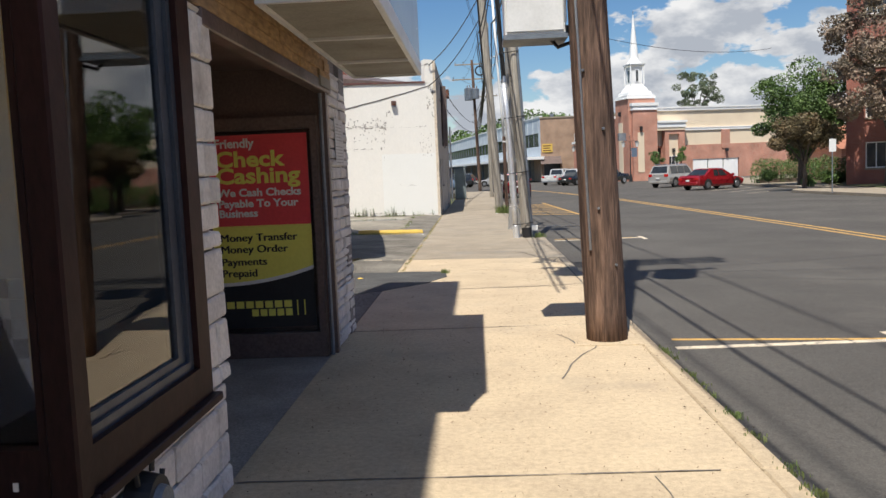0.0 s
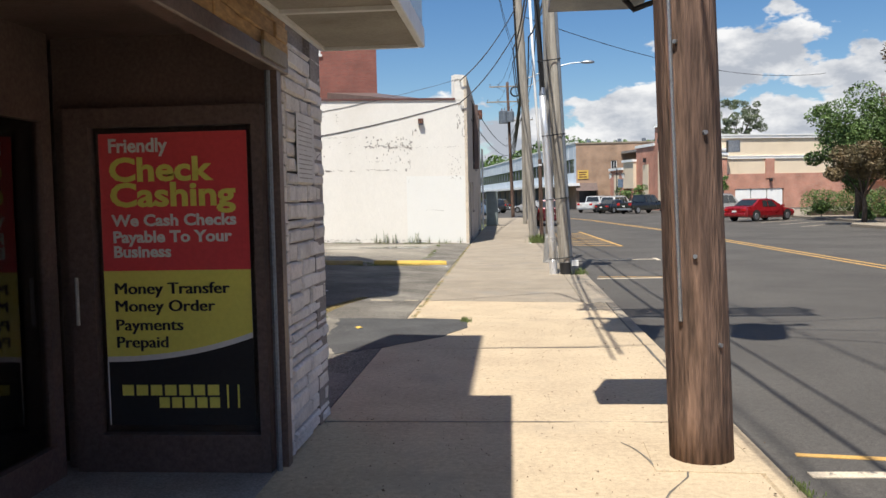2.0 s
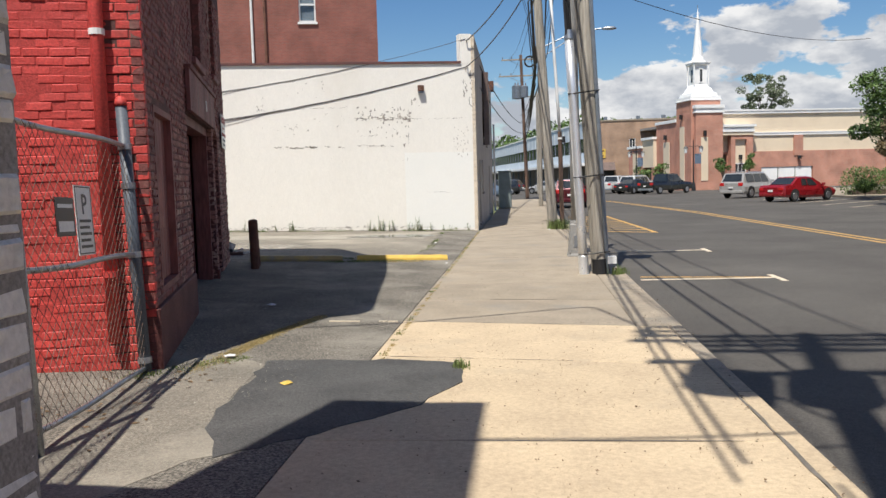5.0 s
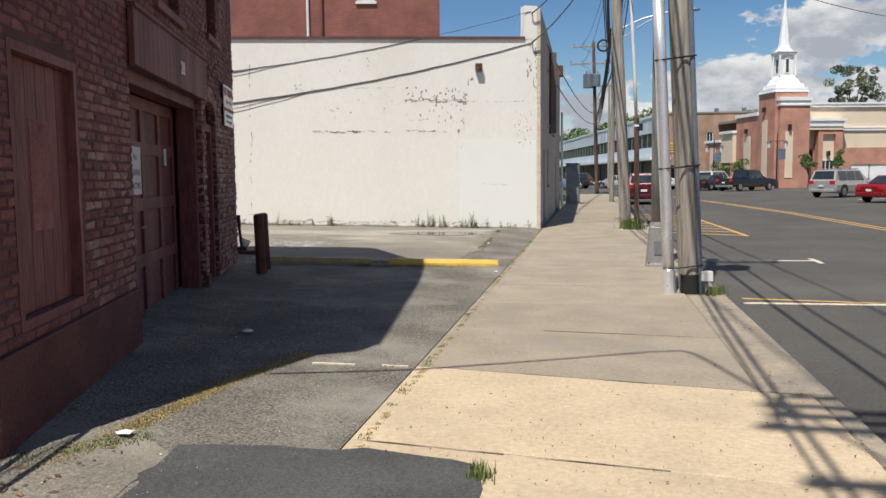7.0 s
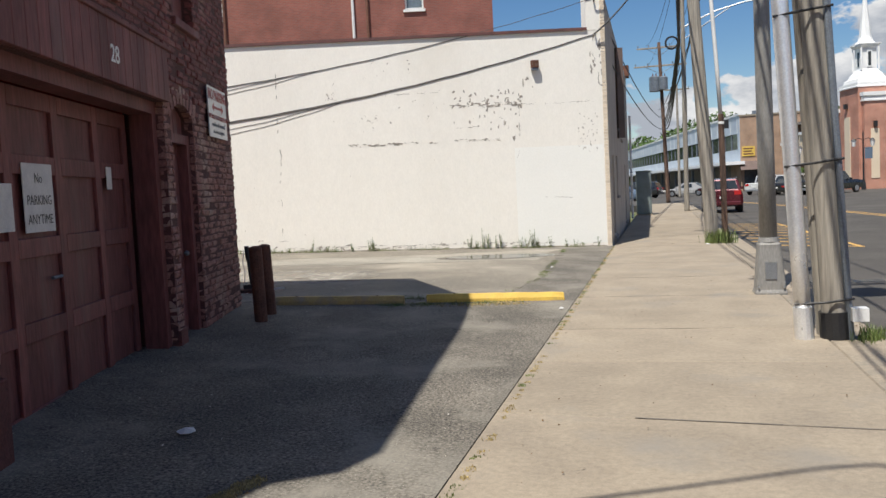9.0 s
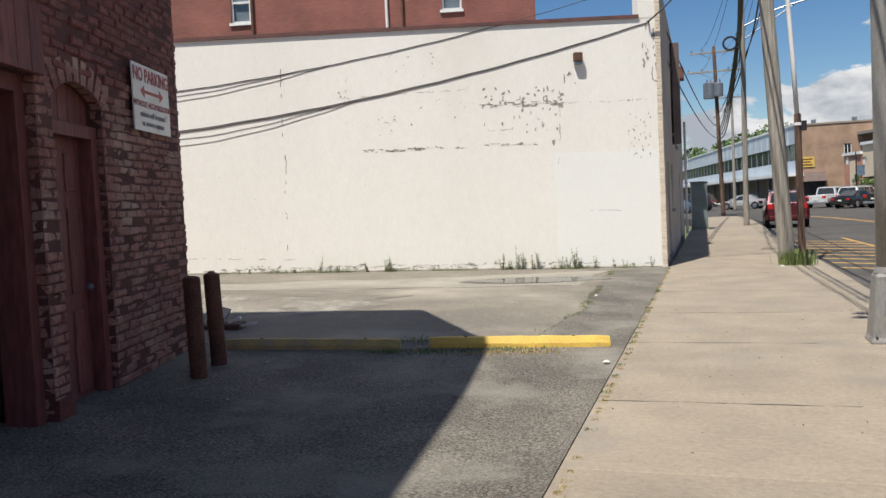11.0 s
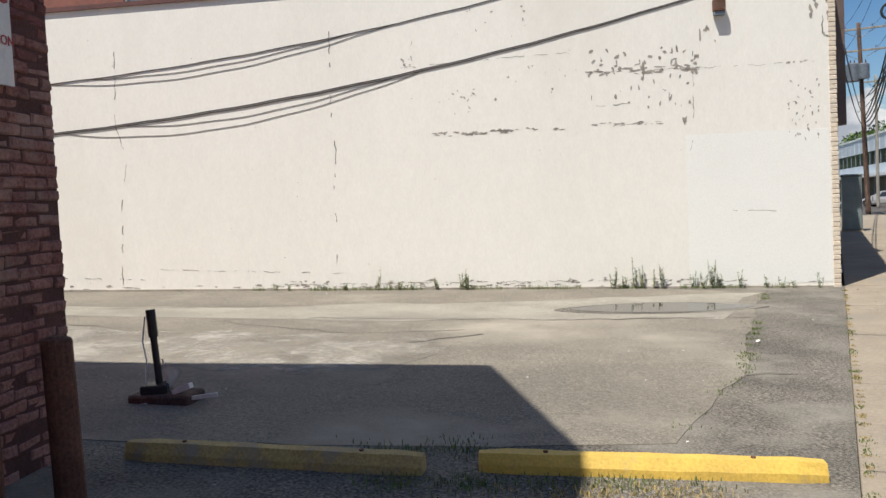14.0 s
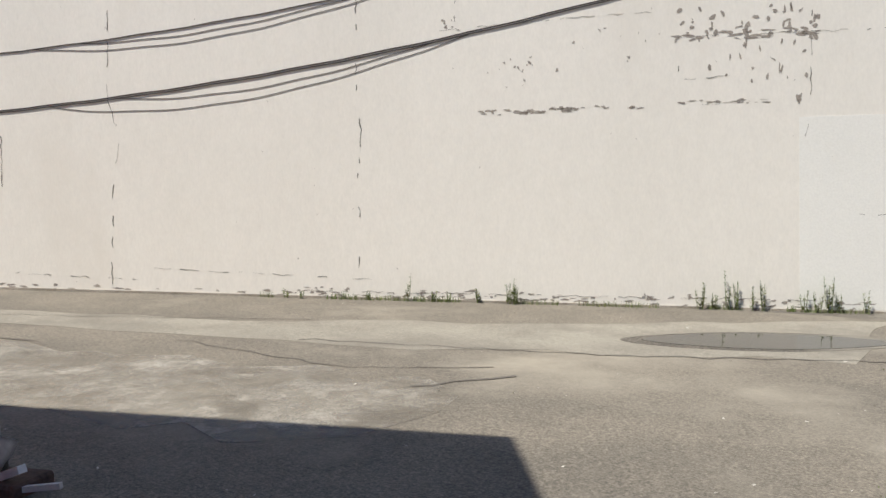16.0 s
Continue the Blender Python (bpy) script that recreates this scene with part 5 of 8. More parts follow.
POST_GREY = material("slate_painted_steel", (0.09, 0.105, 0.125), (0.07, 0.08, 0.1), 0.5, scale=4, fine=60, amount=0.2, bump=0.1, stain=(0.16, 0.09, 0.06), stain_scale=4, stain_at=(0.64, 0.8))
fence = thing("chain_link_fence", "rusty galvanised chain-link fence with grey posts", "fence", (-3.255, 13.51, 0.06), -81.0)
fence.matrix_world = pose(-3.255, 13.51, 0.06, -1.8, -3.0, 0) @ pose(0, 0, 0, 0, 0, -81.0)
FL = 4.3
part("end_post", tube([(0, 0, -0.2), (0, 0, 2.27)], 0.05, 14), POST_GREY, fence, "grey painted steel end post", smooth=True)
part("post_cap", tube([(0, 0, 2.27), (0, 0, 2.3), (0, 0, 2.34), (0, 0, 2.36)], [0.056, 0.056, 0.04, 0.01], 14), RED_PAINT, fence, "red painted domed cap", smooth=True)
for x in (2.15, FL):
    part("post", tube([(x, 0, -0.2), (x, 0, 2.0)], 0.032, 10), GALV, fence, smooth=True)
for z in (0.05, 1.02, 1.93):
    pts = [(x, 0.02 * math.sin(x * 2.1), z + 0.012 * math.sin(3 * x)) for x in (0.04 + k * (FL - 0.04) / 16 for k in range(17))]
    part("rail", tube(pts, 0.021, 8), GALV, fence, smooth=True)
for z in (1.93, 1.02, 0.12, 1.6):
    part("clamp", tube([(0, 0, z - 0.025), (0, 0, z + 0.025)], 0.06, 12), GALV, fence)
wire = bmesh.new()
for k in range(int((FL - 0.05) / 0.052)):
    x0 = 0.04 + k * 0.052
    n = 36
    pts = [(x0 + (0.026 if (j + k) % 2 else -0.026) + 0.004 * math.sin(j * 0.4), 0.012 + 0.012 * math.sin(k * 0.35 + j * 0.2), 0.05 + j * 1.88 / n) for j in range(n + 1)]
    for p, q in zip(pts, pts[1:]):
        tube([p, q], 0.0022, 3, wire, caps=False)
mesh_part = part("wire_mesh", wire, RUSTY_WIRE, fence, "diamond chain-link mesh")
mesh_part["kind"] = "stuff"
for d0, d1, z0, z1, name, label in ((1.0, 1.31, 1.07, 1.56, "parking_sign", "white metal parking sign wired to the fence"), (1.34, 1.65, 1.21, 1.47, "warning_sign", "black and white no trespass plate on the fence")):
    s = thing(name, label, "sign")
    s.matrix_world = fence.matrix_world @ pose(0, 0.035, 0) @ pose(d1, 0, z0, 0, 0, 180)
    w, h = d1 - d0, z1 - z0
    part("plate", box(0, w, 0, 0.006, 0, h), PRINT_WHITE if name == "parking_sign" else PRINT_BLACK, s)
    if name == "parking_sign":
        part("border", wall_holes(0.008, w - 0.008, 0.008, h - 0.008, -0.002, 0.0, [(0.016, w - 0.016, 0.016, h - 0.016)]), PRINT_BLACK, s)
        lettering("P", 0.2, PRINT_BLACK, s, pose(w / 2, -0.003, h - 0.2, 90, 0, 0), "lettering", 0.001, 0.003, "CENTER")
        for k in range(5):
            part("print_bar", box(0.05, w - 0.05 - 0.03 * (k % 2), -0.003, -0.001, 0.05 + k * 0.045, 0.07 + k * 0.045), PRINT_BLACK, s)
    else:
        part("print_bar", box(0.03, w - 0.03, -0.003, -0.001, 0.03, 0.1), PRINT_WHITE, s)
        part("print_bar", box(0.03, w - 0.03, -0.003, -0.001, 0.19, 0.215), PRINT_WHITE, s)

# ---- cream block building ----
WB_AT, WB_TURN = (-1.5, 33.77, 0.0), 24.1
whiteb = thing("block_building", "cream painted block building with peeling paint and a stepped parapet", "building", WB_AT, WB_TURN)
top = lambda x, y: 5.35 + (x + 0.45) * 0.028
part("side_wall", prism([(-22, 0), (-0.12, 0), (-0.12, 0.3), (-22, 0.3)], -0.4, top), WHITE_RENDER, whiteb)
part("parapet_step", box(-0.48, -0.12, 0.0, 0.34, 5.33, 6.28), WHITE_RENDER, whiteb)
part("coping", prism([(-22, -0.04), (-0.48, -0.04), (-0.48, 0.34), (-22, 0.34)], top, lambda x, y: top(x, y) + 0.07), material("brown_metal_coping", (0.16, 0.07, 0.06), (0.11, 0.055, 0.05), 0.6, scale=3, fine=40, amount=0.2, bump=0.1), whiteb, "brown metal coping")
# bonded brick quoin at the street corner
CREAM_BRICK = material("cream_painted_brick", (0.78, 0.68, 0.54), (0.7, 0.6, 0.47), 0.8, scale=3, fine=50, amount=0.1, bump=0.3, stain=(0.5, 0.42, 0.34), stain_scale=3, stain_at=(0.62, 0.8), piece=0.08)
part("quoin_core", box(-0.12, -0.012, 0.012, 0.32, -0.4, 6.25), WHITE_RENDER, whiteb)
WR = random.Random(31)
qm = bevelled_piece("brick", 0.118, 0.1, 0.066, CREAM_BRICK, 0.006, 0.003, WR)
for k in range(83):
    share("brick", qm, whiteb, pose(-0.06 + WR.uniform(-0.004, 0.004), 0.045 + WR.uniform(-0.004, 0.002), 0.03 + k * 0.0755))
# front to the street, with small windows and doors
front_holes = [(1.6, 2.7, 0.15, 2.35), (4.0, 5.0, 1.2, 2.4), (5.6, 6.5, 3.3, 4.3), (8.4, 9.3, 3.1, 4.2), (11.5, 12.6, 0.1, 2.3)]
# cream front with its shade put into the colour, on top of real stains
FRONT_SHADE = material("shade_greyed_front", (0.5, 0.46, 0.4), (0.4, 0.37, 0.33), 0.85, scale=0.8, fine=40, amount=0.12, bump=0.2, stain=(0.25, 0.22, 0.19), stain_scale=0.9, stain_at=(0.58, 0.8))
fw = part("front_wall", wall_holes(0.0, 17.3, -0.4, 6.28, 0.0, 0.3, front_holes), FRONT_SHADE, whiteb, "cream street front, its colour greyed for shade")
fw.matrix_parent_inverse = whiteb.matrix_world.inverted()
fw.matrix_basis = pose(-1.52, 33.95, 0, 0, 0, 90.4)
for a, b, c, d in front_holes:
    p = part("front_boarding", box(a, b, 0.14, 0.2, c, d), DARK_BROWN, whiteb)
    p.matrix_parent_inverse = whiteb.matrix_world.inverted()
    p.matrix_basis = pose(-1.52, 33.95, 0, 0, 0, 90.4)
    p = part("sill", box(a - 0.06, b + 0.06, -0.06, 0.12, c - 0.08, c - 0.003), MORTAR, whiteb)
    p.matrix_parent_inverse = whiteb.matrix_world.inverted()
    p.matrix_basis = pose(-1.52, 33.95, 0, 0, 0, 90.4)
p = part("end_cornice", box(16.6, 17.5, -0.16, 0.3, 6.28, 6.75), RUSTY, whiteb, "dark brick cornice at the far end")
p.matrix_parent_inverse = whiteb.matrix_world.inverted()
p.matrix_basis = pose(-1.52, 33.95, 0, 0, 0, 90.4)
rf = part("roof", prism([(-1.85, 34.2), (-2.0, 51.2), (-16, 51.2), (-20, 26.2)], 4.3, 4.6), MORTAR, whiteb, "flat tar roof")
rf.matrix_parent_inverse = whiteb.matrix_world.inverted()
# bare patches where the paint has peeled, cracks along block joints
peel = bmesh.new()


def fleck(x, z, w, h):
    k = WR.randint(6, 10)
    a0 = WR.random() * 6
    lean = WR.uniform(-0.7, 0.7) * w
    vs = []
    for i in range(k):
        a = a0 + i * 2 * math.pi / k
        r = WR.uniform(0.3, 1.05)
        vs.append(peel.verts.new((x + math.cos(a) * w * r / 2 + lean * math.sin(a) / 2, -0.0035, z + math.sin(a) * h * r / 2)))
    f = peel.faces.new(vs)
    if f.normal.y > 0:
        f.normal_flip()


def scatter(x0, x1, z0, z1, n, w, h, steep=0.0):
    for _ in range(n):
        x = WR.uniform(x0, x1)
        fleck(x, WR.uniform(z0, z1) + (x - x0) * steep, w * WR.uniform(0.3, 1.2), h * WR.uniform(0.3, 1.2))


scatter(-6.45, -5.2, 2.72, 2.78, 26, 0.14, 0.05)
scatter(-5.95, -5.25, 2.72, 2.76, 10, 0.2, 0.06)
scatter(-5.15, -4.8, 2.74, 2.79, 5, 0.07, 0.06)
scatter(-4.5, -4.36, 2.72, 2.79, 3, 0.12, 0.06)
scatter(-3.95, -2.75, 2.75, 2.81, 22, 0.12, 0.035)
scatter(-2.48, -2.36, 2.72, 2.84, 4, 0.08, 0.1)
scatter(-4.0, -2.15, 3.56, 3.66, 26, 0.2, 0.06)
scatter(-4.0, -2.1, 3.5, 3.95, 46, 0.09, 0.12)
scatter(-3.6, -2.2, 3.0, 3.5, 18, 0.05, 0.12)
scatter(-6.35, -5.7, 3.05, 3.45, 14, 0.05, 0.06)
scatter(-5.6, -4.3, 3.2, 3.8, 9, 0.04, 0.05)
scatter(-5.9, -4.9, 4.25, 4.75, 10, 0.05, 0.07)
scatter(-2.15, -1.9, 4.0, 4.4, 5, 0.08, 0.18)
scatter(-0.42, -0.04, 4.0, 5.25, 22, 0.1, 0.2)
scatter(-0.78, -0.28, 2.35, 3.35, 34, 0.05, 0.08)
scatter(-0.82, -0.36, 3.6, 3.65, 7, 0.1, 0.04)
scatter(-6.9, -6.65, 3.75, 4.0, 8, 0.07, 0.05)
scatter(-4.4, -3.7, 0.26, 0.33, 12, 0.12, 0.035)
scatter(-6.0, -5.3, 0.22, 0.28, 9, 0.16, 0.025)
scatter(-9, -1, 0.08, 0.2, 40, 0.1, 0.03, -0.0)
scatter(-14, -0.3, 0.57, 0.63, 90, 0.16, 0.045, -0.0385)
scatter(-9, -1.5, 0.4, 0.5, 60, 0.12, 0.04, -0.0385)
scatter(-13, -0.5, 0.6, 4.6, 40, 0.02, 0.03)
pl = part("peeled_paint", peel, PEEL, whiteb, "bare grey block where cream paint has peeled")
pl["kind"] = "stuff"
lines = bmesh.new()


def wall_crack(pts, w):
    fine = []
    for (x0, z0), (x1, z1) in zip(pts, pts[1:]):
        k = max(2, int(math.hypot(x1 - x0, z1 - z0) / 0.07))
        fine += [(x0 + (x1 - x0) * i / k + WR.uniform(-0.012, 0.012), z0 + (z1 - z0) * i / k + WR.uniform(-0.012, 0.012)) for i in range(k)]
    prev = None
    for i, (x, z) in enumerate(fine):
        if WR.random() < 0.26:
            prev = None
            continue
        h = w * WR.uniform(0.12, 0.7)
        n = fine[min(i + 1, len(fine) - 1)]
        d = Vector((n[0] - x, n[1] - z))
        d = d.normalized() if d.length > 1e-6 else Vector((0, 1))
        c = (lines.verts.new((x - d.y * h, -0.004, z + d.x * h)), lines.verts.new((x + d.y * h, -0.004, z - d.x * h)))
        if prev:
            lines.faces.new((prev[0], prev[1], c[1], c[0]))
        prev = c


for pts, w in (([(-11.53, 4.51), (-11.6, 3.13), (-11.45, 2.6), (-11.58, 1.82), (-11.65, 0.5)], 0.009), ([(-8.05, 4.47), (-8.08, 3.27), (-8.04, 2.58), (-8.11, 1.8), (-8.05, 1.19), (-8.13, 0.67)], 0.012), ([(-6.7, 4.75), (-6.75, 3.88)], 0.01), ([(-6.95, 3.84), (-5.3, 3.92), (-4.0, 3.95)], 0.006),
               ([(-2.26, 3.95), (-2.29, 2.6)], 0.009), ([(-3.8, 3.62), (-1.2, 3.6), (-0.4, 3.65)], 0.006), ([(-3.9, 3.25), (-3.92, 2.95)], 0.01), ([(-3.9, 3.08), (-3.2, 3.1)], 0.008), ([(-2.29, 2.6), (-2.38, 2.1)], 0.006), ([(-11.0, 0.78), (-7.85, 0.57)], 0.006), ([(-7.5, 0.79), (-7.12, 0.83)], 0.008), ([(-1.7, 1.31), (-0.9, 1.27)], 0.006), ([(-13.2, 2.9), (-13.25, 1.6)], 0.012), ([(-14.5, 0.85), (-11.0, 0.6)], 0.006), ([(-9.2, 0.45), (-2.0, 0.22)], 0.006), ([(-0.35, 4.8), (-0.2, 4.4), (-0.25, 3.7)], 0.012), ([(-2.9, 3.4), (-2.5, 3.15)], 0.01)):
    wall_crack(pts, w)
for f in lines.faces:
    f.normal_update()
    if f.normal.y > 0:
        f.normal_flip()
part("wall_cracks", lines, CRACK, whiteb, "hairline cracks along the block joints")["kind"] = "stuff"
BASE_GRIME = material("grimy_wall_foot", (0.42, 0.38, 0.32), (0.28, 0.25, 0.2), 0.9, scale=3, fine=50, amount=0.3, bump=0.4)
part("wall_foot", prism([(-22, -0.02), (-0.14, -0.02), (-0.14, 0.0), (-22, 0.0)], -0.4, lambda x, y: 0.035 + 0.0385 * max(0, -x) + 0.012 * math.sin(x * 5)), BASE_GRIME, whiteb, "dark grimy strip at the wall's foot")
BLUEISH = material("fresh_white_repaint", (0.88, 0.875, 0.82), (0.86, 0.855, 0.8), 0.85, scale=0.7, fine=40, amount=0.04, bump=0.15)
part("repainted_patch", prism([(-2.42, -0.003), (-0.14, -0.003), (-0.14, 0.0), (-2.42, 0.0)], 0.1, lambda x, y: 2.55), BLUEISH, whiteb, "cooler repainted patch")
# flood light
fl = thing("flood_light", "small grey flood light on the cream wall", "lamp")
fl.matrix_world = whiteb.matrix_world @ pose(-1.85, 0, 4.5)
part("box", box(-0.09, 0.09, -0.14, -0.02, -0.04, 0.14), RUSTY, fl, bevel=0.01)
part("skirt", box(-0.08, 0.08, -0.12, -0.02, -0.1, -0.042), STEEL_GREY, fl)
part("bracket", box(-0.03, 0.03, -0.02, 0.0, -0.06, 0.1), GALV, fl)
part("lens", box(-0.075, 0.075, -0.146, -0.14, -0.02, 0.1), GLASS, fl)
# weeds along the wall's foot
def weed(x, h, label):
    """An upright weed: stem with small leaves, at a place along the wall's foot."""
    w = thing("weed", label, "weed", group="weeds at the wall's foot")
    y = -0.07 - WR.random() * 0.06
    base = whiteb.matrix_world @ Vector((x, y, 0))
    w.matrix_world = pose(base.x, base.y, rise(base.x))
    stems, leaf = bmesh.new(), bmesh.new()
    for _ in range(WR.randint(2, 4)):
        dx, dy = WR.uniform(-0.07, 0.07), WR.uniform(-0.04, 0.04)
        hh = h * WR.uniform(0.6, 1.0)
        pts = [(dx * 0.4, dy * 0.4, -0.02), (dx * 0.8, dy * 0.8, hh * 0.5), (dx, dy, hh)]
        tube(pts, [0.005, 0.004, 0.002], 4, stems)
        for _ in range(int(40 * hh / 0.4)):
            f = WR.uniform(0.1, 1.0)
            p = Vector((dx * f, dy * f, hh * f))
            a = WR.uniform(0, 6.28)
            s = WR.uniform(0.025, 0.055) * (1.2 - 0.6 * f)
            d = Vector((math.cos(a), math.sin(a), WR.uniform(0.1, 0.9))) * s
            n = Vector((-math.sin(a), math.cos(a), 0)) * s * 0.22
            leaf.faces.new([leaf.verts.new(q) for q in (p, p + d * 0.5 + n, p + d, p + d * 0.5 - n)])
    part("stem", stems, GRASS, w)
    part("foliage", leaf, GRASS, w)["kind"] = "stuff"


for x, h in ((-3.67, 0.42), (-3.5, 0.25), (-3.33, 0.5), (-3.2, 0.4), (-3.02, 0.4), (-2.89, 0.42), (-2.39, 0.36), (-2.23, 0.32), (-2.1, 0.48), (-1.96, 0.34), (-1.63, 0.3), (-1.2, 0.25), (-1.0, 0.2), (-0.8, 0.16), (-0.4, 0.3), (-7.47, 0.34), (-6.05, 0.34), (-6.12, 0.28), (-6.0, 0.26), (-6.5, 0.2), (-6.9, 0.16), (-7.1, 0.16), (-8.0, 0.14), (-8.3, 0.15), (-8.9, 0.14), (-9.1, 0.14)):
    weed(x, h, "tall green weed at the cream wall's foot" if h > 0.3 else "small weed at the cream wall's foot")
spots = []
for _ in range(1500):
    x = -9.5 * WR.random() ** 0.8
    p = whiteb.matrix_world @ Vector((x, -0.05 - abs(WR.gauss(0, 0.05)), 0))
    if math.sin(x * 2.3) + math.sin(x * 5.1) > -0.4:
        spots.append((p.x, p.y, rise(p.x)))
grass("wall_foot_grass", spots, 0.09, GRASS, "short grass along the cream wall's foot")

# service cables slung in front of the cream wall
def sag(p0, p1, drop, n=24):
    p0, p1 = Vector(p0), Vector(p1)
    return [p0.lerp(p1, k / n) - Vector((0, 0, 4 * drop * (k / n) * (1 - k / n))) for k in range(n + 1)]


# ---- brick block behind ----
brickb = thing("brick_block", "tall old red brick building behind the cream wall", "building", (-7.8, 52.5, 0), 14)
part("wall", wall_holes(-32, 0, -0.5, 12.9, 0, 0.4, [(-4.2, -3.3, 10.4, 12.3), (-13.9, -13.0, 10.4, 12.3), (-22.9, -22, 10.4, 12.3)]), FAR_BRICK, brickb)
part("return_wall", box(-0.4, 0, 0.4, 22, -0.5, 12.9), FAR_BRICK, brickb)
part("roof", box(-32, -0.4, 0.4, 22, 12.3, 12.6), MORTAR, brickb)
part("cornice", box(-32, 0.15, -0.15, 0.4, 12.9, 13.25), DARK_BROWN, brickb)
for a in (-4.2, -13.9, -22.9):
    wn_ob = part("window", wall_holes(a, a + 0.9, 10.4, 12.3, 0.1, 0.2, [(a + 0.08, a + 0.82, 10.5, 11.3), (a + 0.08, a + 0.82, 11.4, 12.2)]), WHITE_METAL, brickb, "white sash window")
    part("pane", box(a + 0.08, a + 0.82, 0.14, 0.15, 10.5, 12.2), GLASS, wn_ob)
    # grey sheet added behind the pane to make its glass look dark
    part("blind", box(a + 0.05, a + 0.85, 0.25, 0.27, 10.4, 12.3), STEEL_GREY, wn_ob, "added grey sheet that makes the glass look dark")
    part("sill", box(a - 0.08, a + 0.98, -0.1, 0.1, 10.28, 10.4), PRINT_WHITE, brickb)
for x, mat, lab in ((-6.7, WHITE_METAL, "white downpipe"), (-6.0, RUSTY, "brown downpipe"), (-12.9, RUSTY, "brown downpipe"), (-20.6, WHITE_METAL, "white downpipe")):
    part("downpipe", tube([(x, -0.1, 4), (x, -0.1, 12.9)], 0.07, 8), mat, brickb, lab)
# lower wing seen over the parapet
part("wing", prism([(-0.3, -1.0), (3.2, -14), (3.0, -14), (-3, -1.0)], 3.0, lambda x, y: 8.2 + y * 0.17), DARK_BROWN, brickb, "dark sloping roof edge")

# ---- sweepings stand: umbrella base with post ----
st = thing("sign_stand", "black post in a weighted base with rubbish around it", "stand", (-6.24, 23.76, rise(-6.24) + 0.005))
part("post", tube([(0, 0, 0.05), (-0.05, 0, 0.66)], 0.026, 10), BLACK_PLASTIC, st)
part("clamp", tube([(-0.035, 0, 0.48), (-0.052, 0, 0.69)], 0.036, 10), BLACK_PLASTIC, st)
part("cord", tube([(-0.08, -0.03, 0.64), (-0.11, -0.04, 0.45), (-0.08, -0.04, 0.3), (-0.1, -0.04, 0.12)], 0.006, 6), PRINT_WHITE, st)
BASE_BROWN = material("rotten_board", (0.13, 0.075, 0.055), (0.08, 0.05, 0.04), 0.9, scale=5, fine=40, amount=0.4, bump=0.4)
part("base", obox((0.06, 0, 0.02), (0.5, 0.28, 0.08), (0, 0, 14)), BASE_BROWN, st, "low brown board base", bevel=0.015)
part("foot_block", obox((-0.02, -0.02, 0.09), (0.2, 0.18, 0.07), (0, 0, 30)), BLACK_PLASTIC, st, bevel=0.01)
part("plank", obox((0.06, -0.12, 0.0), (0.95, 0.028, 0.028), (0, -6, 24)), PAPER, st, "pale pole lying under the base")
part("bracket", obox((0.24, -0.02, 0.1), (0.16, 0.05, 0.04), (0, -20, 10)), PRINT_WHITE, st)
BAG = material("dull_white_plastic", (0.7, 0.7, 0.7), (0.6, 0.6, 0.61), 0.4, scale=5, fine=30, amount=0.1, bump=0.3)
bm = bmesh.new()
grid = []
for i in range(11):
    u = i / 10
    row = []
    for j in range(9):
        v = j / 8
        w = 0.2 - 0.06 * (1 - v) - 0.06 * max(0.0, v - 0.7)
        x, z = -0.08 + u * w + 0.03 * v * u, 0.05 + v * (0.24 - 0.08 * u * u)
        row.append(bm.verts.new((x, 0.07 + 0.05 * math.sin(u * 5 + v * 2) + 0.025 * noise.noise((x * 14, z * 14, 1.7)), z)))
    grid.append(row)
for g0, g1 in zip(grid, grid[1:]):
    for j in range(8):
        bm.faces.new((g0[j], g1[j], g1[j + 1], g0[j + 1]))
bmesh.ops.solidify(bm, geom=bm.faces[:], thickness=0.004)
bag = tagged(part("rubbish_bag", bm, BAG, smooth=True), "crumpled dull white plastic sheet propped on the stand", "plastic sheet")
bag.matrix_world = pose(-6.24, 23.76, rise(-6.24) + 0.005)

# ---- service cables on the cream wall ----
def wall_run(z0, z1, drop, off, r, label, loose=0.0, ends=(0.0, 1.0)):
    """A cable slung along the wall; loose: how far a slack strand hangs below it between two ties."""
    c = thing("service_cable", label, "cable", group="cables slung along the cream wall")
    m = whiteb.matrix_world
    pts = []
    for k in range(49):
        f = ends[0] + (ends[1] - ends[0]) * k / 48
        u = k / 48
        z = z0 + (z1 - z0) * f - 4 * drop * f * (1 - f) - loose * math.sin(math.pi * u ** 0.85) + 0.006 * math.sin(f * 90 + z0 * 7)
        pts.append(m @ Vector((-17 + 16.7 * f, -off, z)))
    part("sheath", tube(pts, r, 6), WEATHERED_CABLE, c)


for z0, z1, drop in ((2.95, 5.25, 0.62), (2.94, 5.24, 0.64), (3.75, 6.12, 0.65)):
    wall_run(z0, z1, drop, 0.009, 0.0075, "black service cable slung across the cream wall")
for z0, z1, drop, loose, a, b in ((2.95, 5.24, 0.64, 0.28, 0.27, 0.63), (2.95, 5.24, 0.64, 0.15, 0.33, 0.6), (3.75, 6.12, 0.65, 0.2, 0.26, 0.6), (3.75, 6.12, 0.65, 0.1, 0.3, 0.56)):
    wall_run(z0, z1, drop, 0.006, 0.0042, "slack grey strand hanging below the service cable", loose, (a, b))

# ---- utility poles ----
PR = random.Random(17)


def pole_axis(x, y, slope, z):
    return (x + slope[0] * z, y + slope[1] * z, z)


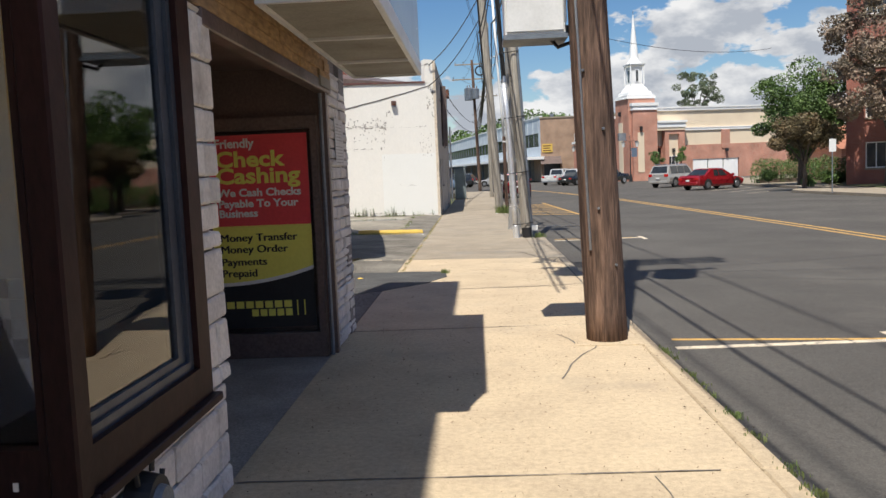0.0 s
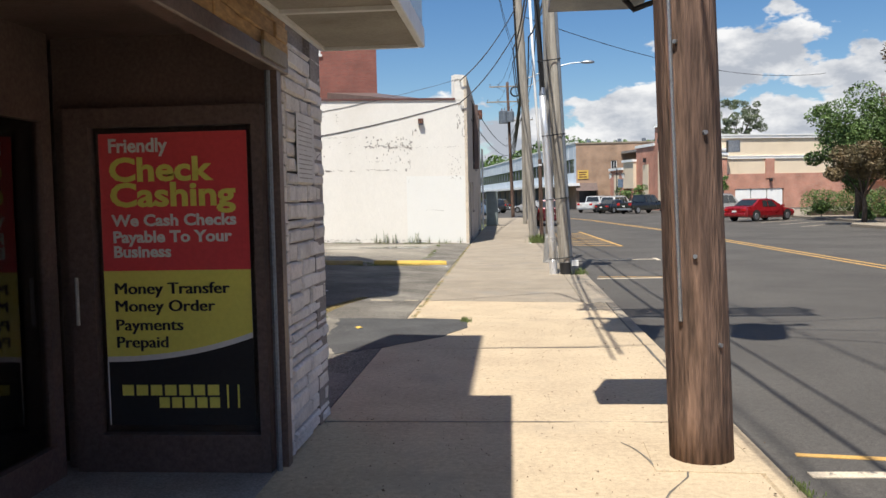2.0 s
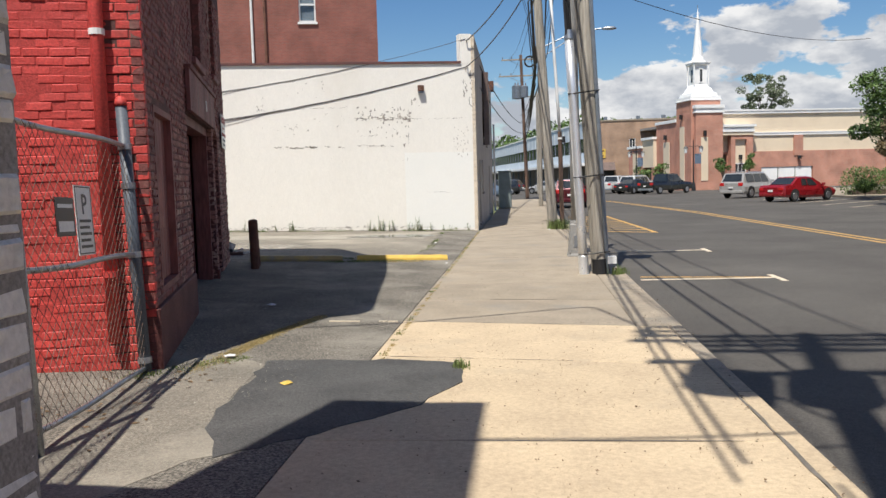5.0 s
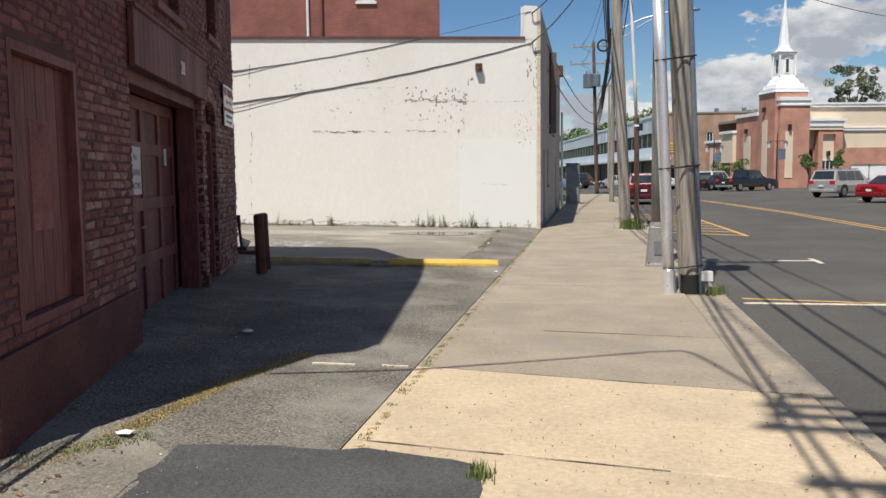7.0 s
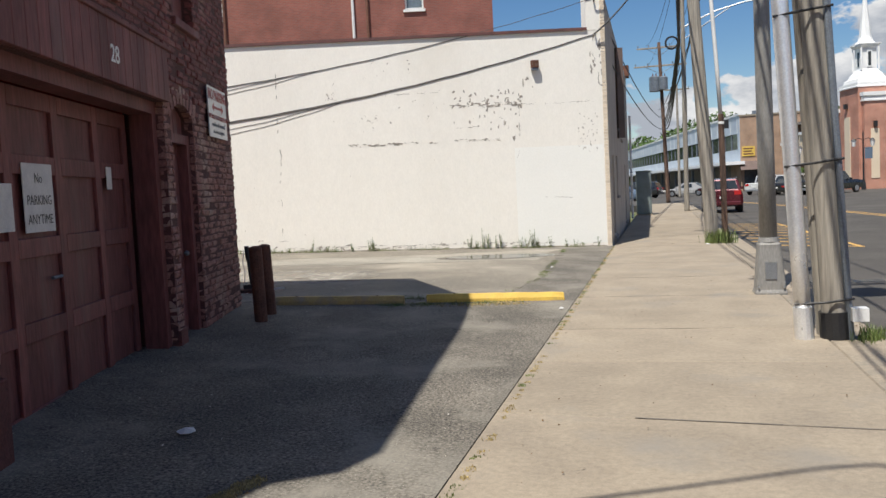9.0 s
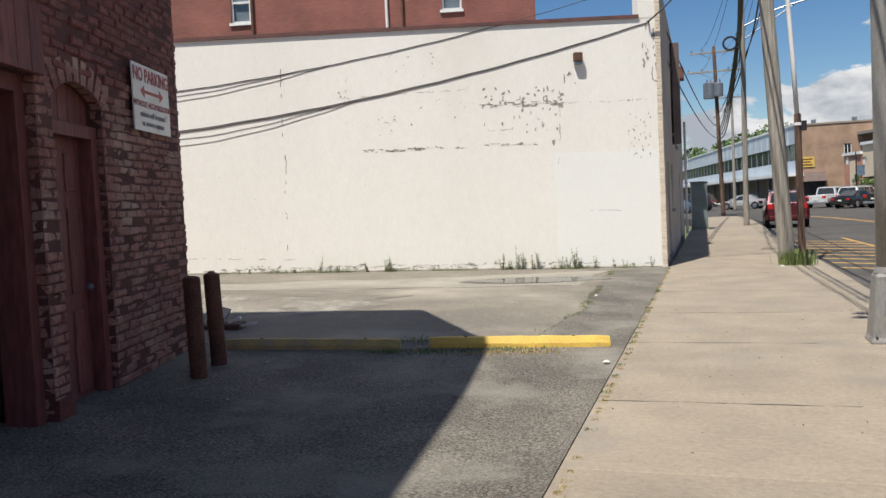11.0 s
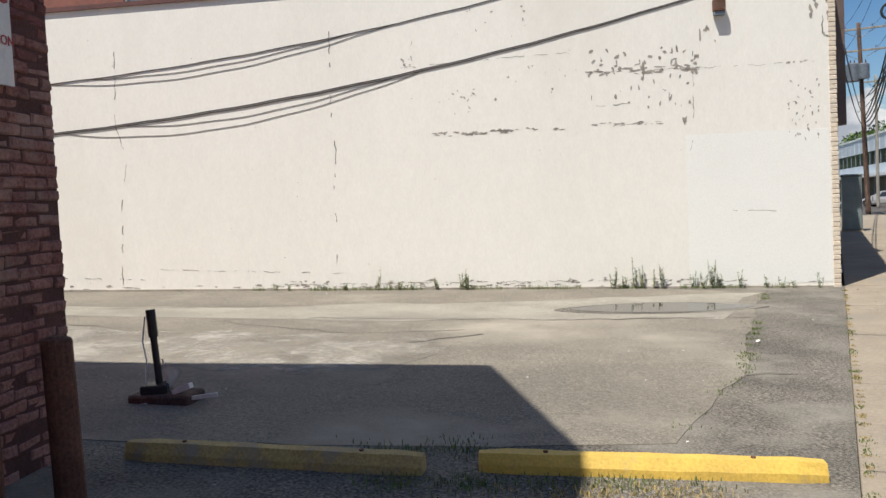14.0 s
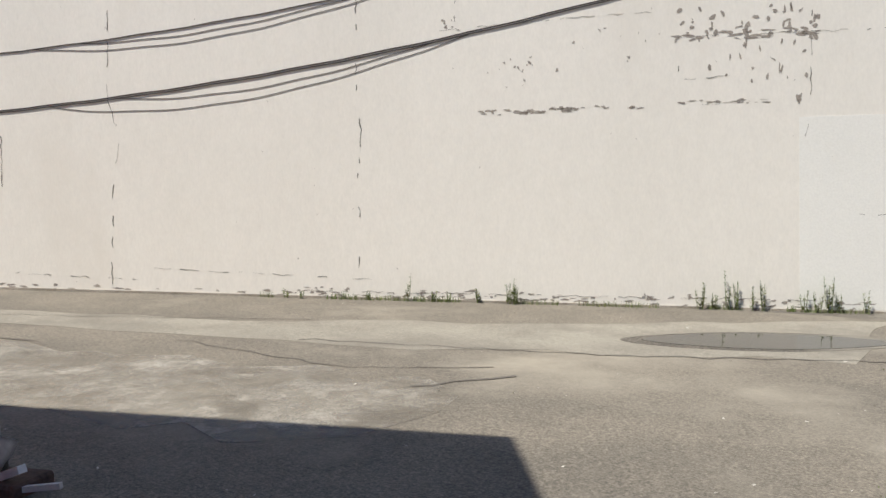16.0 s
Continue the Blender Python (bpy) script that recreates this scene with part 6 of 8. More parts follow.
def wooden_pole(name, label, x, y, slope, height, r0, r1, mat, seg=18):
    p = thing(name, label, "utility pole", (x, y, 0))
    n = 26
    bm = bmesh.new()
    pts = [(slope[0] * z, slope[1] * z, z) for z in (-0.3 + k * (height + 0.3) / n for k in range(n + 1))]
    tube(pts, [r0 + (r1 - r0) * k / n + PR.uniform(-0.004, 0.004) for k in range(n + 1)], seg, bm)
    part("shaft", bm, mat, p, smooth=True)
    return p


def crossarm(p, slope, z, half, y_off=0.0, pins=5, name="crossarm"):
    c = (slope[0] * z, slope[1] * z + y_off, z)
    arm = part(name, obox(c, (half * 2, 0.1, 0.12)), WOOD_GREY, p, bevel=0.008)
    for k in range(pins):
        x = c[0] - half * 0.94 + k * half * 1.88 / (pins - 1)
        part("insulator", tube([(x, c[1], z + 0.06), (x, c[1], z + 0.14), (x, c[1], z + 0.16), (x, c[1], z + 0.25)], [0.02, 0.02, 0.06, 0.045], 8), STEEL_GREY, arm)
    for s in (-1, 1):
        part("brace", tube([(c[0] + s * half * 0.55, c[1] + 0.06, z - 0.05), (slope[0] * (z - 0.6), c[1] + 0.06, z - 0.6)], 0.018, 6), GALV, arm)


def transformer(p, x, y, z, r=0.3, h=1.0):
    t = part("transformer", tube([(x, y, z), (x, y, z + h * 0.92), (x, y, z + h)], [r, r, r * 0.6], 16), STEEL_GREY, p)
    for s in (-0.12, 0.12):
        part("bushing", tube([(x + s, y, z + h), (x + s, y, z + h + 0.22)], [0.05, 0.03], 8), RUSTY, t)
    return t


S1 = (-0.035, 0.0)
pole1 = wooden_pole("utility_pole", "thick brown creosoted wooden pole with a meter box", 1.225, 8.0, S1, 16.2, 0.2, 0.13, WOOD_POLE, 22)
part("conduit", tube([(-0.13 + S1[0] * z, -0.17, z) for z in (0.9, 2, 3, 5, 8)], 0.013, 6), GALV, pole1, "thin grey riser conduit")
part("tag", box(0.13, 0.2, -0.15, -0.1, 1.93, 2.0), GALV, pole1, "small metal pole tag")
for z, a in ((0.75, -60), (1.3, -100), (2.05, -75), (2.6, -120)):
    part("bolt", tube([(0.19 * math.cos(radians(a)) + S1[0] * z, 0.19 * math.sin(radians(a)), z), (0.215 * math.cos(radians(a)) + S1[0] * z, 0.215 * math.sin(radians(a)), z)], 0.014, 6), GALV, pole1)
for z, h in ((15.8, 1.6), (15.3, 1.75), (14.8, 1.7), (14.25, 1.75), (12.3, 1.5)):
    crossarm(pole1, S1, z, h, 0.14)
for dx in (-0.75, 0.05, 0.85):
    transformer(pole1, S1[0] * 11 + dx, 0.36, 10.1, 0.36, 1.5)
part("collar", prism([(-0.34, -0.3), (0.3, -0.34), (0.28, 0.3), (-0.32, 0.3)], -0.05, 0.006), CONCRETE, pole1, "mortar collar at the pole's foot")
mb = thing("control_cabinet", "white metal control cabinet hung on the wooden pole", "cabinet", (0.32, 7.95, 2.97))
part("body", box(0, 0.58, 0, 0.45, 0, 0.95), WHITE_METAL, mb, bevel=0.012)
part("door", box(0.02, 0.56, -0.015, 0.0, 0.03, 0.92), WHITE_METAL, mb, bevel=0.005)
part("bottom_flange", box(-0.015, 0.595, -0.02, 0.46, -0.04, -0.001), STEEL_GREY, mb)
part("bracket", box(0.58, 0.75, 0.15, 0.3, 0.02, 0.1), STEEL_GREY, mb)
part("hinge", tube([(0.575, -0.02, 0.1), (0.575, -0.02, 0.85)], 0.012, 6), GALV, mb)
part("flex_conduit", tube([(0.45, 0.2, -0.02), (0.52, 0.2, -0.1), (0.66, 0.15, -0.06), (0.72, 0.12, 0.1)], 0.02, 8), BLACK_PLASTIC, mb)

S2 = (-0.05, 0.0)
pole2 = wooden_pole("utility_pole", "weathered grey pole wrapped with silver and black conduits", 1.25, 20.95, S2, 11.5, 0.118, 0.095, WOOD_GREY)
part("butt_wrap", tube([(0, 0, 0), (-0.0125, 0, 0.25)], 0.145, 16), BLACK_PLASTIC, pole2, "black wrap at the pole's foot")
part("silver_riser", tube([(-0.285 + S2[0] * z, -0.05, z) for z in (-0.02, 1, 2, 3, 3.9)], 0.075, 14), SILVER, pole2, "bright aluminium cable riser", smooth=True)
part("riser_foot", tube([(-0.285, -0.05, -0.02), (-0.3, -0.05, 0.3)], 0.085, 14), SILVER, pole2)
part("riser_cap", tube([(-0.48, -0.05, 3.9), (-0.485, -0.05, 4.05)], [0.085, 0.06], 12), GALV, pole2)
for dx in (-0.035, 0.0, 0.035):
    part("riser_cable", tube([(-0.485 + dx + S2[0] * (z - 4), -0.05 + dx, z) for z in (3.9, 5, 7, 9, 10.5)], 0.026, 6), CABLE, pole2, "black power cable")
part("side_riser", tube([(0.105 + S2[0] * z, -0.085, z) for z in (0.0, 2, 4, 6, 9)], 0.035, 8), STEEL_GREY, pole2, "dark grey side riser")
part("old_stub", tube([(-0.07 + S2[0] * z, 0.17, z) for z in (-0.1, 1, 2.2, 4, 6)], 0.075, 12), WOOD_GREY, pole2, "older pole stub lashed alongside")
for z in (0.33, 1.62, 3.0, 4.6):
    part("strap", tube([(-0.36 + S2[0] * z, -0.1, z), (-0.1 + S2[0] * z, -0.15, z + 0.02), (0.15 + S2[0] * z, -0.12, z + 0.05)], 0.012, 6), BLACK_PLASTIC, pole2)
crossarm(pole2, S2, 10.9, 1.2)
crossarm(pole2, S2, 10.2, 1.2)
transformer(pole2, S2[0] * 8 + 0.42, 0.1, 7.7, 0.28, 0.95)
part("foot_box", box(0.1, 0.24, -0.2, -0.06, 0.18, 0.3), WHITE_METAL, pole2)
light_post = thing("street_light_post", "tall grey steel post on a flared square base", "lamp post", (1.06, 24.25, 0))
STEEL_DULL = material("dull_grey_steel", (0.29, 0.28, 0.26), (0.23, 0.222, 0.205), 0.55, metal=0.25, scale=3, fine=50, amount=0.15, bump=0.1, stain=(0.2, 0.17, 0.14), stain_scale=3, stain_at=(0.62, 0.82), stretch=(1, 1, 0.3))
bm = bmesh.new()
rings = []
for z, h in ((-0.05, 0.2), (0.03, 0.2), (0.05, 0.185), (0.62, 0.14), (0.66, 0.14), (0.68, 0.118)):
    rings.append([bm.verts.new((sx * h, sy * h, z)) for sx, sy in ((-1, -1), (1, -1), (1, 1), (-1, 1))])
for r0, r1 in zip(rings, rings[1:]):
    for i in range(4):
        bm.faces.new((r0[i], r0[(i + 1) % 4], r1[(i + 1) % 4], r1[i]))
bm.faces.new(rings[-1])
part("base", bm, STEEL_DULL, light_post, "flared square steel base", bevel=0.012)
part("shaft", tube([(-0.006 * z, 0, z) for z in (0.6, 2, 4, 6, 8.6)], [0.112, 0.106, 0.098, 0.09, 0.08], 18), STEEL_DULL, light_post, smooth=True)
part("collar", tube([(0, 0, 0.68), (0, 0, 0.74)], [0.14, 0.125], 18), STEEL_DULL, light_post)
for sx in (-1, 1):
    part("bolt", tube([(sx * 0.155, -0.2, 0.1), (sx * 0.155, -0.215, 0.1)], 0.014, 6), GALV, light_post)
part("access_cover", box(-0.07, 0.07, -0.186, -0.172, 0.2, 0.42), GALV, light_post)

S3 = (-0.05, 0.0)
pole3 = wooden_pole("utility_pole", "leaning weathered grey pole with weeds at its foot", 0.9, 33.8, S3, 12, 0.165, 0.125, WOOD_GREY)
crossarm(pole3, S3, 11.2, 1.2)
crossarm(pole3, S3, 10.4, 1.2)
post = thing("wooden_post", "brown square post carrying a white steel pipe", "post", (1.2, 33.85, 0))
part("post", tube([(0, 0, -0.1), (-0.03, 0, 3.1)], [0.075, 0.07], 12), WOOD_POLE, post)
part("pipe", tube([(-0.03, 0, 2.95), (-0.09, 0, 4.2), (-0.16, 0, 5.4), (-0.35, 0, 9.5)], 0.048, 12), WHITE_METAL, post, "white painted steel pipe", smooth=True)
part("band", tube([(-0.026, 0, 2.86), (-0.026, 0, 2.92)], 0.082, 12), PRINT_WHITE, post)
part("box", box(0.04, 0.14, -0.06, 0.06, 2.75, 2.95), BLACK_PLASTIC, post)
grass("pole_weeds", along((0.85, 33.6), (1.25, 33.65), 600, 0.09, flat), 0.34, GRASS, "bushy green weeds round the pole's foot", 0.014, 0.5)
grass("pole_foot_weeds", along((1.45, 20.75), (1.6, 20.9), 160, 0.06, flat), 0.14, GRASS, "weeds at the kerb by the pole", 0.01)

S4 = (0.006, 0.0)
pole4 = wooden_pole("street_light_pole", "slim grey wooden pole with a long street-light arm", 1.0, 56.6, S4, 11.6, 0.13, 0.1, WOOD_GREY)
part("lamp_arm", tube([(0.05, 0, 9.2), (1.6, -0.05, 9.85), (3.0, -0.1, 10.15), (3.75, -0.1, 10.2)], 0.04, 8), GALV, pole4)
part("arm_brace", tube([(0.05, 0, 8.6), (1.7, -0.05, 9.6), (2.3, -0.06, 9.95)], 0.03, 8), GALV, pole4)
bm = bmesh.new()
bmesh.ops.create_uvsphere(bm, u_segments=14, v_segments=8, radius=1)
for v in bm.verts:
    v.co = Vector((4.1 + v.co.x * 0.45, -0.1 + v.co.y * 0.17, 10.18 + max(v.co.z, -0.5) * 0.13))
part("lamp_head", bm, GALV, pole4, "cobra-head street lamp", smooth=True)
part("coil", tube([(-0.5 + 0.3 * math.cos(a), 0, 8.5 + 0.3 * math.sin(a)) for a in (k * 2 * math.pi / 16 for k in range(17))], 0.05, 6), CABLE, pole4, "coil of black cable")
S5 = (-0.028, 0.0)
pole5 = wooden_pole("utility_pole", "brown utility pole with cross-arms and a transformer", 0.32, 80.5, S5, 12.4, 0.17, 0.12, WOOD_POLE)
crossarm(pole5, S5, 12.0, 1.7, 0, 5)
crossarm(pole5, S5, 10.6, 2.0, 0, 5)
transformer(pole5, -0.75, -0.2, 8.6, 0.42, 1.2)
transformer(pole5, -0.1, -0.45, 8.7, 0.34, 1.0)
pole6 = wooden_pole("utility_pole", "thin far utility pole", 1.6, 98, (0.0, 0.0), 11, 0.14, 0.1, WOOD_GREY)
crossarm(pole6, (0, 0), 10.5, 1.2)

# ---- overhead cables ----
def span(a, b, drop, r, label, twist=0):
    c = thing("overhead_cable", label, "cable", group="overhead cables along the street")
    part("sheath", tube(sag(a, b, drop, 22), r, 5), CABLE, c)


def top_of(x, y, s, z, dx=0.0):
    return (x + s[0] * z + dx, y, z)


lab = "black overhead cable between the street's poles"
for z1, z2, z3, z4, z5, dx, r in ((14.8, 11.0, 11.3, 11.3, 12.2, -1.0, 0.012), (14.8, 11.0, 11.3, 11.3, 12.2, 0.9, 0.012), (13.5, 10.3, 10.5, 10.8, 10.7, -0.9, 0.012), (13.5, 10.3, 10.5, 10.8, 10.7, 1.0, 0.012),
                                  (8.2, 8.0, 8.2, 8.6, 8.2, 0.62, 0.022), (7.7, 7.5, 7.6, 8.1, 7.6, 0.3, 0.028), (7.2, 7.1, 7.2, 7.7, 7.2, -0.3, 0.024), (6.6, 6.6, 6.7, 7.2, 6.6, -0.35, 0.018)):
    nodes = [(1.75 + dx, -22.0, z1), top_of(1.225, 8.0, S1, z1, dx - (0.5 if z1 < 7.5 else 0.0)), top_of(1.25, 20.95, S2, z2, dx), top_of(0.9, 33.8, S3, z3, dx), top_of(1.0, 56.6, S4, z4, dx * 0.6), top_of(0.32, 80.5, S5, z5, dx)]
    for i, (a, b) in enumerate(zip(nodes, nodes[1:])):
        if i == 0 and z1 < 7.5:
            b = (b[0] + 0.5, b[1], b[2])
        span(a, b, 0.22 + 0.1 * PR.random() + 0.012 * abs(b[1] - a[1]), r, lab)
# hanging bundle between the leaning pole and the lamp pole
for k in range(4):
    span(top_of(0.9, 33.8, S3, 9.6 - k * 0.3, -0.16), top_of(1.0, 56.6, S4, 8.9 - 0.2 * k, -0.2), 0.5 + 0.25 * k, 0.04, "heavy black cable bundle")
    span(top_of(1.0, 56.6, S4, 9.4 - k * 0.25, -0.15), top_of(0.32, 80.5, S5, 6.3 - k * 0.2, 0.1), 0.7 + 0.2 * k, 0.04, "heavy black cable bundle")
for z in (9.0, 8.2):
    m = whiteb.matrix_world @ Vector((-0.3, -0.1, 6.05 if z > 8.5 else 5.25))
    span(tuple(m), top_of(0.9, 33.8, S3, z - 0.4, -0.16), 0.25, 0.02, "black service drop to the cream building")
    span(tuple(m), top_of(0.32, 80.5, S5, z - 2.5), 0.7, 0.02, "black service drop to the cream building")
span(top_of(1.225, 8.0, S1, 8.6), (-1.45, 8.6, 6.9), 0.2, 0.02, "black service drop to the store")
for k in range(3):
    span(top_of(1.225, 8.0, S1, 11.5 + k * 0.6), (19.0, 2.0 + 6 * k, 10.5), 0.8, 0.014, "overhead cable across the street")
span(top_of(0.9, 33.8, S3, 8.4), (21.0, 60.0, 9.5), 0.9, 0.014, "overhead cable across the street")
drop_wire = thing("service_drop", "black service drop looping to the red brick building", "cable", group="overhead cables along the street")
knots = sag((-3.12, 13.62, 4.5), (-0.42, 13.42, 8.0), 0.12, 14)[:-1] + [(-0.36, 13.36, 8.05), (-0.28, 13.2, 8.1)] + sag((-0.2, 12.9, 8.12), top_of(1.225, 8.0, S1, 9.0), 0.1, 14)
part("sheath", tube(knots, 0.022, 6), CABLE, drop_wire)
# utility cabinet and pipe by the far end of the cream building
cab = thing("utility_cabinet", "grey-green steel utility cabinet on the pavement", "cabinet", (-1.05, 53.8, 0))
CAB = material("grey_green_paint", (0.2, 0.24, 0.24), (0.16, 0.19, 0.19), 0.5, scale=3, fine=40, amount=0.12, bump=0.1)
part("body", box(-0.35, 0.35, -0.6, 0.6, 0.06, 2.05), CAB, cab, bevel=0.03)
part("plinth", box(-0.38, 0.38, -0.63, 0.63, 0, 0.058), CONCRETE_GREY, cab)
part("lid", box(-0.38, 0.38, -0.63, 0.63, 2.053, 2.12), CAB, cab, bevel=0.02)
part("door", box(-0.3, 0.3, -0.615, -0.602, 0.15, 1.95), CAB, cab)
pipe = thing("downpipe", "white downpipe at the building's far corner", "pipe", (-1.5, 50.3, 0))
part("pipe", tube([(0, 0, 0), (0, 0, 4.5)], 0.05, 8), WHITE_METAL, pipe)
part("strap", tube([(0, 0, 2.0), (0, 0, 2.06)], 0.06, 8), GALV, pipe)

# ---- parked vehicles ----
TYRE = material("tyre_rubber", (0.02, 0.02, 0.02), (0.03, 0.03, 0.03), 0.85, fine=60, amount=0.2, bump=0.3)
RIM = material("alloy_rim", (0.45, 0.46, 0.48), (0.35, 0.36, 0.38), 0.35, metal=0.8, fine=40, amount=0.1, bump=0.0)
CAR_GLASS = material("tinted_car_glass", (0.02, 0.025, 0.028), (0.03, 0.034, 0.036), 0.06, fine=20, amount=0.05, bump=0.0, spec=0.7, rough_var=0.02)
TAIL = material("red_tail_lens", (0.5, 0.02, 0.02), (0.4, 0.02, 0.02), 0.2, fine=40, amount=0.1, bump=0.0)
LAMP = material("clear_lamp_lens", (0.75, 0.75, 0.72), (0.65, 0.65, 0.62), 0.15, fine=40, amount=0.1, bump=0.0)


def car_paint(name, c):
    return material(name, c, tuple(v * 0.92 for v in c), 0.28, metal=0.25, scale=1.5, fine=300, amount=0.04, bump=0.0, rough_var=0.05, coat=0.8, spec=0.5)


def loft(sections, bm=None):
    """Closed skin over cross-sections, each a list of points in the same order."""
    bm = bm or bmesh.new()
    rings = [[bm.verts.new(p) for p in s] for s in sections]
    k = len(rings[0])
    for a, b in zip(rings, rings[1:]):
        for i in range(k):
            bm.faces.new((a[i], a[(i + 1) % k], b[(i + 1) % k], b[i]))
    bm.faces.new(rings[0][::-1])
    bm.faces.new(rings[-1])
    return bm


def vehicle(name, label, kind, at, rz, paint, L, W, H):
    """A car with its nose on +x: body, cabin, windows, wheels, lamps and plates."""
    v = thing(name, label, "car" if kind != "pickup" else "pickup truck", at, rz, group="parked vehicles")
    h = L / 2
    belt = {"sedan": 0.9, "suv": 1.08, "pickup": 1.1}[kind]
    prof = {"sedan": [(-h, 0.45, 0.85), (-h + 0.12, 0.3, 0.98), (-h + 0.9, 0.24, 1.0), (-0.4, 0.22, 0.93), (0.9, 0.22, 0.93), (h - 0.9, 0.24, 0.86), (h - 0.25, 0.3, 0.72), (h, 0.42, 0.6)],
            "suv": [(-h, 0.5, 1.05), (-h + 0.1, 0.35, 1.1), (-h + 0.9, 0.28, 1.1), (0, 0.26, 1.1), (1.0, 0.26, 1.12), (h - 0.8, 0.28, 1.08), (h - 0.15, 0.35, 0.98), (h, 0.45, 0.8)],
            "pickup": [(-h, 0.5, 1.05), (-h + 0.08, 0.42, 1.12), (-h + 1.0, 0.36, 1.12), (0, 0.34, 1.12), (1.0, 0.34, 1.15), (h - 0.8, 0.36, 1.12), (h - 0.12, 0.4, 1.05), (h, 0.48, 0.85)]}[kind]
    secs = []
    for x, lo, hi in prof:
        n = 0.86 if abs(x) > h - 0.05 else 1.0
        w = W / 2 * n
        secs.append([(x, -w * 0.94, lo), (x, -w, lo + 0.14), (x, -w, (lo + hi) / 2 + 0.08), (x, -w * 0.92, hi - 0.03), (x, -w * 0.6, hi), (x, w * 0.6, hi), (x, w * 0.92, hi - 0.03), (x, w, (lo + hi) / 2 + 0.08), (x, w, lo + 0.14), (x, w * 0.94, lo)])
    part("body", loft(secs), paint, v, smooth=False)
    cab = {"sedan": [(-h + 0.75, 0.95), (-h + 1.5, H - 0.03), (-0.2, H), (0.35, H - 0.05), (1.25, 0.93)],
           "suv": [(-h + 0.08, 1.08), (-h + 0.4, H - 0.06), (-0.4, H), (0.55, H - 0.04), (1.35, 1.1)],
           "pickup": [(-0.75, 1.1), (-0.6, H - 0.04), (0.3, H), (0.85, H - 0.05), (1.45, 1.13)]}[kind]
    secs, gl = [], []
    for x, z in cab:
        f = (z - belt) / (H - belt + 0.001)
        w = W / 2 * (0.9 - 0.14 * max(0, f))
        secs.append([(x, -w * 0.98 if f < 0.2 else -W / 2 * 0.92, belt - 0.06), (x, -w, z - 0.04), (x, -w * 0.85, z), (x, w * 0.85, z), (x, w, z - 0.04), (x, w * 0.98 if f < 0.2 else W / 2 * 0.92, belt - 0.06)])
    part("cabin", loft(secs), paint, v, smooth=False)
    # side windows
    xs0, xs1 = cab[1][0] + 0.1, cab[3][0]
    posts = [xs0, (xs0 + xs1) / 2 - 0.03, xs1 + 0.25] if kind != "suv" else [xs0 - 0.05, xs0 + 0.95, xs0 + 1.85, xs1 + 0.35]
    for s in (-1, 1):
        for a, b in zip(posts, posts[1:]):
            bm = bmesh.new()
            zl, zh = belt + 0.03, H - 0.13
            wl_, wh_ = W / 2 * 0.93 + 0.004, W / 2 * 0.775 + 0.014
            a1 = a + (0.12 if a == posts[0] and kind == "sedan" else 0.02)
            b1 = b - (0.42 if b == posts[-1] else 0.05)
            q = [bm.verts.new(p) for p in ((a + 0.03, s * wl_, zl), (b - 0.05, s * wl_, zl), (b1, s * wh_, zh), (a1, s * wh_, zh))]
            bm.faces.new(q if s < 0 else q[::-1])
            part("side_window", bm, CAR_GLASS, v)
    for (x0, z0), (x1, z1), sgn, nm in ((cab[0], cab[1], -1, "rear_window"), (cab[4], cab[3], 1, "windscreen")):
        bm = bmesh.new()
        f0, f1 = 0.12, 0.88
        pa = (x0 + (x1 - x0) * f0 + sgn * 0.012, z0 + (z1 - z0) * f0 + 0.012)
        pb = (x0 + (x1 - x0) * f1 + sgn * 0.012, z0 + (z1 - z0) * f1 + 0.012)
        q = [bm.verts.new(p) for p in ((pa[0], -W * 0.38, pa[1]), (pa[0], W * 0.38, pa[1]), (pb[0], W * 0.32, pb[1]), (pb[0], -W * 0.32, pb[1]))]
        bm.faces.new(q if sgn > 0 else q[::-1])
        part(nm, bm, CAR_GLASS, v)
    r = 0.33 if kind == "sedan" else 0.38
    for x in (-h + 0.95, h - 0.92):
        for s in (-1, 1):
            yo = s * (W / 2 - 0.1)
            wh = part("wheel", tube([(x, yo - s * 0.11, r), (x, yo - s * 0.08, r), (x, yo + s * 0.08, r), (x, yo + s * 0.115, r)], [r * 0.9, r, r, r * 0.88], 20), TYRE, v)
            part("rim", tube([(x, yo + s * 0.1, r), (x, yo + s * 0.125, r)], [r * 0.66, r * 0.6], 14), RIM, wh)
            bm = bmesh.new()
            pts = [bm.verts.new((x + (r + 0.07) * math.cos(a), s * (W / 2 + 0.004), r + 0.02 + (r + 0.07) * math.sin(a))) for a in (math.pi * k / 12 for k in range(13))]
            bm.faces.new(pts if s < 0 else pts[::-1])
            part("wheel_arch", bm, TYRE, v)
    zt = {"sedan": 0.82, "suv": 1.0, "pickup": 0.98}[kind]
    for s in (-1, 1):
        part("tail_lamp", box(-h - 0.012, -h + 0.12, min(s * W * 0.28, s * W * 0.45), max(s * W * 0.28, s * W * 0.45), zt - 0.14, zt + (0.0 if kind == "sedan" else 0.08)), TAIL, v, bevel=0.01)
        part("head_lamp", box(h - 0.18, h + 0.01, min(s * W * 0.26, s * W * 0.42), max(s * W * 0.26, s * W * 0.42), zt - 0.24, zt - 0.1), LAMP, v, bevel=0.01)
        part("mirror", obox((cab[4][0] - 0.3, s * (W / 2 + 0.1), belt + 0.08), (0.1, 0.2, 0.14)), paint, v, bevel=0.02)
    part("bumper", box(-h - 0.05, -h + 0.05, -W * 0.44, W * 0.44, 0.36, 0.55), paint if kind != "pickup" else RIM, v, bevel=0.03)
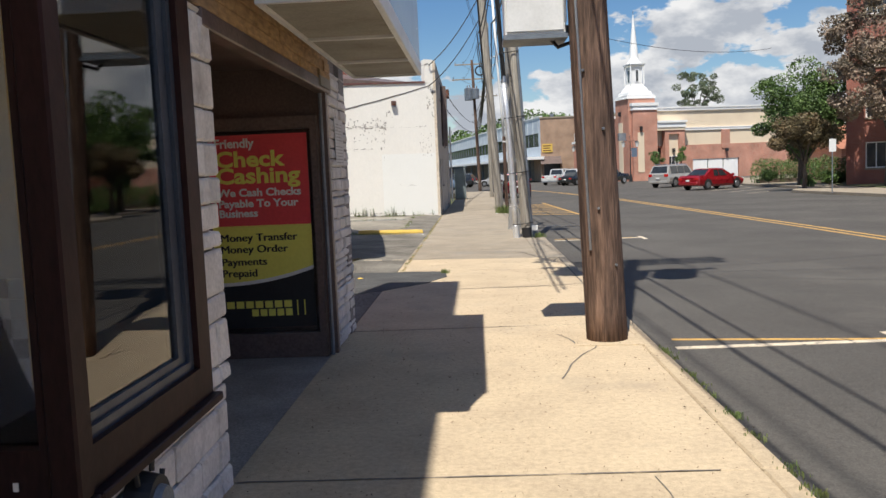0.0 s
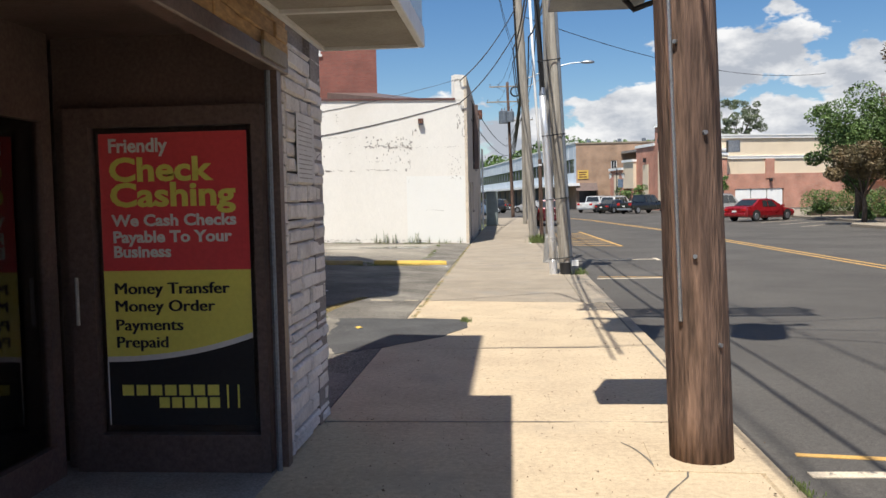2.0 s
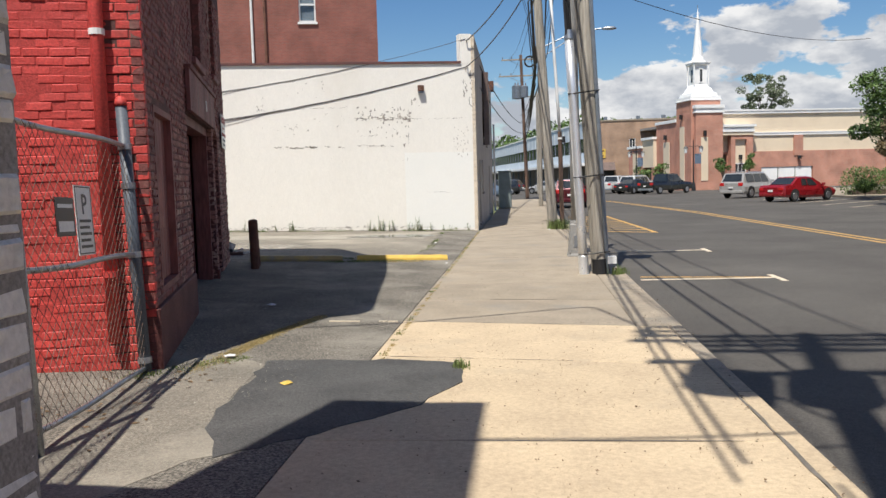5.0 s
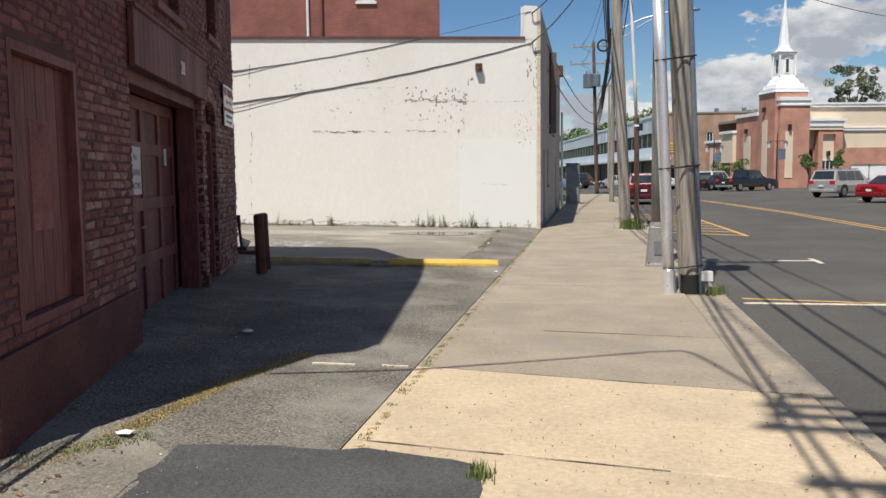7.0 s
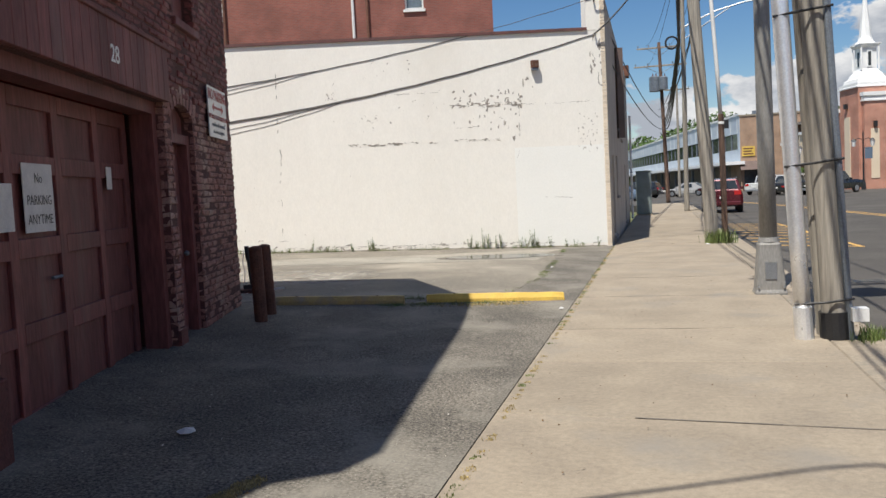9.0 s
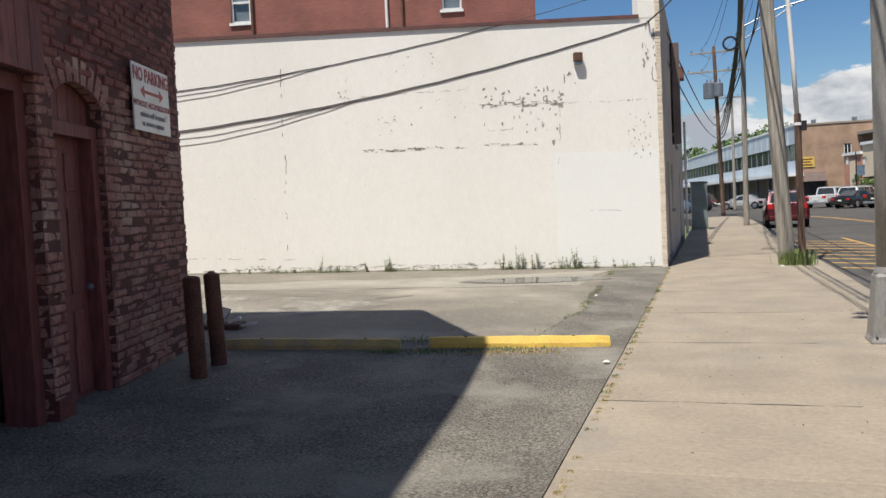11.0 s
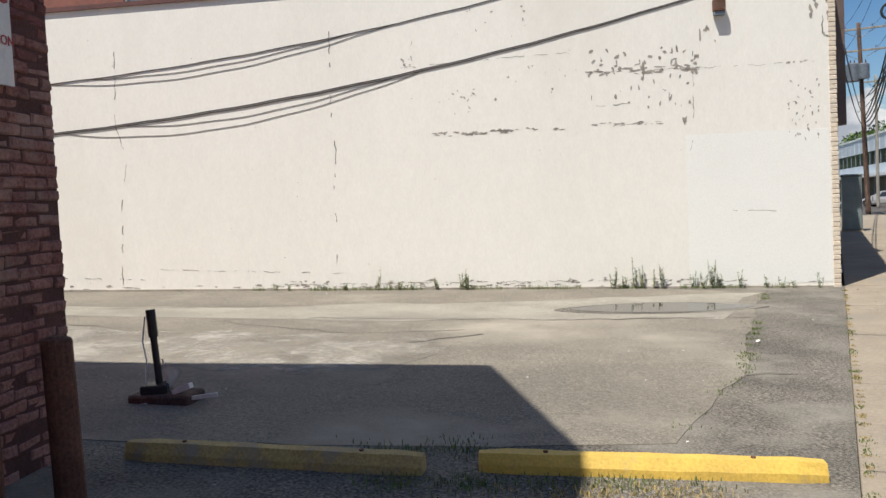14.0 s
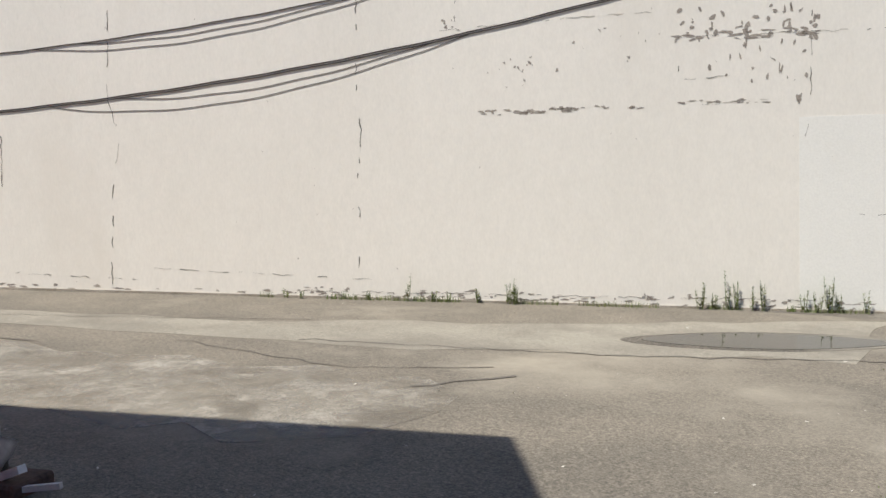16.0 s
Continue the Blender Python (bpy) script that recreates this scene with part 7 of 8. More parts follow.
    part("number_plate", box(-h - 0.06, -h - 0.045, -0.16, 0.16, 0.6 if kind == "sedan" else 0.7, 0.72 if kind == "sedan" else 0.82), PRINT_WHITE, v)
    if kind == "suv":
        for s in (-1, 1):
            part("roof_rail", tube([(-h + 0.6, s * W * 0.36, H + 0.03), (0.5, s * W * 0.36, H + 0.03)], 0.02, 6), RIM, v)
    if kind == "pickup":
        part("bed_floor", box(-h + 0.1, -0.85, -W * 0.4, W * 0.4, 1.121, 1.126), TYRE, v)
    return v


RED_CAR = car_paint("red_car_paint", (0.3, 0.012, 0.018))
SILVER_CAR = car_paint("silver_car_paint", (0.42, 0.41, 0.39))
WHITE_CAR = car_paint("white_car_paint", (0.7, 0.7, 0.68))
BLACK_CAR = car_paint("black_car_paint", (0.015, 0.015, 0.017))
BLUE_CAR = car_paint("blue_grey_car_paint", (0.16, 0.22, 0.3))
MAROON_CAR = car_paint("maroon_car_paint", (0.1, 0.009, 0.016))
RZ = -0.12
vehicle("sedan", "glossy red four-door saloon parked at an angle", "sedan", (16.2, 58.0, RZ), 36, RED_CAR, 4.9, 1.83, 1.45)
vehicle("suv", "silver sport utility car parked beside the red saloon", "suv", (16.0, 67.6, RZ), 44, SILVER_CAR, 4.9, 1.95, 1.8)
vehicle("suv", "maroon family car parked at the kerb", "suv", (2.72, 57.2, RZ), 88, MAROON_CAR, 4.6, 1.85, 1.68)
vehicle("pickup", "black pickup truck parked across the street", "pickup", (13.4, 87.6, RZ), 42, BLACK_CAR, 5.8, 2.0, 1.9)
vehicle("suv", "white sport utility car in the far row", "suv", (11.6, 93.6, RZ), 55, WHITE_CAR, 4.8, 1.95, 1.8)
vehicle("pickup", "white pickup truck in the far row", "pickup", (9.6, 97.0, RZ), 60, WHITE_CAR, 5.6, 2.0, 1.85)
vehicle("sedan", "black saloon in the far row", "sedan", (10.9, 90.8, RZ), 50, BLACK_CAR, 4.7, 1.8, 1.45)
vehicle("sedan", "pale blue saloon parked at the far corner", "sedan", (-3.6, 92.0, RZ), 20, BLUE_CAR, 4.6, 1.8, 1.45)
vehicle("suv", "dark car by the far arcade", "suv", (-2.4, 104.0, RZ), 160, BLACK_CAR, 4.7, 1.85, 1.7)
vehicle("sedan", "grey saloon by the far arcade", "sedan", (2.6, 104.5, RZ), 160, SILVER_CAR, 4.7, 1.85, 1.45)

# ---- across the street: church, shops, brick flats ----
SALMON = brick_material("salmon_brickwork", (0.52, 0.24, 0.16), (0.46, 0.2, 0.14), (0.5, 0.33, 0.26))
CREAM = material("cream_stucco", (0.74, 0.62, 0.46), (0.7, 0.58, 0.43), 0.85, scale=0.5, fine=20, amount=0.05, bump=0.1, stain=(0.6, 0.5, 0.37), stain_scale=0.5, stain_at=(0.6, 0.8))
STEEPLE_WHITE = material("white_steeple_paint", (0.82, 0.82, 0.8), (0.76, 0.76, 0.75), 0.5, scale=1, fine=20, amount=0.04, bump=0.05)
TAN_BRICK = brick_material("tan_brickwork", (0.4, 0.26, 0.17), (0.36, 0.23, 0.15), (0.33, 0.24, 0.18))
PANEL_BLUE = material("pale_blue_grey_panel", (0.5, 0.56, 0.62), (0.44, 0.5, 0.57), 0.5, scale=0.4, fine=15, amount=0.06, bump=0.05, stain=(0.36, 0.4, 0.44), stain_scale=0.5, stain_at=(0.6, 0.8))
DARK_GLASS = material("dark_window_glass", (0.03, 0.035, 0.04), (0.045, 0.05, 0.055), 0.08, fine=10, amount=0.1, bump=0.0, spec=0.6, rough_var=0.03)
ROOF_TILE = material("terracotta_roof", (0.4, 0.17, 0.1), (0.33, 0.14, 0.085), 0.8, scale=2, fine=15, amount=0.25, bump=0.4)


def window(parent, x0, x1, z0, z1, y, name="window", bars=1, mat=STEEPLE_WHITE):
    """A framed window set on a wall that looks along -y."""
    f = part(name, wall_holes(x0, x1, z0, z1, y - 0.06, y, [(x0 + 0.07, x1 - 0.07, z0 + 0.07, z1 - 0.07)]), mat, parent)
    part("pane", box(x0 + 0.07, x1 - 0.07, y - 0.02, y - 0.01, z0 + 0.07, z1 - 0.07), DARK_GLASS, f)
    for k in range(1, bars + 1):
        xm = x0 + (x1 - x0) * k / (bars + 1)
        part("glazing_bar", box(xm - 0.03, xm + 0.03, y - 0.05, y - 0.021, z0 + 0.07, z1 - 0.07), mat, f)
    return f


church = thing("church", "salmon brick church with a white steeple and cream walls", "church", (18.2, 99.7, 0), 15)


def ring_stack(levels, cx, cy, sides=4, turn=45.0):
    """Stacked square or eight-sided rings (height, half width) round an upright axis."""
    bm = bmesh.new()
    k = 1 / math.cos(math.pi / sides)
    rings = [[bm.verts.new((cx + h * k * math.cos(radians(turn) + i * 2 * math.pi / sides), cy + h * k * math.sin(radians(turn) + i * 2 * math.pi / sides), z)) for i in range(sides)] for z, h in levels]
    for a, b in zip(rings, rings[1:]):
        for i in range(sides):
            bm.faces.new((a[i], a[(i + 1) % sides], b[(i + 1) % sides], b[i]))
    bm.faces.new(rings[0][::-1])
    bm.faces.new(rings[-1])
    return bm


part("tower", box(0, 3.4, 0, 3.6, -0.2, 9.6), SALMON, church, "square brick tower")
stp = part("steeple", ring_stack([(9.6, 1.86), (9.72, 1.86), (9.76, 1.78), (10.05, 1.78), (10.1, 1.5), (10.45, 1.45), (10.55, 1.2), (10.95, 1.05), (11.15, 0.86), (11.4, 0.74)], 1.7, 1.8), STEEPLE_WHITE, church, "white stepped steeple base")
part("belfry", ring_stack([(11.4, 0.7), (13.45, 0.7)], 1.7, 1.8), STEEPLE_WHITE, stp)
part("belfry_cornice", ring_stack([(13.45, 0.72), (13.6, 0.95), (13.72, 0.95), (13.74, 1.02), (13.82, 1.02)], 1.7, 1.8), STEEPLE_WHITE, stp)
part("spire", ring_stack([(13.82, 0.92), (14.1, 0.66), (14.5, 0.52), (19.75, 0.02)], 1.7, 1.8, 8, 22.5), STEEPLE_WHITE, stp)
part("finial", tube([(1.7, 1.8, 19.7), (1.7, 1.8, 20.1)], 0.03, 6), GALV, stp)
part("louvre", box(1.55, 1.85, 1.06, 1.1, 11.7, 13.05), DARK_GLASS, stp, "dark louvred slot")
part("louvre_frame", wall_holes(1.45, 1.95, 11.6, 13.2, 1.03, 1.1, [(1.55, 1.85, 11.7, 13.05)]), STEEPLE_WHITE, stp)
part("louvre", box(0.96, 1.0, 1.65, 1.95, 11.7, 13.05), DARK_GLASS, stp, "dark louvred slot")
for x, y in ((0.86, 0.96), (2.54, 0.96), (0.86, 2.64)):
    part("corner_post", tube([(x, y, 11.3), (x, y, 13.5)], 0.09, 8), STEEPLE_WHITE, stp)
# projecting bay on the tower's street face
bay = part("tower_bay", box(0.3, 3.4, -0.55, 0, -0.2, 8.2), SALMON, church, "brick bay with white parapet")
for z0, z1, o in ((8.2, 8.35, 0.12), (8.35, 8.7, 0.05), (8.7, 9.05, 0.16)):
    part("bay_parapet", box(0.3 - o, 3.4 + o, -0.55 - o, -0.003, z0, z1), STEEPLE_WHITE, bay)
part("cream_panel", box(0.86, 1.66, -0.6, -0.55, 0.9, 5.6), CREAM, bay)
part("wall_lamp", box(1.12, 1.38, -0.85, -0.55, 5.75, 6.3), BLACK_PLASTIC, bay)
# right wing
part("right_wing", wall_holes(3.4, 30, -0.2, 3.95, 0.4, 0.8, [(3.45, 4.4, -0.2, 3.7), (8.5, 14.75, -0.2, 2.2)]), SALMON, church)
part("right_wing_upper", box(3.4, 30, 0.5, 0.8, 3.95, 8.1), CREAM, church)
for z0, z1, o in ((8.1, 8.22, 0.1), (8.22, 8.4, 0.05), (8.4, 8.55, 0.16)):
    part("coping", box(3.4, 30, 0.4 - o, 1.0, z0, z1), STEEPLE_WHITE, church)
part("string_course", box(7.1, 30, 0.36, 0.5, 5.7, 5.95), STEEPLE_WHITE, church)
part("string_course", box(7.1, 30, 0.32, 0.5, 5.95, 6.05), STEEPLE_WHITE, church)
part("end_wall", box(29.6, 30, 0.8, 22, -0.2, 8.1), CREAM, church)
part("main_roof", box(3.4, 29.6, 0.8, 22, 7.6, 7.9), MORTAR, church)
part("pilaster", box(12.4, 13.5, 0.32, 0.5, 3.4, 5.7), SALMON, church)
part("wall_lamp", box(12.8, 13.1, 0.0, 0.32, 3.0, 3.4), BLACK_PLASTIC, church)
part("entrance_recess", box(3.4, 4.46, 1.0, 1.1, -0.2, 3.8), DARK_BROWN, church)
part("canopy_fascia", box(3.1, 7.05, -0.5, 0.5, 5.75, 6.1), CREAM, church)
for z0, z1, o in ((6.1, 6.35, 0.08), (6.35, 6.65, 0.02), (6.65, 6.9, 0.18)):
    part("canopy_moulding", box(3.42, 7.1 + o, -0.5 - o, 0.5, z0, z1), STEEPLE_WHITE, church)
pier = part("entrance_pier", wall_holes(4.46, 7.05, -0.2, 5.75, -0.4, 0.4, [(4.95, 6.3, 0.3, 5.3)]), SALMON, church, "brick pier with cream inset")
part("pier_inset", box(4.95, 6.3, -0.1, 0.4, 2.7, 5.3), CREAM, pier)
part("wall_lamp", box(5.5, 5.75, -0.45, -0.1, 3.1, 3.6), BLACK_PLASTIC, pier)
window(church, 4.95, 6.3, 0.9, 2.7, -0.12, bars=2)
part("pier_base", box(4.95, 6.3, -0.1, 0.4, -0.2, 0.9), SALMON, pier)
for k in range(3):
    x = 8.55 + k * 2.07
    dr = part("shutter_door", box(x, x + 1.95, 0.5, 0.6, -0.1, 2.2), STEEPLE_WHITE, church, "white panelled garage shutter")
    for j in range(4):
        part("shutter_panel", box(x + 0.08 + j * 0.47, x + 0.46 + j * 0.47, 0.47, 0.5, 0.1, 2.05), STEEPLE_WHITE, dr)
# left wing, which runs back from the tower
part("tower_panel", box(-0.05, 0, 1.6, 2.7, 0.9, 6.9), CREAM, church)
part("wall_lamp", box(-0.3, 0, 2.0, 2.3, 7.7, 8.2), BLACK_PLASTIC, church)
part("left_wing", box(0.0, 0.4, 3.6, 9.0, -0.2, 7.5), SALMON, church)
part("coping", box(-0.15, 0.5, 3.6, 9.1, 7.5, 7.85), STEEPLE_WHITE, church)
part("cream_panel", box(-0.05, 0.0, 5.4, 7.0, 0.9, 5.4), CREAM, church)
part("wall_lamp", box(-0.3, 0.0, 6.1, 6.4, 5.7, 6.2), BLACK_PLASTIC, church)
part("porch", box(-0.4, 0.4, 9.0, 12.2, 2.6, 5.9), CREAM, church, "cream porch over a dark doorway")
part("porch_coping", box(-0.6, 0.5, 8.9, 12.3, 5.9, 6.2), STEEPLE_WHITE, church)
part("porch_pier", box(-0.4, 0.4, 9.0, 9.6, -0.2, 2.6), SALMON, church)
part("porch_doorway", box(0.2, 0.4, 9.6, 12.2, -0.2, 2.6), DARK_BROWN, church)
part("end_block", box(-0.5, 0.4, 12.2, 16.4, -0.2, 5.0), SALMON, church)
part("end_coping", box(-0.7, 0.5, 12.1, 16.5, 5.0, 5.3), STEEPLE_WHITE, church)
part("cream_panel", box(-0.55, -0.5, 13.4, 15.0, 0.9, 4.4), CREAM, church)

tan = thing("tan_building", "tan brick shop building with a yellow sign", "building", (9.5, 122.0, 0), 0)
part("front_wall", wall_holes(0, 13, -0.2, 9.1, 0, 0.3, [(4.9, 5.7, 5.5, 6.7), (7.3, 8.6, 6.0, 6.7)]), TAN_BRICK, tan)
part("side_wall", box(0, 0.3, 0.3, 20, -0.2, 9.1), TAN_BRICK, tan)
part("roof", box(0.3, 13, 0.3, 20, 8.6, 8.8), MORTAR, tan)
part("coping", box(-0.1, 13, -0.1, 0.4, 9.1, 9.3), CONCRETE_GREY, tan)
window(tan, 4.9, 5.7, 5.5, 6.7, 0.12)
window(tan, 7.3, 8.6, 6.0, 6.7, 0.12)
part("shop_front", box(0.4, 2.8, -0.06, 0.0, 0.2, 2.6), DARK_GLASS, tan)
part("awning", loft([[(-0.1, -1.4, 2.5), (-0.1, 0.0, 2.5), (-0.1, 0.0, 3.6)], [(2.9, -1.4, 2.5), (2.9, 0.0, 2.5), (2.9, 0.0, 3.6)]]), DARK_BROWN, tan, "dark shop awning")
for x, z in ((1.6, 9.3), (6.0, 9.3), (9.4, 9.3)):
    part("roof_vent", box(x, x + 0.5, 1.0, 1.5, 8.8, z + 0.5), STEEL_GREY, tan)
sg = thing("shop_sign", "yellow shop sign on the tan brick wall", "sign", (9.7, 121.9, 4.2))
part("panel", box(0, 1.5, 0, 0.08, 0, 1.2), YELLOW_PAINT, sg)
for k in range(3):
    part("print_bar", box(0.15, 1.3 - 0.2 * (k % 2), -0.01, 0.0, 0.18 + k * 0.33, 0.34 + k * 0.33), RUSTY, sg)

# two-storey panel building on the bend
bx0, by0, bx1, by1 = -9.5, 232.0, 9.45, 122.0
ang, run = math.degrees(math.atan2(by1 - by0, bx1 - bx0)), math.hypot(bx1 - bx0, by1 - by0)
blue = thing("panel_building", "pale blue two-storey office building with ribbon windows", "building", (bx0, by0, 0), ang)
part("wall", wall_holes(0, run, 3.6, 9.3, 0, 0.3, [(2, run - 1.0, 5.1, 7.1)]), PANEL_BLUE, blue)
part("end_wall", box(run - 0.3, run, 0.3, 22, -0.2, 9.3), PANEL_BLUE, blue)
part("coping", box(0, run + 0.1, -0.12, 0.4, 9.3, 9.5), STEEPLE_WHITE, blue)
part("canopy", box(0, run + 1.0, -2.4, 0.3, 3.2, 3.6), STEEPLE_WHITE, blue, "long canopy over the arcade")
part("arcade_back", box(0, run, 2.5, 2.8, -0.2, 3.6), DARK_BROWN, blue)
part("roof", box(0, run - 0.3, 0.3, 22, 8.7, 8.9), MORTAR, blue)
k, x = 0, 2.0
while x < run - 1.5:
    xe = min(x + 3.4, run - 1.0)
    w = part("window", box(x + 0.05, xe - 0.05, 0.14, 0.18, 5.15, 7.05), DARK_GLASS, blue)
    part("mullion", box(xe - 0.06, xe + 0.06, 0.05, 0.2, 5.1, 7.1), STEEL_GREY, w)
    part("panel_joint", box(xe - 0.03, xe + 0.03, -0.03, 0.0, 7.1, 9.3), STEEPLE_WHITE, blue)
    if k % 2 == 0:
        part("arcade_column", box(x, x + 0.4, -0.1, 0.25, -0.2, 3.2), STEEL_GREY, blue)
    x, k = xe, k + 1

# brick flats to the side
flats = thing("brick_flats", "tall red brick apartment block behind trees", "building", (21.6, 49.5, 0), -26)
FLAT_BRICK = brick_material("red_flats_brickwork", (0.36, 0.12, 0.08), (0.31, 0.1, 0.07), (0.32, 0.2, 0.16))
fh = [(1.0 + c * 2.6, 2.1 + c * 2.6, 1.0 + r * 2.9, 2.5 + r * 2.9) for c in range(6) for r in range(5)]
part("front_wall", wall_holes(0, 17, -0.3, 15.5, 0, 0.3, fh), FLAT_BRICK, flats)
part("side_wall", box(0, 0.3, 0.3, 22, -0.3, 15.5), FLAT_BRICK, flats)
part("roof", box(0.3, 17, 0.3, 22, 15.0, 15.2), MORTAR, flats)
part("coping", box(-0.1, 17, -0.1, 0.35, 15.5, 15.75), CONCRETE_GREY, flats)
for i, (a, b, c, d) in enumerate(fh):
    w = window(flats, a, b, c, d, 0.15, bars=1)
    part("sill", box(a - 0.05, b + 0.05, -0.06, 0.0, c - 0.1, c - 0.003), CONCRETE_GREY, flats)
    if i % 5 == 0 and i > 0:
        part("air_conditioner", box(a + 0.2, b - 0.3, -0.3, 0.1, c + 0.07, c + 0.5), WHITE_METAL, flats)

# low tiled house beyond the hedge
low = thing("low_house", "low building with a terracotta tiled roof", "house", (31, 72, 0))
part("wall", box(0, 18, 0, 8, -0.3, 2.4), SALMON, low)
part("roof", loft([[(-0.5, -0.8, 2.4), (-0.5, 8.8, 2.4), (-0.5, 4, 4.6)], [(18.5, -0.8, 2.4), (18.5, 8.8, 2.4), (18.5, 4, 4.6)]]), ROOF_TILE, low)

# double-lantern street lamps
def lantern_post(x, y, h):
    p = thing("street_lamp", "black cast-iron double-lantern street lamp with a banner", "street lamp", (x, y, -0.02), group="lantern lamps across the street")
    part("base", tube([(0, 0, 0), (0, 0, 0.5), (0, 0, 0.9)], [0.22, 0.18, 0.09], 12), BLACK_PLASTIC, p)
    part("post", tube([(0, 0, 0.9), (0, 0, h)], [0.08, 0.05], 10), BLACK_PLASTIC, p)
    part("arm", tube([(-0.75, 0, h - 0.55), (-0.4, 0, h - 0.4), (0, 0, h - 0.55), (0.4, 0, h - 0.4), (0.75, 0, h - 0.55)], 0.03, 6), BLACK_PLASTIC, p)
    for s in (-0.75, 0.75):
        ln = part("lantern", tube([(s, 0, h - 1.1), (s, 0, h - 0.62)], [0.13, 0.2], 6), PRINT_WHITE, p, "frosted lantern")
        part("lantern_cap", tube([(s, 0, h - 0.62), (s, 0, h - 0.4)], [0.24, 0.04], 6), BLACK_PLASTIC, ln)
    part("finial", tube([(0, 0, h), (0, 0, h + 0.3)], [0.06, 0.01], 8), BLACK_PLASTIC, p)
    part("banner", box(0.12, 0.75, -0.01, 0.01, h - 2.2, h - 1.2), BLUE_CAR, p, "small banner")


lantern_post(17.0, 92.5, 4.9)
lantern_post(12.9, 104.0, 4.9)
sp = thing("parking_sign_post", "thin metal post with a white parking sign", "sign", (16.9, 40.2, 0.02))
part("post", tube([(0, 0, 0), (0, 0, 2.6)], 0.03, 8), GALV, sp)
part("plate", box(-0.16, 0.16, -0.045, -0.032, 1.95, 2.55), PRINT_WHITE, sp)

# ---- trees and hedges ----
TR = np.random.default_rng(4)
LEAF_GREEN = material("green_leaf", (0.12, 0.19, 0.05), (0.075, 0.13, 0.035), 0.55, scale=0.8, fine=8, amount=0.2, bump=0.0, island=0.35)
LEAF_GREY = material("grey_green_leaf", (0.15, 0.18, 0.1), (0.1, 0.125, 0.07), 0.6, scale=0.8, fine=8, amount=0.2, bump=0.0, island=0.35)
LEAF_PURPLE = material("bronze_leaf", (0.3, 0.21, 0.15), (0.15, 0.13, 0.09), 0.6, scale=0.8, fine=8, amount=0.25, bump=0.0, island=0.5)
LEAF_BROWN = material("olive_brown_leaf", (0.17, 0.12, 0.06), (0.12, 0.1, 0.05), 0.6, scale=0.8, fine=8, amount=0.2, bump=0.0, island=0.35)
BARK = material("tree_bark", (0.13, 0.1, 0.075), (0.08, 0.065, 0.05), 0.95, scale=4, fine=20, amount=0.4, bump=0.7, stretch=(1, 1, 0.2))


def leaves(clumps_list, per, size, seed):
    """Leaf quads gathered on uneven clumps (x, y, z, rx, ry, rz)."""
    r = np.random.default_rng(seed)
    vs, fs = [], []
    for cx, cy, cz, rx, ry, rz in clumps_list:
        d = r.normal(size=(per, 3))
        d /= np.linalg.norm(d, axis=1)[:, None]
        d *= (0.55 + 0.5 * r.random(per) ** 0.6)[:, None]
        p = d * (rx, ry, rz) + (cx, cy, cz)
        a = r.normal(size=(per, 3))
        a /= np.linalg.norm(a, axis=1)[:, None]
        b = np.cross(a, r.normal(size=(per, 3)))
        b /= np.linalg.norm(b, axis=1)[:, None]
        s = size * (0.5 + r.random(per))[:, None]
        q = np.stack([p - a * s, p + b * s * 0.45, p + a * s, p - b * s * 0.45], 1).reshape(-1, 3)
        base = len(vs)
        vs += q.tolist()
        fs += [(base + 4 * i, base + 4 * i + 1, base + 4 * i + 2, base + 4 * i + 3) for i in range(per)]
    me = bpy.data.meshes.new("crown")
    me.from_pydata(vs, [], fs)
    return me


def tree(name, label, at, h_trunk, r_trunk, crown, per, size, mat, seed):
    """A tapered trunk with limbs that reach the clumps, and a crown of leaf clumps."""
    t = thing(name, label, "tree", at)
    part("trunk", tube([(0, 0, -0.2), (0.05, 0, h_trunk * 0.5), (0, 0.05, h_trunk)], [r_trunk * 1.25, r_trunk, r_trunk * 0.75], 10), BARK, t)
    for cx, cy, cz, *_ in crown[:9]:
        part("limb", tube([(0, 0.05, h_trunk * 0.85), (cx * 0.5, cy * 0.5, (h_trunk + cz) / 2 + 0.1), (cx, cy, cz)], [r_trunk * 0.55, r_trunk * 0.3, r_trunk * 0.08], 6), BARK, t)
    me = leaves(crown, per, size, seed)
    me.materials.append(mat)
    ob = new("crown", me)
    ob.parent = t
    ob["kind"] = "stuff"
    return t


def crown_of(seed, n, rad, zc, zr, clump, lean=(0, 0)):
    r = np.random.default_rng(seed)
    out = []
    for _ in range(n):
        d = r.normal(size=3)
        d /= np.linalg.norm(d)
        k = r.random() ** 0.4
        s = clump * (0.6 + 0.7 * r.random())
        out.append((d[0] * rad * k + lean[0], d[1] * rad * k + lean[1], zc + d[2] * zr * k, s, s, s * 0.75))
    return out


tree("tree", "broad green street tree with a rounded crown", (20.9, 54.5, 0), 2.2, 0.2, crown_of(1, 52, 2.9, 4.7, 2.7, 0.85), 640, 0.085, LEAF_GREEN, 1)
tree("tree", "large bronze-leaved tree before the brick flats", (22.0, 45.0, 0), 3.2, 0.3, crown_of(2, 80, 3.4, 7.0, 4.4, 0.7), 480, 0.085, LEAF_PURPLE, 2)
tree("tree", "low olive-brown tree under the taller crown", (18.6, 48.0, 0), 1.5, 0.12, crown_of(3, 28, 1.9, 3.1, 1.0, 0.6), 500, 0.07, LEAF_BROWN, 3)
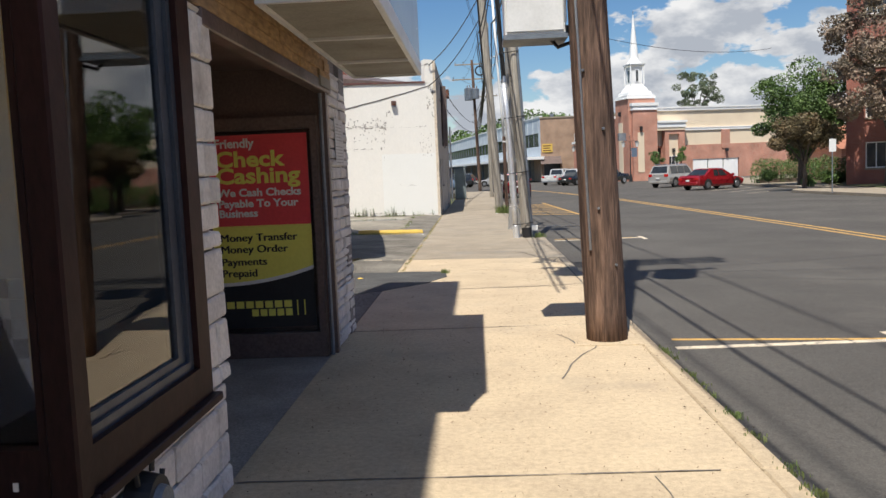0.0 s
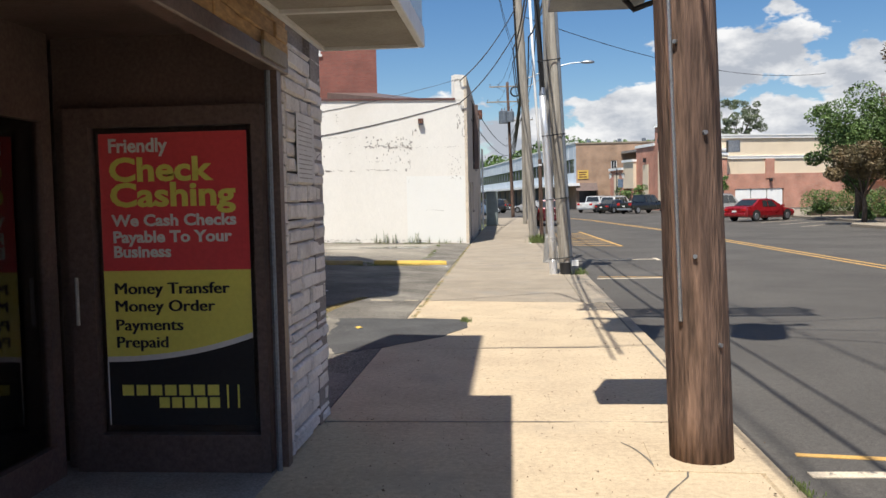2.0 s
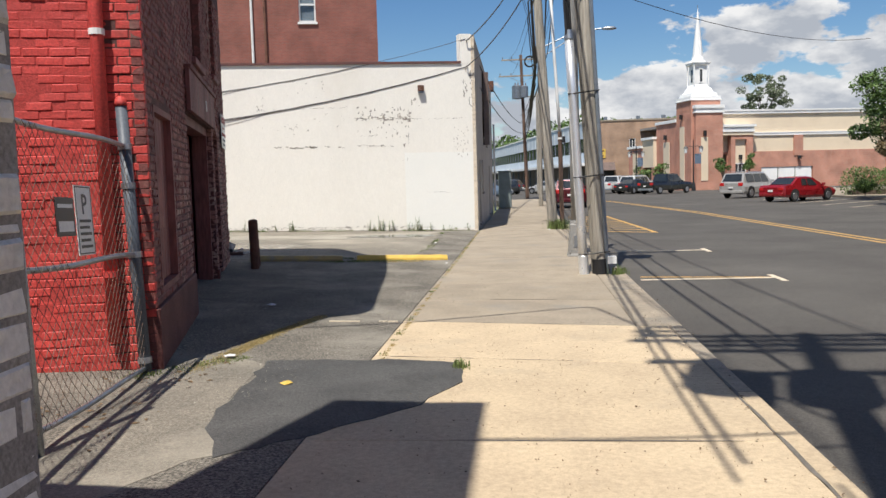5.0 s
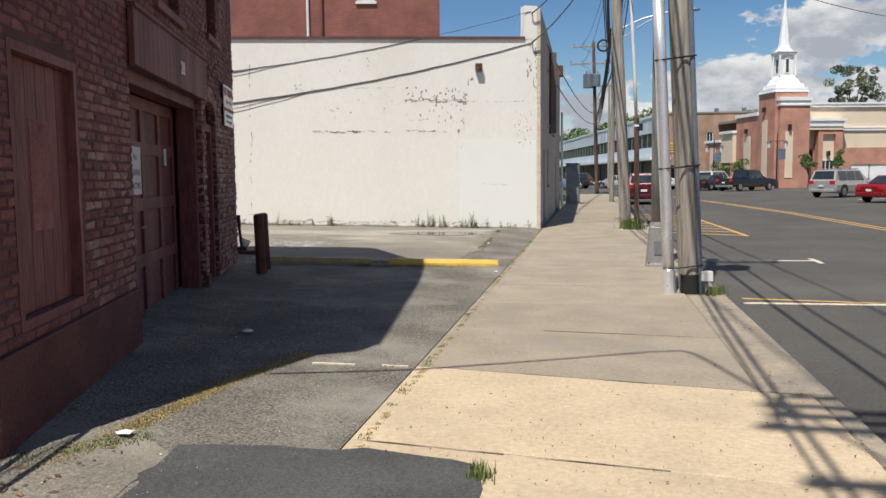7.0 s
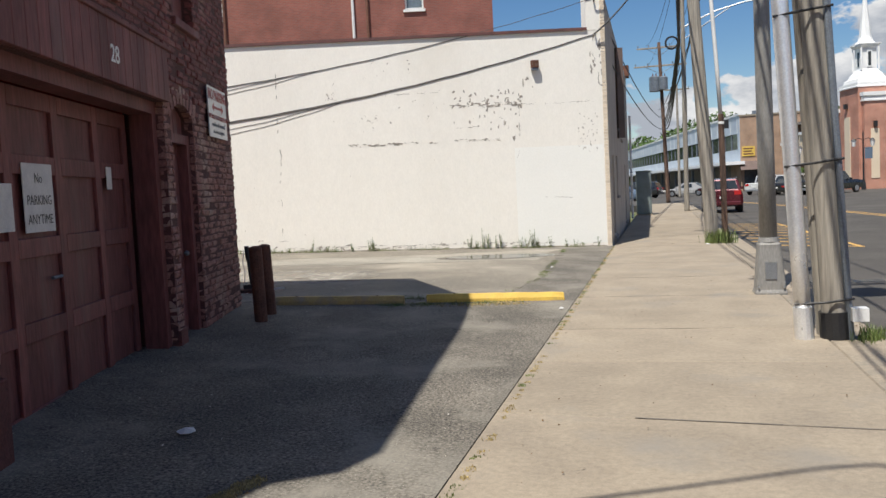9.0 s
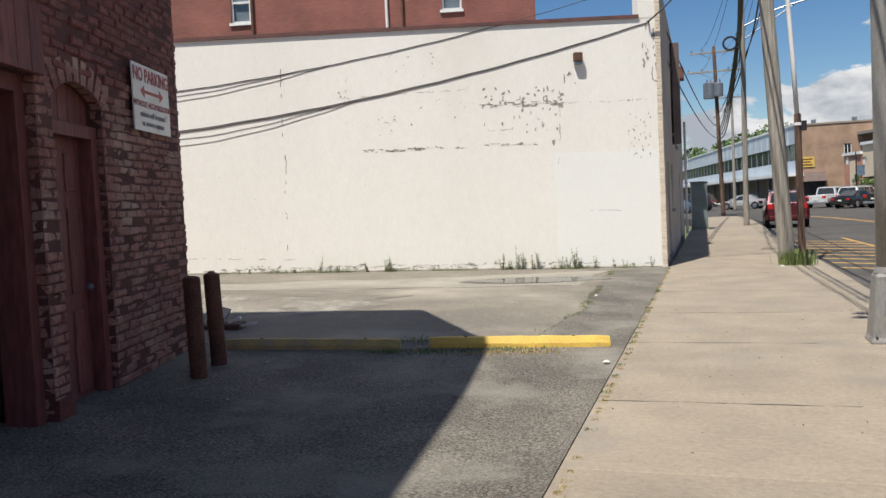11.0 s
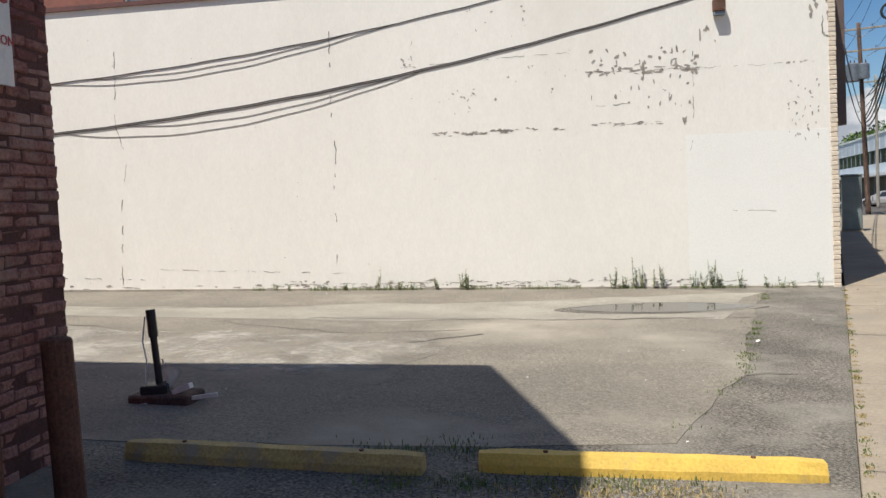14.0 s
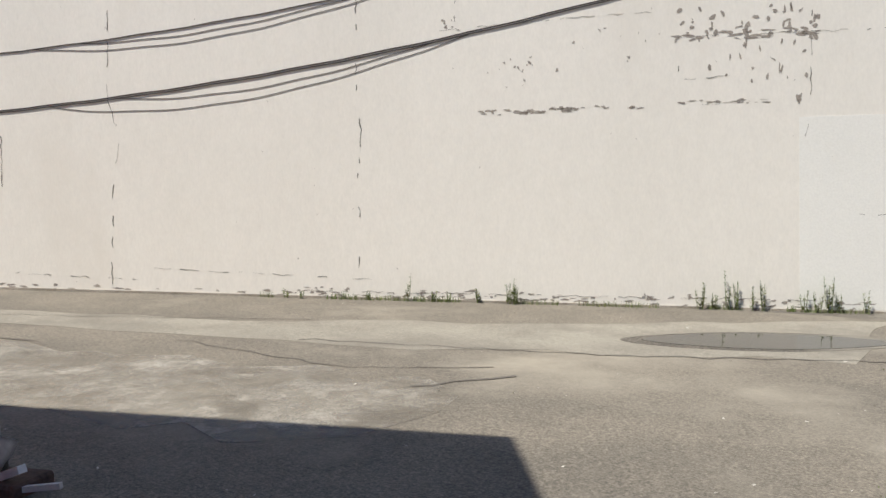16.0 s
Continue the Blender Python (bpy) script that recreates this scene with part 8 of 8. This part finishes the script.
tree("tree", "airy grey-green tree behind the church roof", (34.6, 132.0, 0), 9, 0.2, crown_of(4, 54, 4.3, 12.2, 3.7, 0.62), 150, 0.14, LEAF_GREY, 4)
tree("tree", "green tree beyond the church", (22.5, 128.0, 0), 6, 0.3, crown_of(5, 10, 4, 8.5, 1.6, 1.8), 260, 0.3, LEAF_GREEN, 5)
for i, (x, y, h) in enumerate(((21.0, 97.5, 3.0), (23.6, 97.0, 3.4), (15.4, 103.5, 2.6), (13.9, 106.5, 2.4))):
    tree("young_tree", "slender young street tree by the church", (x, y, 0), h * 0.5, 0.05, crown_of(20 + i, 9, 0.8, h * 0.85, 0.9, 0.4), 90, 0.11, LEAF_GREEN, 20 + i)
hedge = thing("hedge", "clipped dark green hedge", "hedge", (25.5, 63.0, 0))
part("stems", box(-4.5, 8, -0.4, 0.4, 0, 0.3), BARK, hedge)
me = leaves([(x, 0.0, 0.9 + 0.1 * math.sin(x * 3), 0.6, 0.7, 0.9) for x in np.arange(-4.5, 8.1, 0.45)], 700, 0.06, 7)
me.materials.append(LEAF_GREEN)
ob = new("foliage", me)
ob.parent = hedge
ob["kind"] = "stuff"
for i, (x, y, s) in enumerate(((20.6, 59.5, 0.8), (22.0, 52.8, 0.7), (23.0, 53.4, 0.6), (19.8, 50.8, 0.5))):
    b = thing("shrub", "rounded green garden shrub on the lawn", "shrub", (x, y, 0.02), group="shrubs by the brick flats")
    me = leaves(crown_of(40 + i, 8, s * 0.6, s * 0.7, s * 0.4, s * 0.5), 160, 0.08, 40 + i)
    me.materials.append(LEAF_GREEN)
    ob = new("foliage", me)
    ob.parent = b
    ob["kind"] = "stuff"
    part("stem", tube([(0, 0, -0.05), (0, 0, s * 0.6)], 0.03, 6), BARK, b)
# wooded rise behind the town
woods = []
wr = np.random.default_rng(9)
for _ in range(150):
    x = wr.uniform(-60, 110)
    y = wr.uniform(270, 310)
    woods.append((x, y, 7.0 + wr.uniform(-4, 8.5) + 2.8 * math.sin(x * 0.06), 7.0, 5, 4.6))
me = leaves(woods, 520, 0.62, 10)
me.materials.append(LEAF_GREEN)
wd = new("far_woods", me)
tagged(wd, "distant wooded ridge behind the town", "woods", kind="stuff")
# blocks behind the camera, which the shop windows mirror
opp = thing("opposite_block", "row of brick shops across the street behind the walker", "building", (24, -40, 0))
part("wall", box(0, 12, 0, 58, -0.3, 7.5), SALMON, opp)
part("coping", box(-0.1, 12, 0, 58, 7.5, 7.8), CONCRETE_GREY, opp)
tree("tree", "broad green tree across the street", (21.0, 22.0, 0), 2.6, 0.25, crown_of(61, 26, 3.0, 5.6, 2.6, 1.1), 300, 0.18, LEAF_GREEN, 61)
